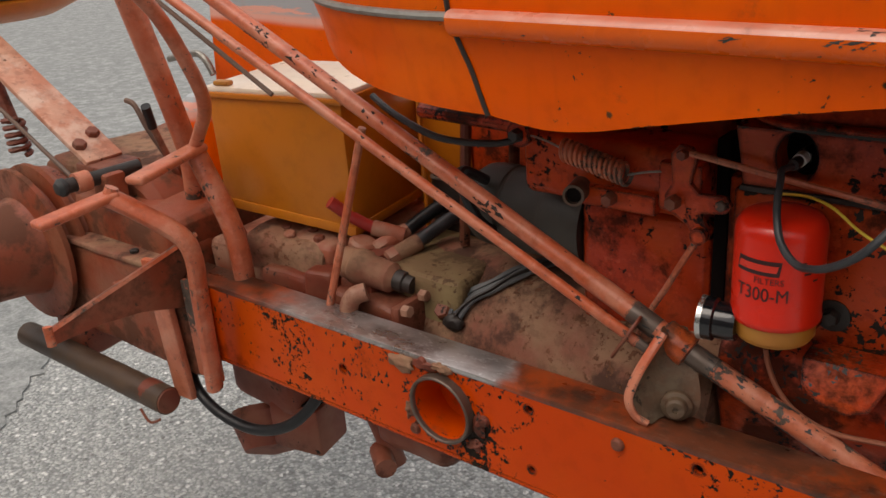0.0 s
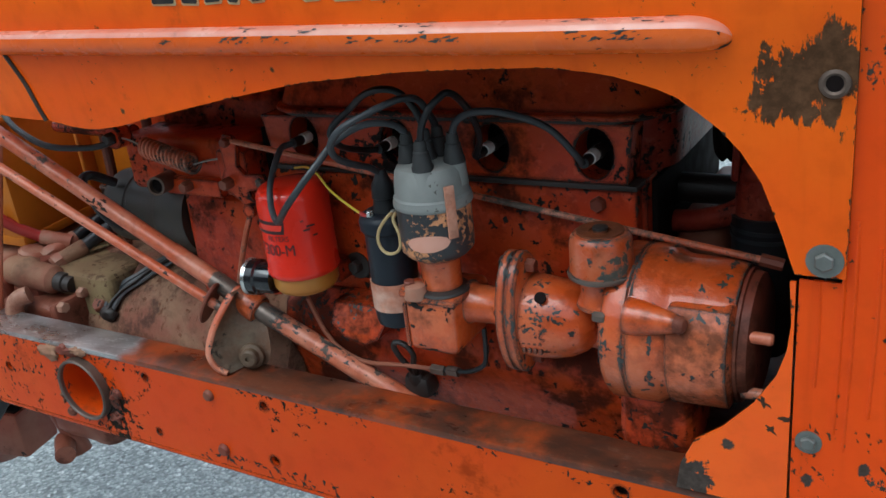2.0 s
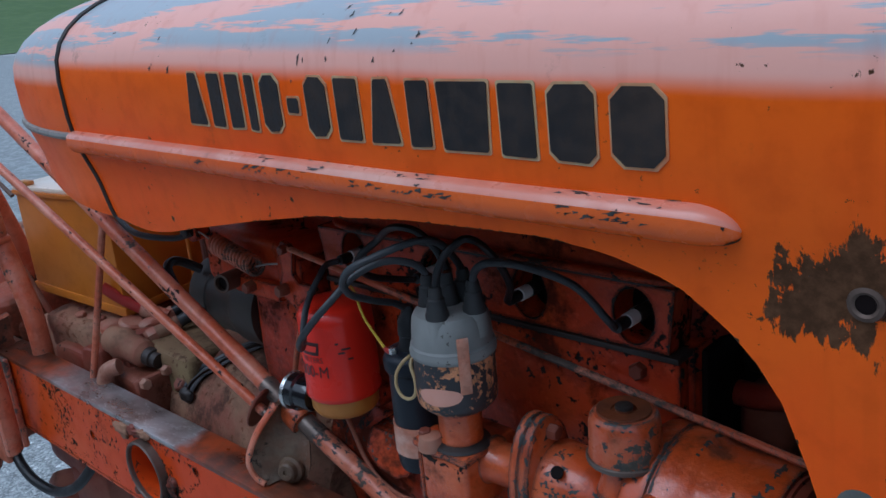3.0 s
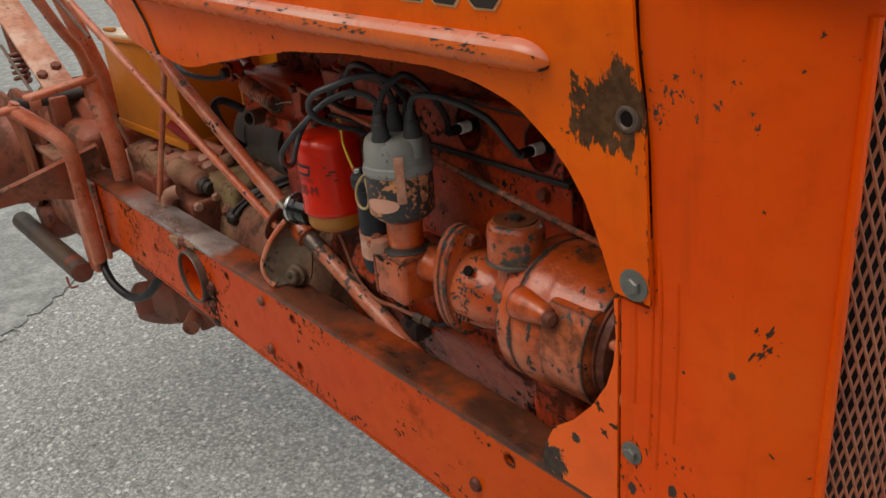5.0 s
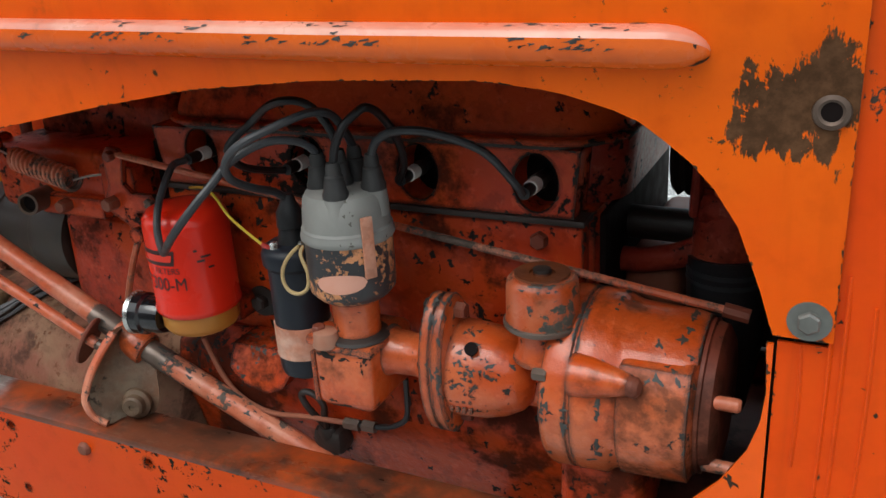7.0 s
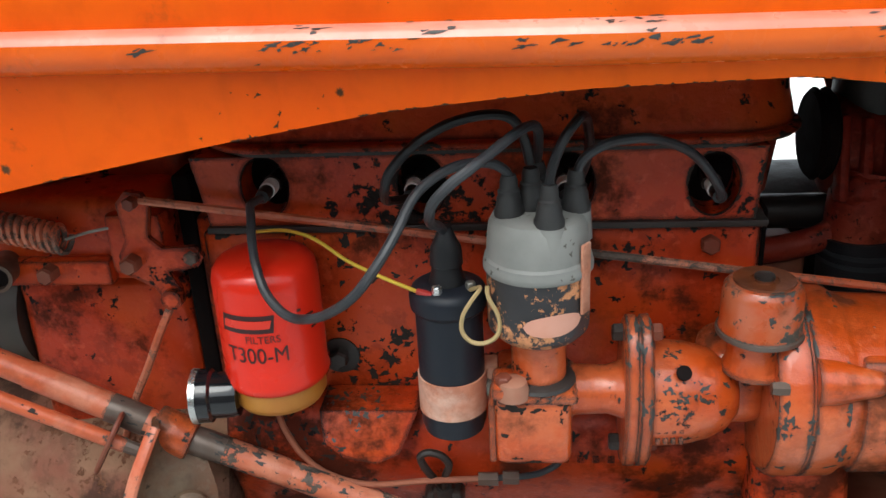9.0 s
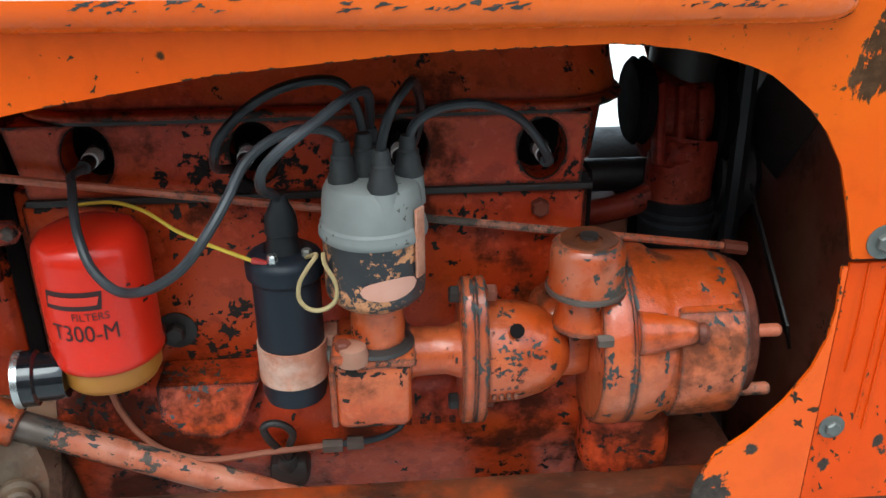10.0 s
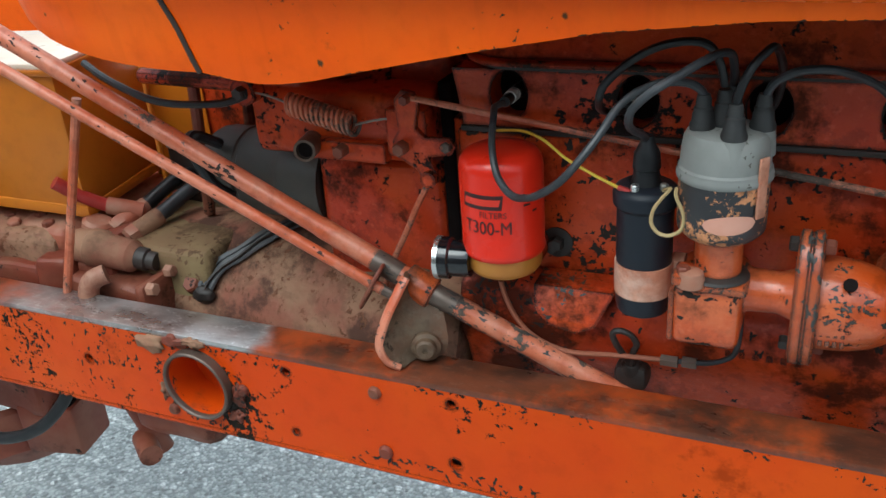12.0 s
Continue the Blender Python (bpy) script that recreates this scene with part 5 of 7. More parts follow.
bm = lathe([(0.0175, 0.0), (0.0160, 0.014), (0.0125, 0.028), (0.0098, 0.040), (0.0080, 0.046), (0, 0.047)], (0.456, 0.0200, 0.9335), (1.0, -0.10, 0.03), 20)
part("boss", bm, casting_paint, gear)
part("boss_bolt", lathe([(0.0078, 0.0), (0.0082, 0.002), (0.0080, 0.005), (0.005, 0.008), (0, 0.0085)], (0.5015, 0.0122, 0.9358), (1.0, -0.25, 0.1), 14), rusty, gear, "rusty brown bolt head")
bolt("stud", (0.436, 0.0165, 0.930), (-1, 0, 0), 0.0055, gear, worn_steel, height=0.012)
endcap = part("end_cap", lathe([(0.062, 0.0), (0.0625, 0.003), (0.060, 0.004), (0.0585, 0.011), (0.050, 0.016), (0, 0.016)], (0.5465, 0.082, 0.899), "x", 36), rusty, gov, "dark rusty end cap")
for dy, dz in ((-0.046, 0.022), (-0.044, -0.035)):
    part("end_pin", lathe([(0.0055, 0), (0.0055, 0.024), (0.004, 0.026), (0, 0.026)], (0.552, 0.082 + dy, 0.899 + dz), "x", 12), linkage_paint, endcap)
lug_low = part("lower_lug", box(0.432, 0.505, 0.050, 0.13, 0.762, 0.845, 0.016, seg=3, lumps=0.006), engine_paint, gov)
flakes(lug_low, 30, 0.0045, 24, chip_black, edges=False, keep=lambda p: p.y < 0.1)

# ---- oil filler cap ----
oil_cap = thing("oil_filler_cap", (0.423, 0.056, 0.952), "worn orange domed oil filler breather cap", "oil cap")
cap_dome = part("dome", lathe([(0.0302, 0.9600), (0.0305, 0.9625), (0.0296, 0.9650), (0.0291, 0.990), (0.0280, 0.9960), (0.0250, 0.9995), (0.0215, 1.0003), (0.015, 0.999), (0, 0.999)], (0.421, 0.051, 0), "z", 44), cap_paint, oil_cap)
flakes(cap_dome, 50, 0.0026, 15, chip_grey, shelter=0.0)
flakes(cap_dome, 9, 0.0045, 16, chip_grey, edges=False, keep=lambda p: p.y < 0.04, stretch=(0.7, 1.3))
part("lid", lathe([(0.0222, 0.9995), (0.0218, 1.0020), (0.0160, 1.0010), (0.0105, 1.0012), (0.0100, 1.0000), (0.0070, 1.0000), (0.0065, 1.0030), (0, 1.0035)], (0.421, 0.051, 0), "z", 36), lid_rust, oil_cap, "rusty brown lid")
part("lid_button", lathe([(0.0075, 1.0025), (0.0072, 1.0048), (0.005, 1.0056), (0, 1.0058)], (0.421, 0.051, 0), "z", 20), grease, oil_cap, "dark worn button")
part("rim", lathe([(0.0300, 0.9570), (0.0318, 0.9582), (0.0322, 0.9600), (0.0318, 0.9618), (0.0300, 0.9630)], (0.421, 0.051, 0), "z", 40), worn_steel, oil_cap, "bare metal rolled rim")

# ---- wires ----
PLUG_RUNS = {
    0: [(0.043, 0.086, 1.058), (0.038, 0.074, 1.057), (0.041, 0.062, 1.052), (0.045, 0.045, 1.039), (0.051, 0.029, 1.026), (0.061, 0.014, 1.010), (0.080, -0.003, 1.001), (0.104, -0.024, 1.010), (0.126, -0.040, 1.026),
        (0.142, -0.045, 1.041), (0.157, -0.037, 1.060), (0.167, -0.024, 1.075), (0.176, -0.008, 1.090), (0.190, 0.005, 1.100), (0.207, 0.014, 1.105), (0.225, 0.022, 1.103), (0.2355, 0.026, 1.096), (0.2375, 0.027, 1.088)],
    1: [(0.160, 0.086, 1.056), (0.150, 0.070, 1.060), (0.149, 0.040, 1.072), (0.153, 0.020, 1.088), (0.158, 0.020, 1.100), (0.174, 0.030, 1.115), (0.199, 0.022, 1.131), (0.224, 0.016, 1.138), (0.240, 0.020, 1.134),
        (0.248, 0.030, 1.118), (0.252, 0.037, 1.098)],
    2: [(0.279, 0.086, 1.055), (0.290, 0.078, 1.075), (0.294, 0.060, 1.102), (0.291, 0.042, 1.124), (0.287, 0.029, 1.132), (0.281, 0.022, 1.128), (0.274, 0.015, 1.120), (0.268, 0.011, 1.107), (0.265, 0.010, 1.095), (0.2645, 0.0085, 1.085)],
    3: [(0.393, 0.086, 1.052), (0.389, 0.078, 1.064), (0.368, 0.066, 1.092), (0.338, 0.042, 1.111), (0.313, 0.032, 1.114), (0.298, 0.032, 1.109), (0.288, 0.034, 1.1), (0.2835, 0.036, 1.087)],
}
for k, run in PLUG_RUNS.items():
    wire = thing("spark_plug_wire", run[-1], "black rubber spark plug wire looping up from the distributor", "ignition wire", "spark plug wires")
    part("lead", tube(run, 0.0035, 10), worn_rubber if k in (0, 3) else rubber, wire)
wire = thing("coil_wire", (CX, CY, 1.04), "black rubber high-tension wire between coil and distributor", "ignition wire")
part("lead", tube([(0.257, 0.052, 1.094), (0.258, 0.042, 1.108), (0.257, 0.025, 1.126), (0.250, 0.009, 1.131), (0.239, -0.006, 1.128), (0.226, -0.022, 1.122), (0.214, -0.033, 1.116), (0.202, -0.035, 1.107), (0.191, -0.031, 1.094),
                   (0.187, -0.020, 1.080), (0.186, 0.005, 1.066), (0.187, 0.030, 1.055), (CX, CY, 1.044)], 0.0035, 10), worn_rubber, wire)
wire = thing("primary_wire", (0.18, 0.02, 1.004), "thin yellow wire with a red terminal sleeve", "wire")
part("lead", tube([(0.03, 0.098, 1.025), (0.06, 0.085, 1.031), (0.087, 0.068, 1.030), (0.114, 0.052, 1.019), (0.141, 0.040, 1.011), (0.170, 0.028, 1.004)], 0.0015, 6), yellow_wire, wire)
part("sleeve", tube([(0.169, 0.0285, 1.0045), (0.1805, 0.0245, 1.003)], 0.0026, 8), red_wire, wire, "red terminal sleeve")
wire = thing("points_wire", (0.21, 0.01, 0.99), "beige cloth-covered wire looped against the distributor", "wire")
part("lead", tube([(0.206, 0.032, 1.003), (0.216, 0.016, 1.013), (0.210, 0.010, 1.006), (0.2035, 0.008, 0.995), (0.2025, 0.007, 0.983), (0.209, 0.006, 0.975), (0.219, 0.006, 0.974), (0.228, 0.006, 0.981), (0.229, 0.007, 0.994), (0.222, 0.010, 1.008), (0.221, 0.016, 1.014)], 0.0017, 6), beige_wire, wire)

# ---- pipes and rods along the engine ----
throttle = thing("throttle_rod", (0.25, 0.105, 1.0), "thin salmon-painted throttle rod running along the engine", "control rod")
part("rod", tube([(-0.062, 0.098, 1.054), (0.561, 0.107, 0.962)], 0.0036, 8), linkage_paint, throttle)
part("rod_end", tube([(0.552, 0.107, 0.9635), (0.572, 0.107, 0.960)], 0.0062, 8), rusty, throttle)
pipe = thing("oil_pipe", (0.16, 0.08, 0.8), "thin brown oil pipe with a grey union", "pipe")
part("line", tube([(0.035, 0.075, 0.868), (0.038, 0.08, 0.845), (0.050, 0.08, 0.820), (0.072, 0.078, 0.801), (0.108, 0.076, 0.792), (0.16, 0.073, 0.799), (0.215, 0.07, 0.805)], 0.0028, 8), copper_line, pipe)
part("line", tube([(0.215, 0.07, 0.805), (0.245, 0.07, 0.808), (0.263, 0.07, 0.814), (0.276, 0.07, 0.828), (0.278, 0.07, 0.868)], 0.0028, 8), worn_rubber, pipe)
for x0, x1 in ((0.205, 0.222), (0.226, 0.24)):
    part("union", lathe([(0, 0), (0.0062, 0), (0.0062, x1 - x0), (0, x1 - x0)], (x0, 0.07, 0.8045 + (x0 - 0.205) * 0.08), "x", 6), worn_steel, pipe)
dip = thing("dipstick", (0.172, 0.085, 0.76), "dark iron dipstick with a looped handle", "dipstick")
part("handle", tube([(0.172, 0.082, 0.785), (0.160, 0.072, 0.812), (0.156, 0.070, 0.826), (0.163, 0.070, 0.831), (0.174, 0.070, 0.828), (0.180, 0.072, 0.817), (0.176, 0.076, 0.803), (0.173, 0.082, 0.785)], 0.0035, 8), grease, dip)
part("socket", lathe([(0.012, -0.03), (0.012, 0.0), (0.008, 0.006), (0, 0.006)], (0.172, 0.087, 0.78), (0, -0.35, 1), 14), grease, dip)
part("drain_block", box(0.155, 0.190, 0.078, 0.11, 0.752, 0.782, 0.008), grease, dip)

# ---- front of the engine: water outlet, hose, fan ----
outlet = thing("water_outlet", (0.52, 0.2, 0.97), "dark red cast water outlet with a black hose below", "water outlet")
bm = lathe([(0, 0.0), (0.030, 0.0), (0.043, 0.006), (0.046, 0.014), (0.046, 0.052), (0.040, 0.062), (0, 0.064)], (0.506, 0.235, 1.048), "x", 36)
for v in bm.verts:
    v.co += noise.noise_vector(v.co * 30) * 0.003
part("casting", bm, pump_red, outlet, flat_angle=60)
for k in range(3):
    part("casting_rib", box(0.509 + 0.019 * k, 0.518 + 0.019 * k, 0.180, 0.20, 1.010 - 0.004 * k, 1.084 - 0.003 * k, 0.004, seg=2, turn=(-14, 0, 0)), pump_red, outlet)
part("casting_boss", blob((0.536, 0.182, 1.020), (0.022, 0.012, 0.016), 0.2, 2.0), pump_red, outlet, flat_angle=80)
part("lower_neck", tube([(0.545, 0.205, 1.03), (0.541, 0.200, 1.00), (0.540, 0.198, 0.972)], 0.031, 18), pump_red, outlet)
part("side_neck", tube([(0.525, 0.200, 0.985), (0.506, 0.196, 0.972), (0.470, 0.200, 0.960), (0.440, 0.205, 0.956)], 0.012, 14), pump_red, outlet)
part("elbow_neck", tube([(0.548, 0.235, 1.08), (0.552, 0.235, 1.13), (0.566, 0.235, 1.175), (0.60, 0.235, 1.20), (0.65, 0.235, 1.205)], 0.034, 18), grease, outlet)
part("pulley", lathe([(0, 0.0), (0.036, 0.0), (0.040, 0.004), (0.036, 0.008), (0.040, 0.013), (0.036, 0.017), (0, 0.017)], (0.491, 0.214, 1.062), "x", 36), dark_void, outlet, "black belt pulley")
part("fan_pulley", lathe([(0.044, 0.0), (0.058, 0.001), (0.060, 0.006), (0.050, 0.011), (0.060, 0.016), (0.058, 0.021), (0, 0.021)], (0.566, 0.240, 1.048), "x", 36), dark_void, outlet, "black fan pulley")
part("hose", tube([(0.540, 0.198, 0.976), (0.541, 0.197, 0.945), (0.541, 0.197, 0.90), (0.53, 0.20, 0.83)], 0.0345, 18), rubber, outlet)
for z in (0.962, 0.953):
    part("clamp", lathe([(0.0345, 0), (0.0358, 0), (0.0358, 0.004), (0.0345, 0.004)], (0.541, 0.1975, z), "z", 28), worn_rubber, outlet)
fan = thing("radiator_fan", (0.615, MID, 0.98), "sooty black four-blade radiator fan and belt", "fan")
part("shaft", lathe([(0, 0), (0.016, 0), (0.016, 0.17), (0, 0.17)], (0.44, MID, 0.985), "x", 16), grease, fan)
part("hub", lathe([(0, -0.03), (0.04, -0.03), (0.045, 0), (0.03, 0.012), (0, 0.012)], (0.61, MID, 0.985), "x", 24), grease, fan)
for k in range(4):
    bm = box(-0.0015, 0.0015, -0.032, 0.032, 0.03, 0.175, 0.001, turn=None)
    bm.transform(Matrix.Translation((0.618, MID, 0.985)) @ Matrix.Rotation(radians(90 * k + 38), 4, "X") @ Matrix.Rotation(radians(24), 4, "Z"))
    part("blade", bm, grease, fan)
part("belt", tube([(0.590, 0.19, 1.10), (0.590, 0.185, 0.98), (0.590, 0.19, 0.86), (0.590, 0.20, 0.70)], 0.009, 8), rubber, fan)
part("crank_pulley", lathe([(0, 0), (0.07, 0), (0.075, 0.008), (0.06, 0.016), (0.075, 0.024), (0.07, 0.03), (0, 0.03)], (0.575, MID, 0.70), "x", 32), grease, fan)
gen = thing("generator", (0.56, 0.41, 0.885), "dark greasy cylindrical generator behind the fan belt", "generator")
part("case", lathe([(0, 0), (0.07, 0), (0.085, 0.008), (0.09, 0.02), (0.09, 0.13), (0.08, 0.145), (0, 0.148)], (0.485, 0.40, 0.885), "x", 32), grease, gen)
part("bracket", box(0.46, 0.54, 0.36, 0.40, 0.85, 0.90, 0.006), rusty, gen)
# plate in near-black: the dark of the gap is put into its colour
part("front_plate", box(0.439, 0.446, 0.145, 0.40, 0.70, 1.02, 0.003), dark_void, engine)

# ---- bell housing and starter ----
bell = thing("bell_housing", (-0.13, 0.26, 0.74), "dark red greasy clutch bell housing with a bolted bracket", "bell housing")
part("case", box(-0.215, -0.052, 0.135, 0.42, 0.735, 0.968, 0.014, seg=3, lumps=0.003), engine_paint, bell)
# near-black colour carries the shade between engine and bell housing
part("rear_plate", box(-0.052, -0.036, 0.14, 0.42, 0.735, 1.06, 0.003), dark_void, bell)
bm = box(-0.278, -0.058, 0.112, 0.19, 0.974, 1.052, 0.012, seg=3)
part("bracket", bm, engine_paint, bell, "heavy red cast bracket")
part("bracket_step", box(-0.20, -0.10, 0.100, 0.118, 0.975, 1.0, 0.006), engine_paint, bell)
part("upper_cover", box(-0.26, -0.045, 0.17, 0.40, 1.04, 1.10, 0.015, seg=3), engine_paint, bell)
part("bracket_ear", lathe([(0, 0), (0.016, 0), (0.016, 0.02), (0, 0.02)], (-0.268, 0.092, 1.052), "y", 18), engine_paint, bell)
bolt("ear_bolt", (-0.268, 0.092, 1.052), (0, -1, 0), 0.008, bell, grease, height=0.012)
bolt("bracket_bolt", (-0.152, 0.100, 0.991), (0, -1, 0), 0.008, bell, rusty, height=0.014)

starter = thing("starter_motor", (-0.3, 0.19, 0.84), "dusty black cylindrical starter motor", "starter motor")
part("body", lathe([(0, 0), (0.030, 0.001), (0.046, 0.008), (0.054, 0.020), (0.056, 0.030), (0.056, 0.062), (0.0545, 0.064), (0.0545, 0.068), (0.056, 0.070), (0.057, 0.125), (0.060, 0.130), (0.062, 0.138), (0.062, 0.19), (0, 0.19)], (-0.405, 0.190, 0.918), "x", 36), starter_dark, starter)
bm = lathe([(0.0125, 0.0), (0.0125, 0.045), (0.0095, 0.045), (0.0095, 0.0)], (-0.198, 0.118, 0.993), (0.25, -0.9, 0.05), 20)
part("shaft_tube", bm, worn_steel, starter, "open steel tube end")
part("tube_bore", lathe([(0, 0.036), (0.0096, 0.036), (0.0096, 0.038), (0, 0.038)], (-0.198, 0.118, 0.993), (0.25, -0.9, 0.05), 16), dark_void, starter)
part("cable", tube([(-0.36, 0.15, 0.965), (-0.372, 0.12, 0.985), (-0.365, 0.10, 0.978), (-0.35, 0.11, 0.93), (-0.34, 0.13, 0.905)], 0.007, 10), rubber, starter, "thick black battery cable")

spring = thing("return_spring", (-0.165, 0.1, 1.02), "rusty coiled return spring with wire ends", "spring")
coilpts = []
a, b = Vector((-0.205, 0.088, 1.043)), Vector((-0.130, 0.094, 1.022))
for k in range(13 * 12 + 1):
    t = k / (13 * 12)
    ang = 2 * math.pi * k / 12
    coilpts.append(a.lerp(b, t) + Vector((0.0, math.cos(ang) * 0.0115, math.sin(ang) * 0.0115)))
part("coil", tube(coilpts, 0.0025, 5, smooth_path=False), linkage_paint, spring)
part("wire_end", tube([(-0.130, 0.094, 1.022), (-0.112, 0.10, 1.026), (-0.088, 0.105, 1.029)], 0.0013, 6), zinc, spring)
part("wire_end", tube([(-0.205, 0.088, 1.043), (-0.235, 0.092, 1.05), (-0.262, 0.096, 1.052)], 0.0013, 6), zinc, spring)

crank = thing("bellcrank", (-0.07, 0.1, 1.0), "orange throttle bellcrank lever on a pivot bolt", "lever")
LEVER = [(-0.082, 1.052), (-0.073, 1.062), (-0.060, 1.060), (-0.054, 1.050), (-0.060, 1.022), (-0.050, 1.012), (-0.022, 1.013), (-0.016, 1.004), (-0.022, 0.995), (-0.048, 0.991), (-0.040, 0.975),
         (-0.040, 0.962), (-0.054, 0.962), (-0.062, 0.976), (-0.086, 0.990), (-0.088, 1.006), (-0.080, 1.020)]
part("arm", plate(LEVER, [], lambda u, v, d: (u, 0.096 + d, v), 0.006), engine_paint, crank)
bolt("pivot", (-0.076, 0.096, 1.001), (0, -1, 0), 0.008, crank, rusty, height=0.014)
bolt("pin", (-0.026, 0.096, 1.004), (0, -1, 0), 0.006, crank, linkage_paint, height=0.005)
bolt("pin", (-0.068, 0.096, 1.053), (0, -1, 0), 0.006, crank, rusty, height=0.008)
part("drop_rod", tube([(-0.047, 0.092, 0.966), (-0.066, 0.094, 0.932), (-0.084, 0.098, 0.898), (-0.108, 0.108, 0.857), (-0.13, 0.115, 0.81)], 0.0036, 8), linkage_paint, crank)
part("drop_eye", lathe([(0, 0), (0.009, 0), (0.009, 0.012), (0, 0.012)], (-0.047, 0.088, 0.968), "y", 14), engine_paint, crank)
part("mount", box(-0.10, -0.05, 0.102, 0.16, 0.985, 1.04, 0.006), engine_paint, crank)

# ---- torque tube and transmission ----
trans = thing("torque_tube", (-0.3, MID, 0.55), "torque tube and transmission caked in tan dust and oil", "transmission")
bm = lathe([(0, 0.0), (0.12, 0.0), (0.13, 0.01), (0.13, 0.09), (0.138, 0.20), (0.152, 0.32), (0.163, 0.40), (0.166, 0.47), (0.160, 0.49), (0, 0.49)], (-0.52, MID, 0.695), "x", 44)
for v in bm.verts:
    v.co += noise.noise_vector(v.co * 14) * 0.004
part("tube", bm, tan_dirt, trans)
bm = box(-0.545, -0.392, 0.115, 0.40, 0.60, 0.822, 0.012, seg=3, lumps=0.006)
part("top_plate", bm, tan_plate, trans, "tan plate stained with oil")
part("flange", box(-0.565, -0.535, 0.09, 0.42, 0.60, 0.835, 0.006), rusty, trans)
part("case", box(-0.92, -0.56, 0.09, 0.42, 0.60, 0.80, 0.02, seg=3, lumps=0.004), dusty_paint, trans)
part("case_lid", box(-0.80, -0.62, 0.10, 0.40, 0.795, 0.835, 0.015, seg=3, lumps=0.004), dusty_paint, trans)
for x, y in ((-0.74, 0.12), (-0.66, 0.115), (-0.70, 0.14)):
    bolt("case_bolt", (x, y, 0.832), (0, 0, 1), 0.009, trans, rusty, height=0.01)
bolt("clamp_nut", (-0.423, 0.122, 0.768), (0, -0.7, 0.7), 0.013, trans, rusty, height=0.016)
rag = thing("oily_strap", (-0.35, 0.15, 0.80), "flat grey oil-stained metal strap lying across the torque tube", "strap")
run = spline([(-0.404, 0.112, 0.766), (-0.396, 0.120, 0.781), (-0.381, 0.135, 0.797), (-0.363, 0.147, 0.809), (-0.347, 0.159, 0.819), (-0.328, 0.176, 0.829), (-0.305, 0.200, 0.838), (-0.283, 0.228, 0.842)], 5)
for k, (off, wide, lift) in enumerate(((0.0, 0.0085, 0.0), (-0.010, 0.0035, 0.002), (0.003, 0.0016, 0.0045))):
    bm = bmesh.new()
    rows = []
    for n, p in enumerate(run):
        ahead = (run[min(n + 1, len(run) - 1)] - run[max(n - 1, 0)]).normalized()
        up = Vector((0, p.y - MID, p.z - 0.695)).normalized()
        across = ahead.cross(up).normalized()
        w = wide * (1.0 + 0.16 * math.sin(n * 0.55 + k * 2))
        mid = p + across * (off + 0.0015 * math.sin(n * 0.4 + k)) + up * lift
        rows.append([bm.verts.new(mid + across * a + up * b) for a, b in ((-w, 0.0), (-w * 0.8, 0.0022), (w * 0.8, 0.0018), (w, -0.0006), (w * 0.8, -0.0035), (-w * 0.8, -0.0035))])
    for a, b in zip(rows, rows[1:]):
        for q in range(6):
            bm.faces.new((a[q], a[(q + 1) % 6], b[(q + 1) % 6], b[q]))
    bm.faces.new(rows[0][::-1])
    bm.faces.new(rows[-1])
    part("fold", bm, (strap_grey, strap_grey, grease)[k], rag)
part("strap_end", blob((-0.402, 0.110, 0.764), (0.016, 0.009, 0.012), 0.25, 4.0), grease, rag, "greasy bolted end", flat_angle=80)

valve = thing("hydraulic_valve", (-0.55, 0.12, 0.78), "dusty red hydraulic valve body with hose fittings", "hydraulic valve")
part("body", box(-0.612, -0.470, 0.070, 0.160, 0.715, 0.782, 0.012, seg=3, lumps=0.005), rusty, valve)
part("body_flange", box(-0.474, -0.456, 0.062, 0.165, 0.715, 0.792, 0.006, seg=2, lumps=0.006), rusty, valve)
for by, bz in ((0.072, 0.785), (0.110, 0.793), (0.148, 0.786), (0.062, 0.755)):
    bolt("flange_bolt", (-0.456, by, bz), (1, -0.1, 0.1), 0.009, valve, dusty_paint, height=0.012)
part("spool", lathe([(0, 0), (0.020, 0.002), (0.024, 0.010), (0.024, 0.028), (0.027, 0.032), (0.027, 0.050), (0.0235, 0.056), (0.0225, 0.094), (0.018, 0.100), (0.016, 0.103), (0, 0.103)], (-0.600, 0.098, 0.822), (1.0, 0.10, -0.14), 26), tan_dirt, valve, "pinkish dust-caked cylinder")
part("end_plug", lathe([(0.0155, 0), (0.0155, 0.016), (0.0125, 0.018), (0.0125, 0.030), (0, 0.031)], (-0.500, 0.108, 0.808), (1.0, 0.10, -0.14), 18), grease, valve, "dark plug")
part("return_pipe", tube([(-0.495, 0.135, 0.800), (-0.455, 0.150, 0.792), (-0.41, 0.165, 0.786)], 0.020, 16), rusty, valve)
part("cast_block", box(-0.800, -0.640, 0.080, 0.215, 0.770, 0.835, 0.012, seg=2, lumps=0.009, turn=(0, 5, 8)), tan_dirt, valve, "dust-covered cast block")
part("block_step", box(-0.745, -0.650, 0.062, 0.10, 0.740, 0.792, 0.007, seg=2, lumps=0.005, turn=(0, 3, 8)), rusty, valve)
for bx, by, bz in ((-0.715, 0.105, 0.832), (-0.665, 0.150, 0.826), (-0.770, 0.16, 0.838)):
    bolt("bolt", (bx, by, bz), (0.1, -0.2, 1), 0.010, valve, dusty_paint, height=0.010)
part("side_block", box(-0.655, -0.600, 0.066, 0.125, 0.730, 0.806, 0.010, seg=3, lumps=0.006, turn=(0, 0, 14)), rusty, valve)
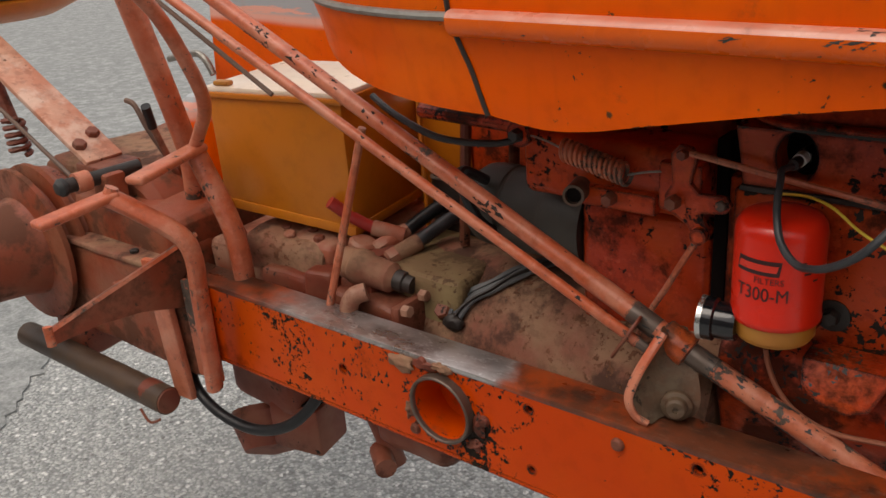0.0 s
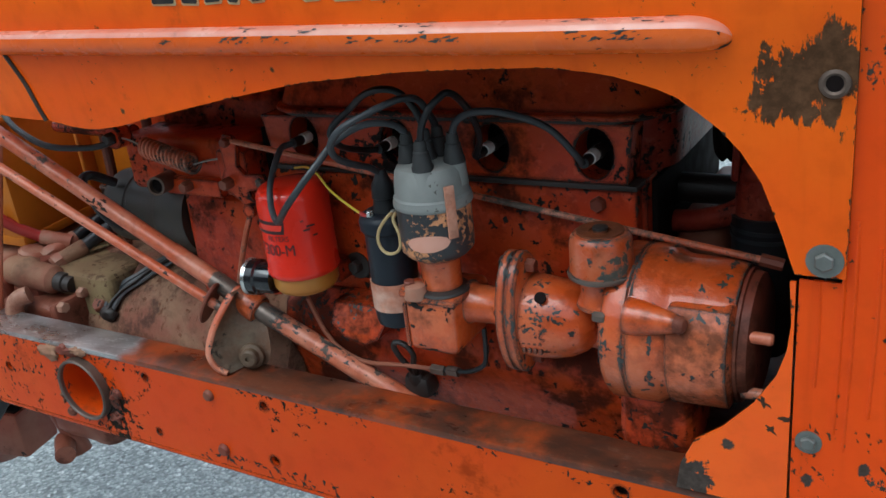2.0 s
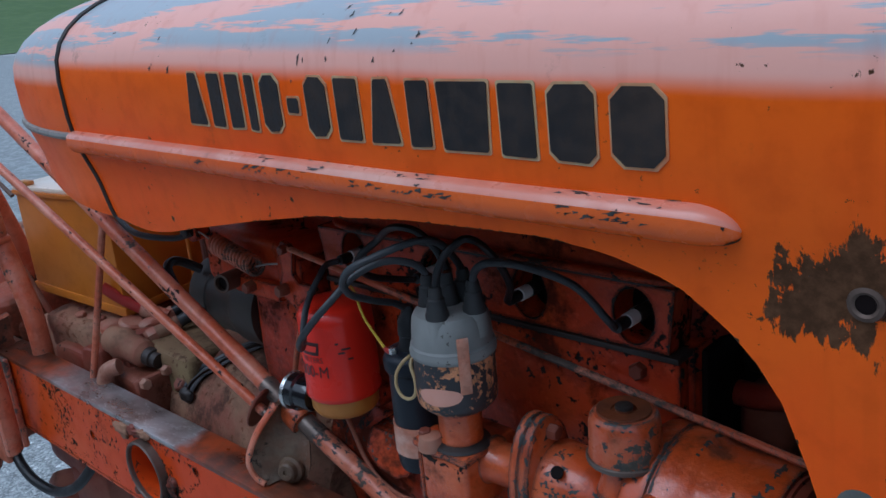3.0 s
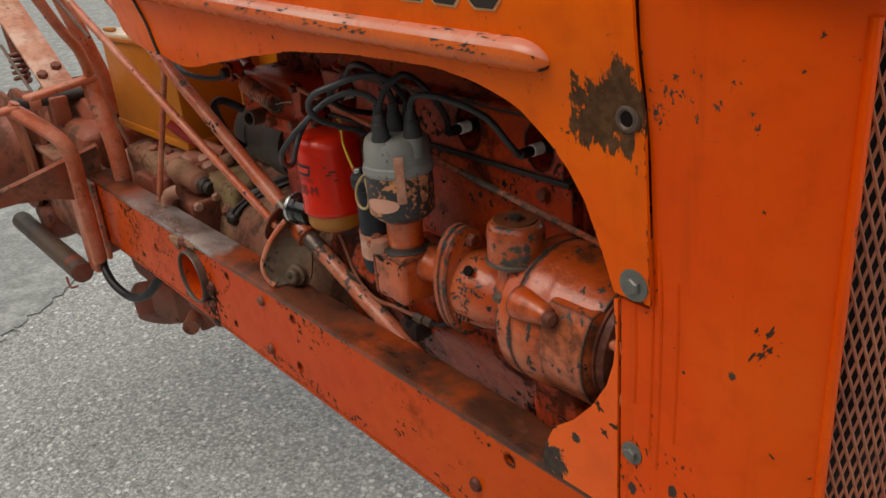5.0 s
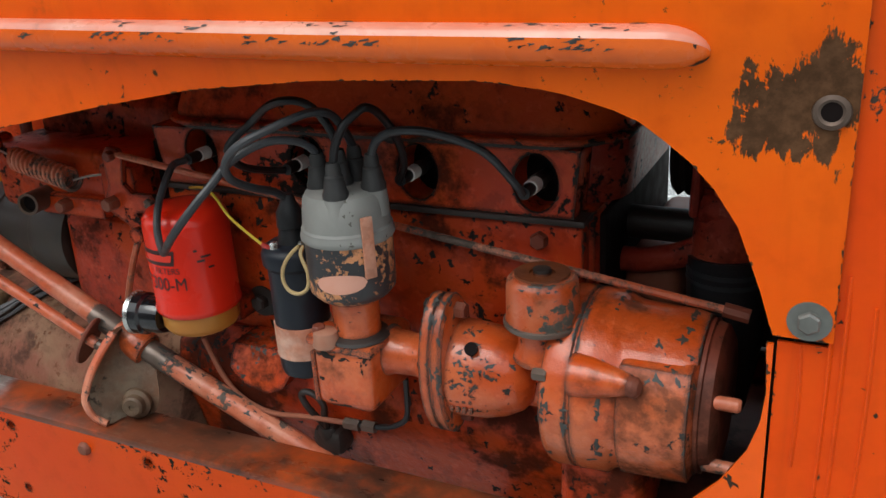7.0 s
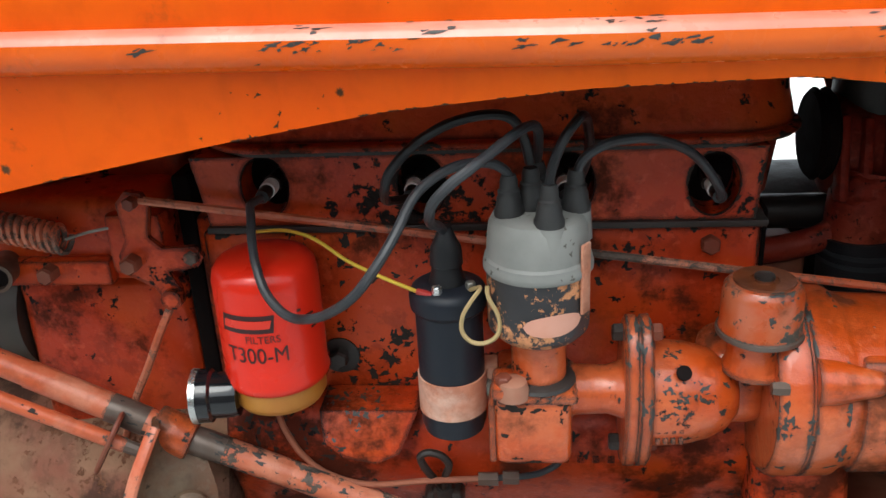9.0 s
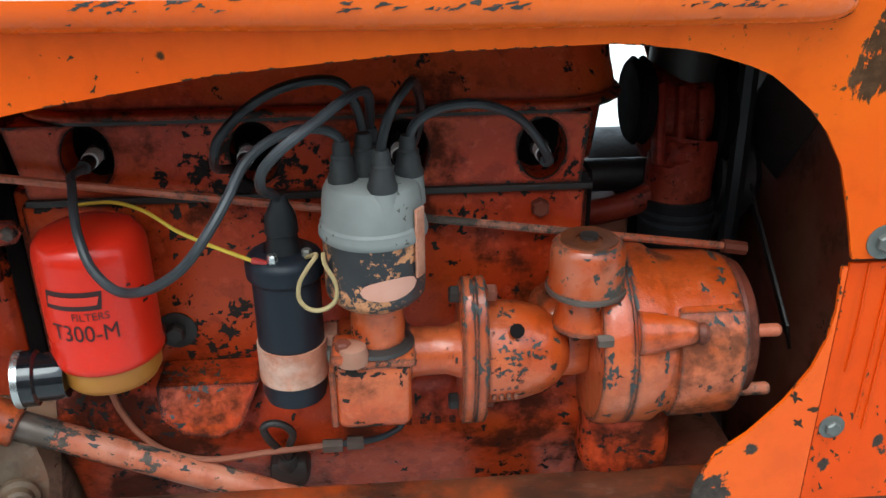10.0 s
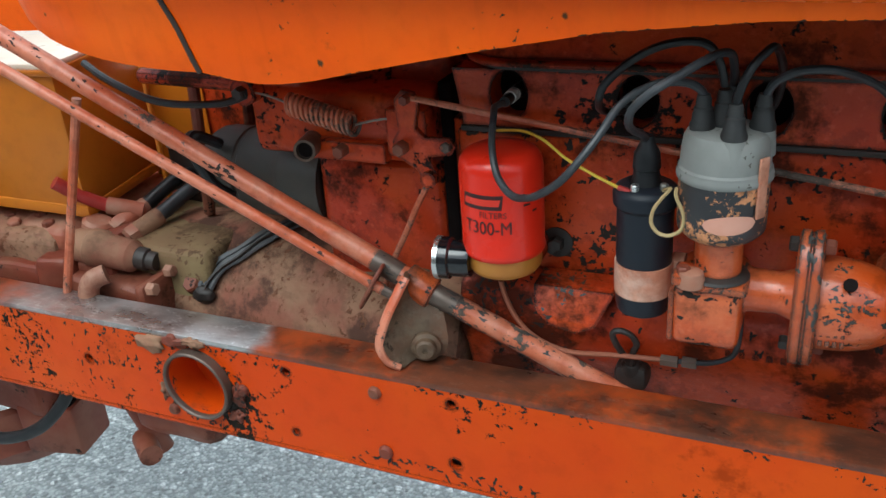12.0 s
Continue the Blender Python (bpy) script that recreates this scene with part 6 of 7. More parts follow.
part("port_boss", lathe([(0.022, 0), (0.022, 0.014), (0.017, 0.018), (0, 0.018)], (-0.585, 0.130, 0.828), (0.3, 0.1, 1), 18), dusty_paint, valve)
part("elbow", tube([(-0.545, 0.050, 0.755), (-0.542, 0.050, 0.780), (-0.535, 0.056, 0.795), (-0.522, 0.068, 0.800)], 0.0135, 16), dusty_paint, valve, "dusty pipe elbow")
for k, (p, q) in enumerate((((-0.560, 0.150, 0.832), (-0.520, 0.262, 0.868)), ((-0.532, 0.142, 0.824), (-0.488, 0.252, 0.858)))):
    hose = thing("hydraulic_hose", p, "short dark rubber hydraulic hose with a dusty tan ferrule", "hose", "hydraulic hoses")
    P, Q = Vector(p), Vector(q)
    part("ferrule", tube([P - (Q - P) * 0.12, P.lerp(Q, 0.36)], 0.0135, 14), tan_dirt if k else dusty_paint, hose, "dusty tan ferrule")
    part("nut", lathe([(0, 0), (0.0155, 0), (0.0155, 0.014), (0, 0.014)], P.lerp(Q, -0.08), Q - P, 6), dusty_paint, hose)
    part("line", tube([P.lerp(Q, 0.3), P.lerp(Q, 0.8) + Vector((0, 0, 0.006)), Q, Q + Vector((0.012, 0.07, -0.02))], 0.0105, 12), rubber if k == 0 else worn_rubber, hose)
tray = thing("open_tray", (-0.47, 0.30, 0.80), "black open sheet-metal tray with a bright rim", "tray")
bm = plate(rounded_plan(-0.560, -0.380, 0.265, 0.345, 0.012), [rounded_plan(-0.557, -0.383, 0.268, 0.342, 0.010)], lambda u, v, d: (u, v, 0.905 - d), 0.085)
part("wall", bm, grease, tray)
part("floor", box(-0.558, -0.382, 0.267, 0.343, 0.818, 0.824, 0.002), grease, tray)
part("rim", tube([(u, v, 0.906) for u, v in rounded_plan(-0.560, -0.380, 0.265, 0.345, 0.012)], 0.0022, 6, smooth_path=False), zinc, tray, "bright worn rim")
hose = thing("red_hose", (-0.57, 0.16, 0.85), "dull red rubber hose bending under the battery box", "hose")
part("line", tube([(-0.62, 0.11, 0.905), (-0.60, 0.135, 0.875), (-0.575, 0.16, 0.852), (-0.545, 0.175, 0.843)], 0.0095, 12), red_wire, hose)
part("ferrule", tube([(-0.582, 0.155, 0.856), (-0.54, 0.178, 0.842)], 0.0125, 12), dusty_paint, hose)

# ---- battery box ----
bat = thing("battery_box", (-0.72, 0.21, 0.84), "ochre-yellow sheet-metal battery box with a cream lid", "battery box")
BOXM = Matrix.Translation((-0.728, 0.212, 0)) @ Matrix.Rotation(radians(9), 4, "Z")


def turned(bm):
    for v in bm.verts:
        if v.co.z < 0.95:
            v.co.z += 0.010 - v.co.x * 0.085
    bm.transform(BOXM)
    return bm


part("case", turned(box(-0.136, 0.118, -0.10, 0.10, 0.848, 1.052, 0.004)), box_paint, bat)
part("base_lip", turned(box(-0.1380, 0.1200, -0.1020, 0.1020, 0.846, 0.862, 0.002)), box_paint, bat)
part("lid", turned(box(-0.139, 0.121, -0.103, 0.103, 1.054, 1.064, 0.004)), lid_paint, bat, "cream lid, its sky reflection put into the colour")
part("lid_lip", turned(box(-0.1405, 0.1235, -0.1055, 0.1055, 1.047, 1.0555, 0.002)), box_paint, bat)
part("lid_catch", turned(box(-0.120, -0.090, -0.10, -0.085, 1.064, 1.072, 0.003)), filter_gold, bat)
canister = thing("orange_canister", (-1.05, 0.22, 0.785), "round-topped orange can behind the battery box", "can")
part("body", lathe([(0, 0), (0.030, 0), (0.034, 0.006), (0.035, 0.02), (0.035, 0.190), (0.032, 0.208), (0.022, 0.220), (0, 0.224)], (-1.05, 0.22, 0.785), "z", 28), hood_paint, canister)
bracket = thing("box_bracket", (-0.56, 0.3, 0.82), "ochre sheet-metal bracket beside the battery box", "bracket")
part("sheet", plate([(-0.64, 0.82), (-0.52, 0.82), (-0.52, 0.98), (-0.55, 1.01), (-0.64, 1.01)], [], lambda u, v, d: (u, 0.325 + d, v), 0.003), box_paint, bracket)
part("rod", tube([(-0.545, 0.24, 0.83), (-0.545, 0.24, 1.05)], 0.004, 8), box_paint, bracket)
strut = thing("battery_cable", (-0.3, 0.06, 1.05), "thin black cable draped below the fuel tank", "cable")
part("lead", tube([(-0.50, 0.10, 1.075), (-0.44, 0.075, 1.062), (-0.36, 0.06, 1.046), (-0.29, 0.075, 1.043), (-0.262, 0.09, 1.05)], 0.0045, 8), rubber, strut)
stay = thing("tank_stay", (-0.40, 0.2, 0.9), "dark red tubular stays holding up the fuel tank", "stay")
part("leg", tube([(-0.46, 0.22, 0.83), (-0.42, 0.20, 1.11)], 0.008, 10), rusty, stay)
part("leg", tube([(-0.40, 0.26, 0.83), (-0.37, 0.24, 1.11)], 0.008, 10), rusty, stay)
part("cross", tube([(-0.47, 0.16, 1.045), (-0.27, 0.13, 1.05)], 0.010, 10), engine_paint, stay)
part("firewall", box(-0.60, -0.28, 0.33, 0.345, 0.80, 1.10, 0.004), engine_paint, stay)

# ---- steering shaft and rods ----
shaft = thing("steering_shaft", (-0.1, 0.08, 0.86), "salmon-orange steering shaft tube with bare worn collar", "steering shaft")
A0, A1, A2 = Vector((-1.20, 0.054, 1.431)), Vector((-0.06, 0.0692, 0.851)), Vector((0.215, 0.0765, 0.726))


def on(x):
    return A0.lerp(A1, (x - A0.x) / (A1.x - A0.x)) if x < A1.x else A1.lerp(A2, (x - A1.x) / (A2.x - A1.x))


long_tube = part("tube", tube([on(-1.20), on(-0.128)], 0.0112, 16, smooth_path=False), linkage_paint, shaft)
flakes(long_tube, 210, 0.0034, 26, chip_black, edges=False, slant=(0.9, 0, -0.45), stretch=(1.0, 3.0), shelter=0.18)
part("collar", tube([on(-0.110), on(-0.080)], 0.0128, 16, smooth_path=False), worn_steel, shaft, "bare greasy collar")
part("bare_band", tube([on(-0.042), on(-0.016)], 0.0126, 16, smooth_path=False), worn_steel, shaft, "paint worn to bare metal")
low_tube = part("lower_tube", tube([on(-0.105), on(-0.06), on(0.215)], 0.0123, 16, smooth_path=False), linkage_paint, shaft)
flakes(low_tube, 130, 0.0036, 25, chip_grey, edges=False, slant=(0.9, 0, -0.4), stretch=(1.2, 3.5), shelter=0.05, clump=24)
part("sleeve", tube([on(-0.175), on(-0.110)], 0.0122, 16, smooth_path=False), linkage_paint, shaft)
strap = thing("shaft_clamp", (-0.06, 0.05, 0.78), "rounded orange clamp bracket bolted to the frame rail", "bracket")
c = on(-0.058)
part("clamp_ring", lathe([(0.0130, -0.018), (0.0175, -0.017), (0.0185, -0.015), (0.0185, 0.015), (0.0175, 0.017), (0.0130, 0.018)], c, (A1 - A0), 28), casting_paint, strap, "orange strap round the shaft")
OUTER = spline([(-0.058, 0.046, 0.872), (-0.064, 0.030, 0.855), (-0.071, 0.018, 0.836), (-0.077, 0.010, 0.814), (-0.077, 0.008, 0.799), (-0.070, 0.010, 0.785), (-0.058, 0.014, 0.778)], 5)
INNER = spline([(-0.050, 0.080, 0.866), (-0.040, 0.074, 0.848), (-0.033, 0.066, 0.832), (-0.025, 0.058, 0.814), (-0.021, 0.052, 0.797), (-0.024, 0.048, 0.784), (-0.030, 0.046, 0.778)], 5)
bm = bmesh.new()
rows = []
for p, q in zip(OUTER, INNER):
    side = (q - p).normalized()
    back = side.cross(Vector((0, 0, 1))).normalized()
    if back.x > 0:
        back = -back
    face = [p.lerp(q, k / 8) + back * 0.010 * math.sin(math.pi * k / 8) for k in range(9)]
    rows.append([bm.verts.new(v) for v in face] + [bm.verts.new(v + back * 0.007) for v in reversed(face)])
for a, b in zip(rows, rows[1:]):
    for k in range(len(a)):
        bm.faces.new((a[k], a[(k + 1) % len(a)], b[(k + 1) % len(a)], b[k]))
bm.faces.new(rows[0][::-1])
bm.faces.new(rows[-1])
part("cup", bm, clamp_dirt, strap, "cupped plate caked in tan dirt", flat_angle=50)
cup_edge = part("cup_edge", tube([p + Vector((-0.004, -0.001, 0)) for p in OUTER], 0.0062, 10, smooth_path=False, squash=0.62), linkage_paint, strap, "orange rounded edge")
flakes(cup_edge, 30, 0.0028, 33, chip_grey, edges=False)
part("boss", lathe([(0.017, 0.0), (0.0165, 0.004), (0.0125, 0.006), (0.0115, 0.013), (0.009, 0.015), (0.0035, 0.0145), (0.003, 0.012), (0, 0.012)], (-0.042, 0.040, 0.793), (0.35, -1, 0.15), 20), clamp_dirt, strap, "dirt-caked round boss")
rod = thing("clutch_rod", (-0.1, 0.04, 0.86), "thin salmon-orange control rod with a disc end", "control rod")
R0, R1 = Vector((-1.20, -0.094, 1.498)), Vector((-0.092, 0.047, 0.852))
rod_bar = part("rod", tube([R0, R1], 0.0066, 12, smooth_path=False), linkage_paint, rod)
flakes(rod_bar, 70, 0.0026, 49, chip_black, edges=False, slant=(0.9, 0, -0.45), stretch=(1.0, 3.0), shelter=0.15)
part("tip", tube([R0.lerp(R1, 0.985), R1 + (R1 - R0) * 0.022], 0.0058, 10, smooth_path=False), worn_steel, rod)
part("disc", lathe([(0, 0), (0.021, 0), (0.022, 0.002), (0.021, 0.004), (0, 0.004)], R0.lerp(R1, 0.985) + Vector((0, 0.004, -0.008)), (R1 - R0), 20, stretch=(1.5, 0.8)), rusty, rod)
thin = thing("brake_rod", (-0.5, -0.02, 1.1), "thin brown steel rod beside the steering shaft", "control rod")
part("rod", tube([(-1.15, -0.10, 1.492), (-0.56, -0.016, 1.098)], 0.0032, 8, smooth_path=False), steel_brown, thin)
upright = thing("upright_rod", (-0.58, 0.043, 0.75), "salmon-orange upright rod behind the rail", "control rod")
part("rod", tube([(-0.588, 0.040, 0.735), (-0.559, 0.058, 0.85), (-0.512, 0.086, 1.035)], 0.0058, 10), linkage_paint, upright)
second = thing("lever_rod", (-0.77, 0.10, 0.745), "thin brown bent rod running down behind the rail", "control rod")
part("rod", tube([(-0.868, 0.060, 0.968), (-0.84, 0.078, 0.895), (-0.800, 0.096, 0.797), (-0.765, 0.10, 0.742)], 0.0052, 10), dusty_paint, second)

# ---- pedals and foot plate ----


def pedal(label, pad, arm, group="pedals"):
    ob = thing("pedal", arm[-1], label, "pedal", group)
    L, R = Vector(pad[0]), Vector(pad[1])
    d = (R - L)
    bm = box(0, d.length, -0.017, 0.017, -0.006, 0.006, 0.005, seg=3)
    q = d.to_track_quat("X", "Z").to_matrix().to_4x4()
    bm.transform(Matrix.Translation(L) @ q)
    part("foot_pad", bm, linkage_paint, ob, "flat pad worn to bare metal")
    part("arm", tube(arm, 0.0185, 14, squash=0.72), linkage_paint, ob)
    part("pad_nub", tube([arm[0], Vector(arm[0]) + Vector((0.004, 0.006, 0.014))], 0.010, 10), linkage_paint, ob)
    return ob


pedal("salmon-orange pedal on a curved arm beside the frame rail", ((-0.842, -0.220, 0.940), (-0.834, -0.100, 0.951)),
      [(-0.836, -0.110, 0.948), (-0.805, -0.085, 0.922), (-0.768, -0.055, 0.885), (-0.757, -0.045, 0.85), (-0.765, -0.042, 0.78), (-0.775, -0.038, 0.70), (-0.785, -0.035, 0.612)])
pedal("salmon-orange pedal on a curved arm inside the frame rail", ((-0.800, -0.089, 0.970), (-0.836, 0.056, 0.979)),
      [(-0.836, 0.045, 0.972), (-0.822, 0.046, 0.945), (-0.800, 0.046, 0.905), (-0.780, 0.047, 0.86), (-0.771, 0.047, 0.81), (-0.770, 0.047, 0.745)])
foot = thing("foot_rest", (-0.9, -0.05, 0.78), "salmon-orange step bracket with a turned-up outer lip", "foot rest")
F1, F2, FD = Vector((-0.885, -0.222, 0.772)), Vector((-0.860, 0.034, 0.838)), Vector((0.0, 0.0, -0.105))
FN = (F2 - F1).cross(FD).normalized()
bm = plate([(0, 0), (1, 0), (1, 1.0), (0.82, 0.98), (0.55, 0.62), (0.3, 0.40), (0.0, 0.24)], [], lambda u, v, d: F1 + (F2 - F1) * u + FD * v + FN * d, 0.006)
part("gusset", bm, axle_paint, foot, "grimy triangular gusset")
FB = Vector((-0.030, 0.013, -0.014))
FT = (F2 - F1).cross(FB).normalized()
bm = plate([(0, 0), (1.0, 0), (1, 1), (0, 1)], [], lambda u, v, d: F1 + (F2 - F1) * u + FB * v - FT * d, 0.006)
part("plate", bm, linkage_paint, foot)
part("lip", tube([F1 - FD * 0.06, F1 + FD * 0.24], 0.007, 10, squash=0.6), linkage_paint, foot)
part("hanger", box(-0.935, -0.885, -0.026, -0.012, 0.545, 0.80, 0.005, turn=(0, -4, 0)), linkage_paint, foot, "flat hanger bar")
part("hanger", box(-0.86, -0.80, -0.014, -0.002, 0.60, 0.775, 0.005), linkage_paint, foot)
bar = thing("drawbar_pipe", (-0.93, -0.04, 0.54), "rusty round iron bar hanging below the rail", "iron bar")
part("bar", tube([(-0.918, -0.045, 0.545), (-1.385, -0.05, 0.548)], 0.0245, 20, smooth_path=False), dark_iron, bar)
part("wire", tube([(-0.97, -0.07, 0.525), (-0.945, -0.072, 0.508), (-0.93, -0.06, 0.512)], 0.0025, 6), rusty, bar)
part("bar_end", lathe([(0, 0), (0.0215, 0), (0.0235, 0.004), (0.025, 0.05), (0.0248, 0.06)], (-0.9155, -0.045, 0.545), (-1, 0, 0.01), 20), rusty, bar, "rust-red bar end")
part("yoke", box(-1.30, -1.20, -0.03, 0.10, 0.53, 0.62, 0.02, seg=3, lumps=0.006), rusty, bar)

# ---- rear housing, axle, seat ----
rear = thing("rear_axle_housing", (-1.2, 0.2, 0.6), "dusty orange cast rear axle housing with ribs", "axle housing")
part("case", box(-1.45, -0.925, 0.03, 0.43, 0.585, 0.850, 0.03, seg=4, lumps=0.004), axle_paint, rear)
part("top_cover", box(-1.40, -1.11, 0.075, 0.40, 0.84, 0.885, 0.02, seg=3, lumps=0.008), tan_dirt, rear, "tan dust-covered top")
part("axle_tube", lathe([(0.135, 0.0), (0.14, 0.02), (0.125, 0.04), (0.100, 0.07), (0.088, 0.12), (0.078, 0.20), (0.076, 0.45), (0.09, 0.47), (0.09, 0.50), (0, 0.50)], (-1.33, 0.05, 0.745), (0, -1, 0), 40), axle_paint, rear)
for off in (0.03, 0.065):
    part("rib", lathe([(0.13, off), (0.15, off + 0.004), (0.15, off + 0.014), (0.13, off + 0.018)], (-1.33, 0.05, 0.745), (0, -1, 0), 40), axle_paint, rear)
for a in range(8):
    bolt("flange_bolt", (-1.33 + 0.128 * math.cos(a * 0.785), 0.018, 0.745 + 0.128 * math.sin(a * 0.785)), (0, -1, 0), 0.011, rear, rusty)
part("web", box(-1.0, -0.92, 0.06, 0.12, 0.62, 0.80, 0.02, seg=3), axle_paint, rear)
part("side_casting", box(-1.31, -0.872, -0.006, 0.058, 0.578, 0.768, 0.018, seg=3, lumps=0.006), axle_paint, rear, "greasy brown casting over the rail's end")
part("side_ledge", box(-1.24, -0.868, -0.012, 0.050, 0.768, 0.778, 0.003, lumps=0.002), tan_dirt, rear, "dusty tan ledge")
bolt("ledge_bolt", (-1.02, 0.012, 0.779), (0, 0, 1), 0.008, rear, grease, height=0.006)
bolt("casting_bolt", (-1.06, -0.006, 0.715), (0, -1, 0), 0.010, rear, dusty_paint, height=0.012)
part("brake_drum", lathe([(0, 0), (0.085, 0.0), (0.09, 0.01), (0.09, 0.06), (0.07, 0.075), (0, 0.075)], (-1.10, 0.150, 0.80), (0, -1, 0), 32), axle_paint, rear)
seat = thing("driver_chair", (-1.2, 0.08, 0.91), "black vinyl tractor seat with an orange pan on a spring bar", "tractor seat")
S0, S1 = Vector((-1.15, 0.068, 0.912)), Vector((-1.60, 0.068, 1.158))
d = S1 - S0
bm = box(0, d.length, -0.036, 0.036, -0.006, 0.006, 0.003)
bm.transform(Matrix.Translation(S0) @ Matrix.Rotation(math.pi, 4, "Z") @ Matrix.Rotation(-math.atan2(d.z, -d.x), 4, "Y"))
part("spring_bar", bm, tan_band, seat, "flat salmon-painted bar")
bolt("bolt", (-1.205, 0.085, 0.948), (0.48, 0, 0.88), 0.0125, seat, rusty)
bolt("bolt", (-1.185, 0.045, 0.938), (0.48, 0, 0.88), 0.0125, seat, rusty)
part("pan", lathe([(0, -0.035), (0.15, -0.030), (0.205, -0.008), (0.220, 0.012), (0.214, 0.018), (0, 0.01)], (-1.715, 0.172, 1.155), "z", 48), box_paint, seat, "orange seat pan edge")
part("cushion", lathe([(0.2, 0.01), (0.222, 0.022), (0.226, 0.042), (0.215, 0.06), (0.16, 0.07), (0, 0.066)], (-1.715, 0.172, 1.155), "z", 48), seat_vinyl, seat)
part("bar_foot", box(-1.19, -1.10, 0.03, 0.11, 0.888, 0.912, 0.006), rusty, seat)
pivot = thing("pedal_shaft", (-1.10, 0.03, 0.9), "greasy dark cross shaft with a ball end under the seat bar", "shaft")
part("shaft", tube([(-1.106, -0.045, 0.900), (-1.098, 0.10, 0.898)], 0.013, 14), grease, pivot)
part("collar", tube([(-1.105, -0.020, 0.900), (-1.104, 0.005, 0.900)], 0.018, 16), linkage_paint, pivot)
part("end_ball", lathe([(0, 0), (0.010, 0.002), (0.016, 0.009), (0.016, 0.016), (0.010, 0.023), (0, 0.025)], (-1.106, -0.030, 0.900), (0, -1, 0), 16), boot_rubber, pivot)
part("bracket", box(-1.125, -1.075, 0.02, 0.06, 0.84, 0.905, 0.006), axle_paint, pivot)
stay_rod = thing("seat_stay", (-1.19, 0.02, 0.885), "thin dark steel stay rod beside the seat bar", "control rod")
part("rod", tube([(-1.40, 0.020, 0.992), (-1.165, 0.020, 0.875)], 0.0042, 8), steel_brown, stay_rod)
damp = thing("seat_spring", (-1.46, 0.06, 0.9), "rusty coil spring and link under the seat bar", "spring")
pts = [(-1.455 + 0.018 * math.cos(k * math.pi / 6), 0.062 + 0.018 * math.sin(k * math.pi / 6), 0.885 + 0.075 * k / 60) for k in range(61)]
part("coil", tube(pts, 0.0055, 6, smooth_path=False), rusty, damp)
part("link", tube([(-1.455, 0.062, 0.95), (-1.51, 0.064, 1.09)], 0.012, 10), rusty, damp)
post = thing("steering_post", (-1.02, 0.13, 0.85), "salmon-orange steering post leaning over the transmission", "steering post")
part("post", tube([(-1.00, 0.135, 0.80), (-0.962, 0.118, 0.92), (-0.942, 0.090, 1.02), (-0.927, 0.047, 1.17), (-0.91, 0.0, 1.34)], 0.0185, 16), linkage_paint, post)
part("post_foot", box(-1.05, -0.97, 0.10, 0.17, 0.80, 0.835, 0.012), rusty, post)
brace = thing("fender_brace", (-0.85, 0.08, 0.98), "bent salmon-orange tube brace", "brace")
part("tube", tube([(-0.650, -0.34, 1.278), (-0.660, -0.20, 1.264), (-0.672, -0.125, 1.246), (-0.683, -0.088, 1.218), (-0.690, -0.058, 1.175), (-0.703, -0.021, 1.101), (-0.745, 0.012, 1.055), (-0.800, 0.036, 1.012), (-0.842, 0.050, 0.978)], 0.0100, 12), linkage_paint, brace)
lever = thing("gear_lever", (-1.08, 0.2, 0.88), "thin bent steel gear lever", "lever")
part("rod", tube([(-1.06, 0.15, 0.88), (-1.09, 0.13, 0.955), (-1.11, 0.125, 1.0), (-1.135, 0.125, 1.008)], 0.005, 8), steel_brown, lever)
hand = thing("hand_lever", (-1.05, 0.2, 0.88), "hand lever with a black rubber grip", "lever")
part("rod", tube([(-1.06, 0.150, 0.87), (-1.035, 0.104, 0.979)], 0.006, 10), dusty_paint, hand)
part("grip", tube([(-1.036, 0.105, 0.975), (-1.02, 0.09, 1.016)], 0.0085, 12), rubber, hand, "black rubber grip")
fender = thing("fender", (-1.2, 0.55, 0.9), "orange sheet-metal rear fender on the far side", "fender")
part("sheet", plate([(-1.42, 0.80), (-0.70, 0.80), (-0.66, 1.0), (-0.72, 1.22), (-0.9, 1.34), (-1.15, 1.36), (-1.36, 1.27)], [], lambda u, v, d: (u, 0.52 + d, v), 0.003), hood_paint, fender)
part("grab_handle", tube([(-1.497, 0.47, 0.995), (-1.417, 0.47, 1.01), (-1.381, 0.47, 1.012), (-1.357, 0.47, 0.996), (-1.341, 0.47, 0.969)], 0.008, 10), zinc, fender, "bent grey grab handle")
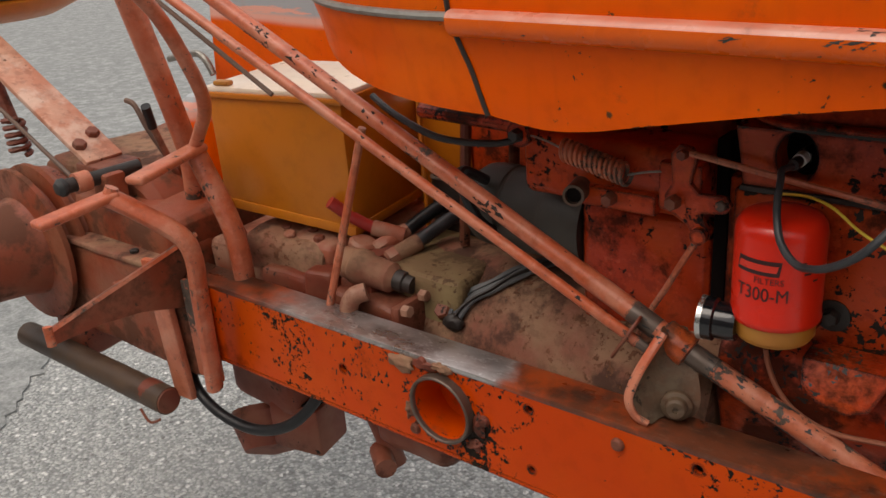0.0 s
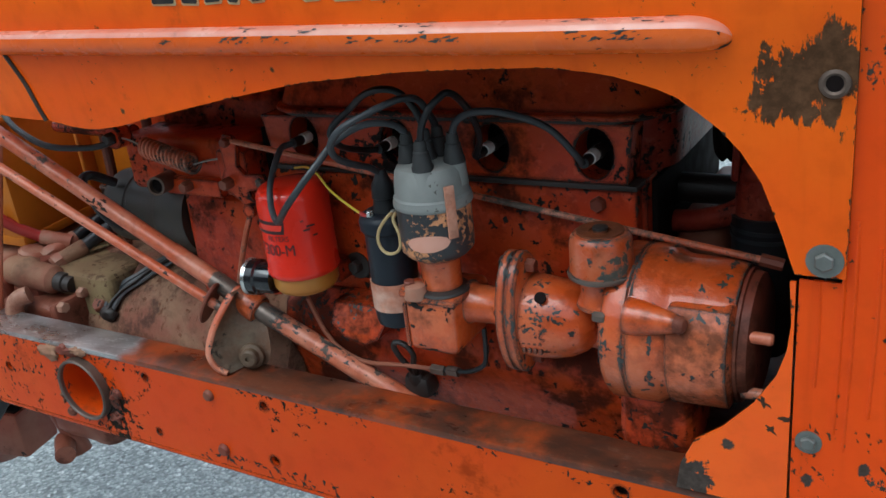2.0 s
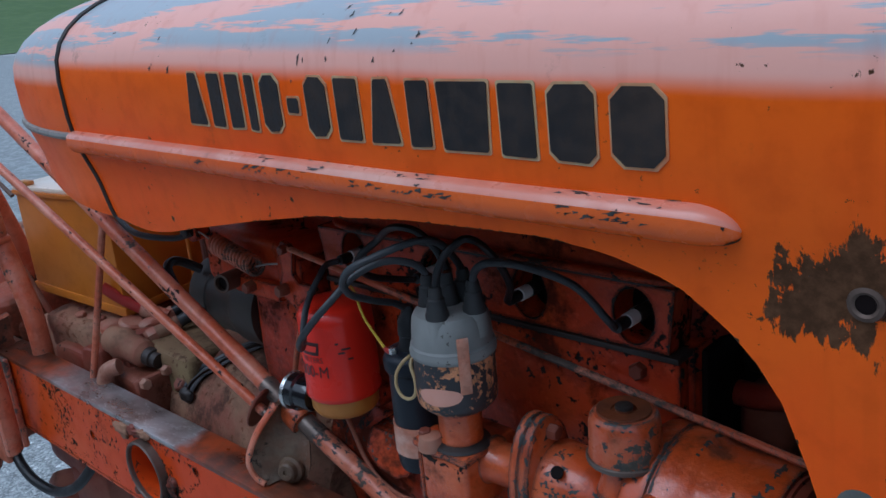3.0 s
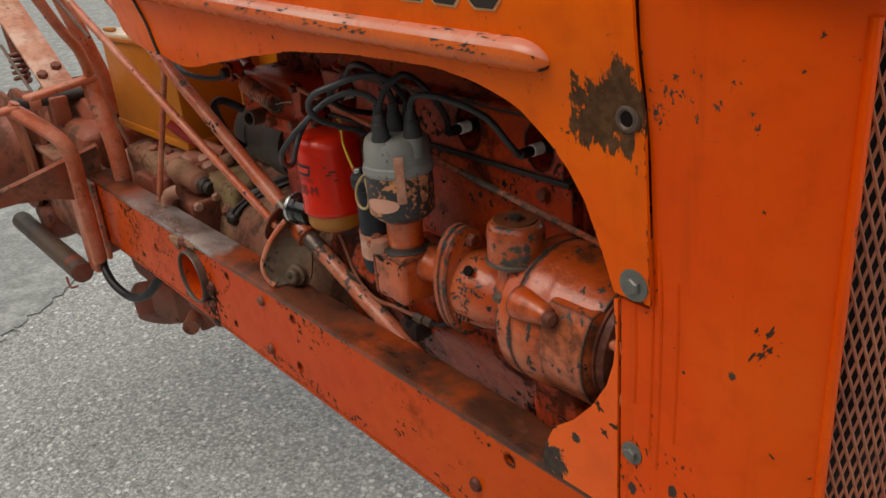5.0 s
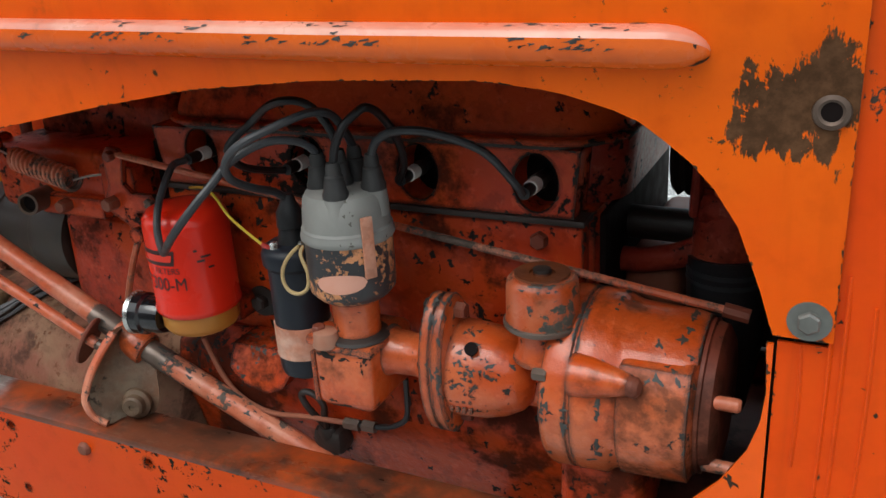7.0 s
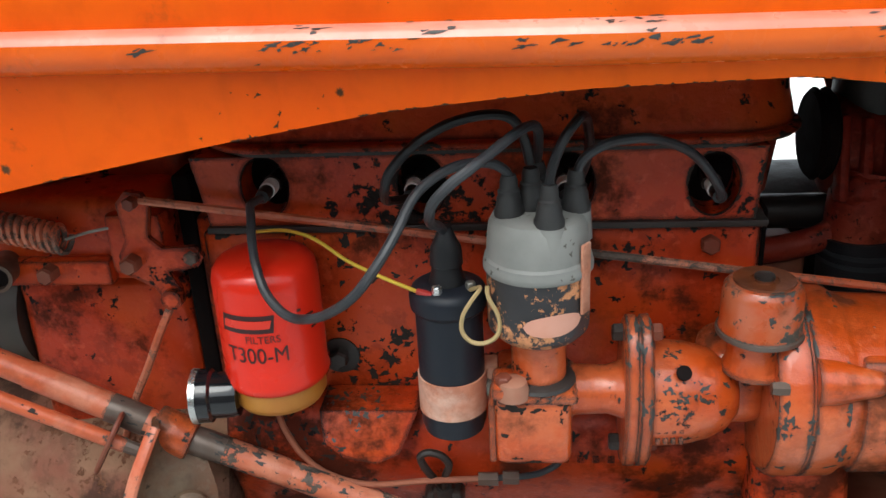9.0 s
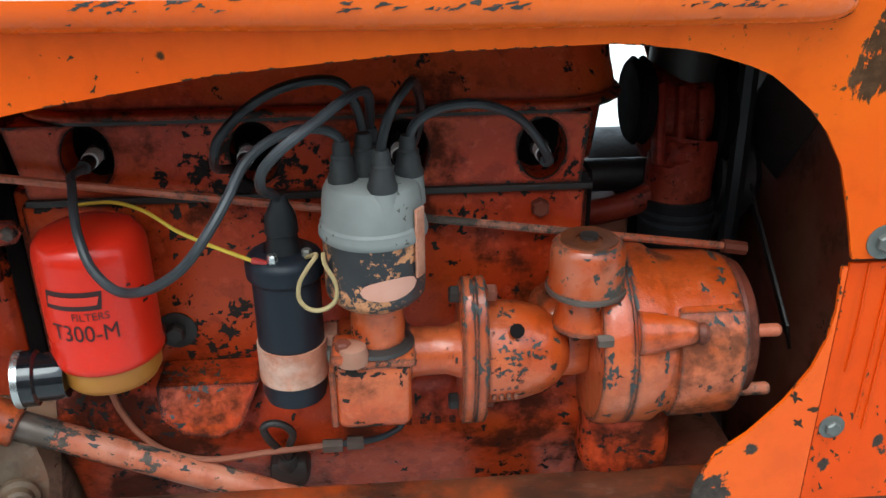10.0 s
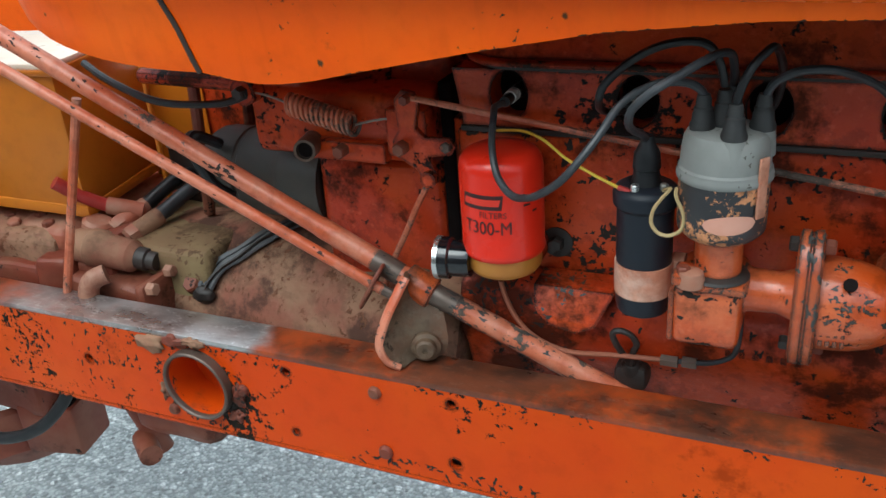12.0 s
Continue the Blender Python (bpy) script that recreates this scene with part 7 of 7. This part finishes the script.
part("mount", box(-1.2, -1.1, 0.42, 0.525, 0.80, 0.84, 0.006), rusty, fender)

# ---- things below the rail ----
pto = thing("belt_pulley_guard", (-0.74, 0.12, 0.45), "rusty cast pulley and box below the rail", "pulley")
part("hanger", box(-0.86, -0.70, 0.045, 0.20, 0.53, 0.665, 0.02, seg=3, lumps=0.005), rusty, pto)
part("dish", lathe([(0, 0), (0.07, 0.0), (0.074, 0.012), (0.05, 0.07), (0, 0.08)], (-0.835, 0.10, 0.475), (0.5, -0.5, -0.75), 32), rusty, pto)
part("box", box(-0.770, -0.672, 0.05, 0.13, 0.462, 0.550, 0.006, turn=(0, 0, 12)), rusty, pto)
# the box is solid; this black slab paints the dark of its mouth
part("box_mouth", box(-0.764, -0.678, 0.057, 0.123, 0.548, 0.554, 0.002, turn=(0, 0, 12)), dark_void, pto)
cable = thing("rubber_hose", (-0.75, 0.02, 0.53), "thick black rubber hose slung under the rail", "hose")
part("hose", tube([(-0.95, 0.04, 0.60), (-0.90, 0.0, 0.565), (-0.83, -0.01, 0.535), (-0.75, 0.0, 0.523), (-0.67, 0.01, 0.555), (-0.62, 0.03, 0.61), (-0.61, 0.04, 0.66)], 0.0092, 12), rubber, cable)
lug = thing("rail_lug", (-0.48, 0.06, 0.55), "greasy rusty clevis lug under the rail", "bracket")
part("ear", box(-0.50, -0.36, 0.03, 0.09, 0.575, 0.642, 0.014, seg=2, lumps=0.006), rusty, lug)
part("clevis", tube([(-0.53, 0.05, 0.64), (-0.505, 0.055, 0.57), (-0.49, 0.058, 0.525)], 0.016, 12), rusty, lug)
part("pin", lathe([(0, 0), (0.016, 0), (0.016, 0.05), (0, 0.05)], (-0.51, 0.045, 0.55), (0.4, -0.3, 0.0), 12), rusty, lug)
part("oil_pan", box(-0.02, 0.44, 0.15, 0.40, 0.52, 0.60, 0.02, seg=3), rusty, engine)
under = far_rail
part("crossmember", box(0.46, 0.56, 0.0, 0.46, 0.645, 0.70, 0.006), rusty, under)
part("crossmember", box(-0.10, -0.03, 0.01, 0.45, 0.645, 0.70, 0.006), rusty, under)
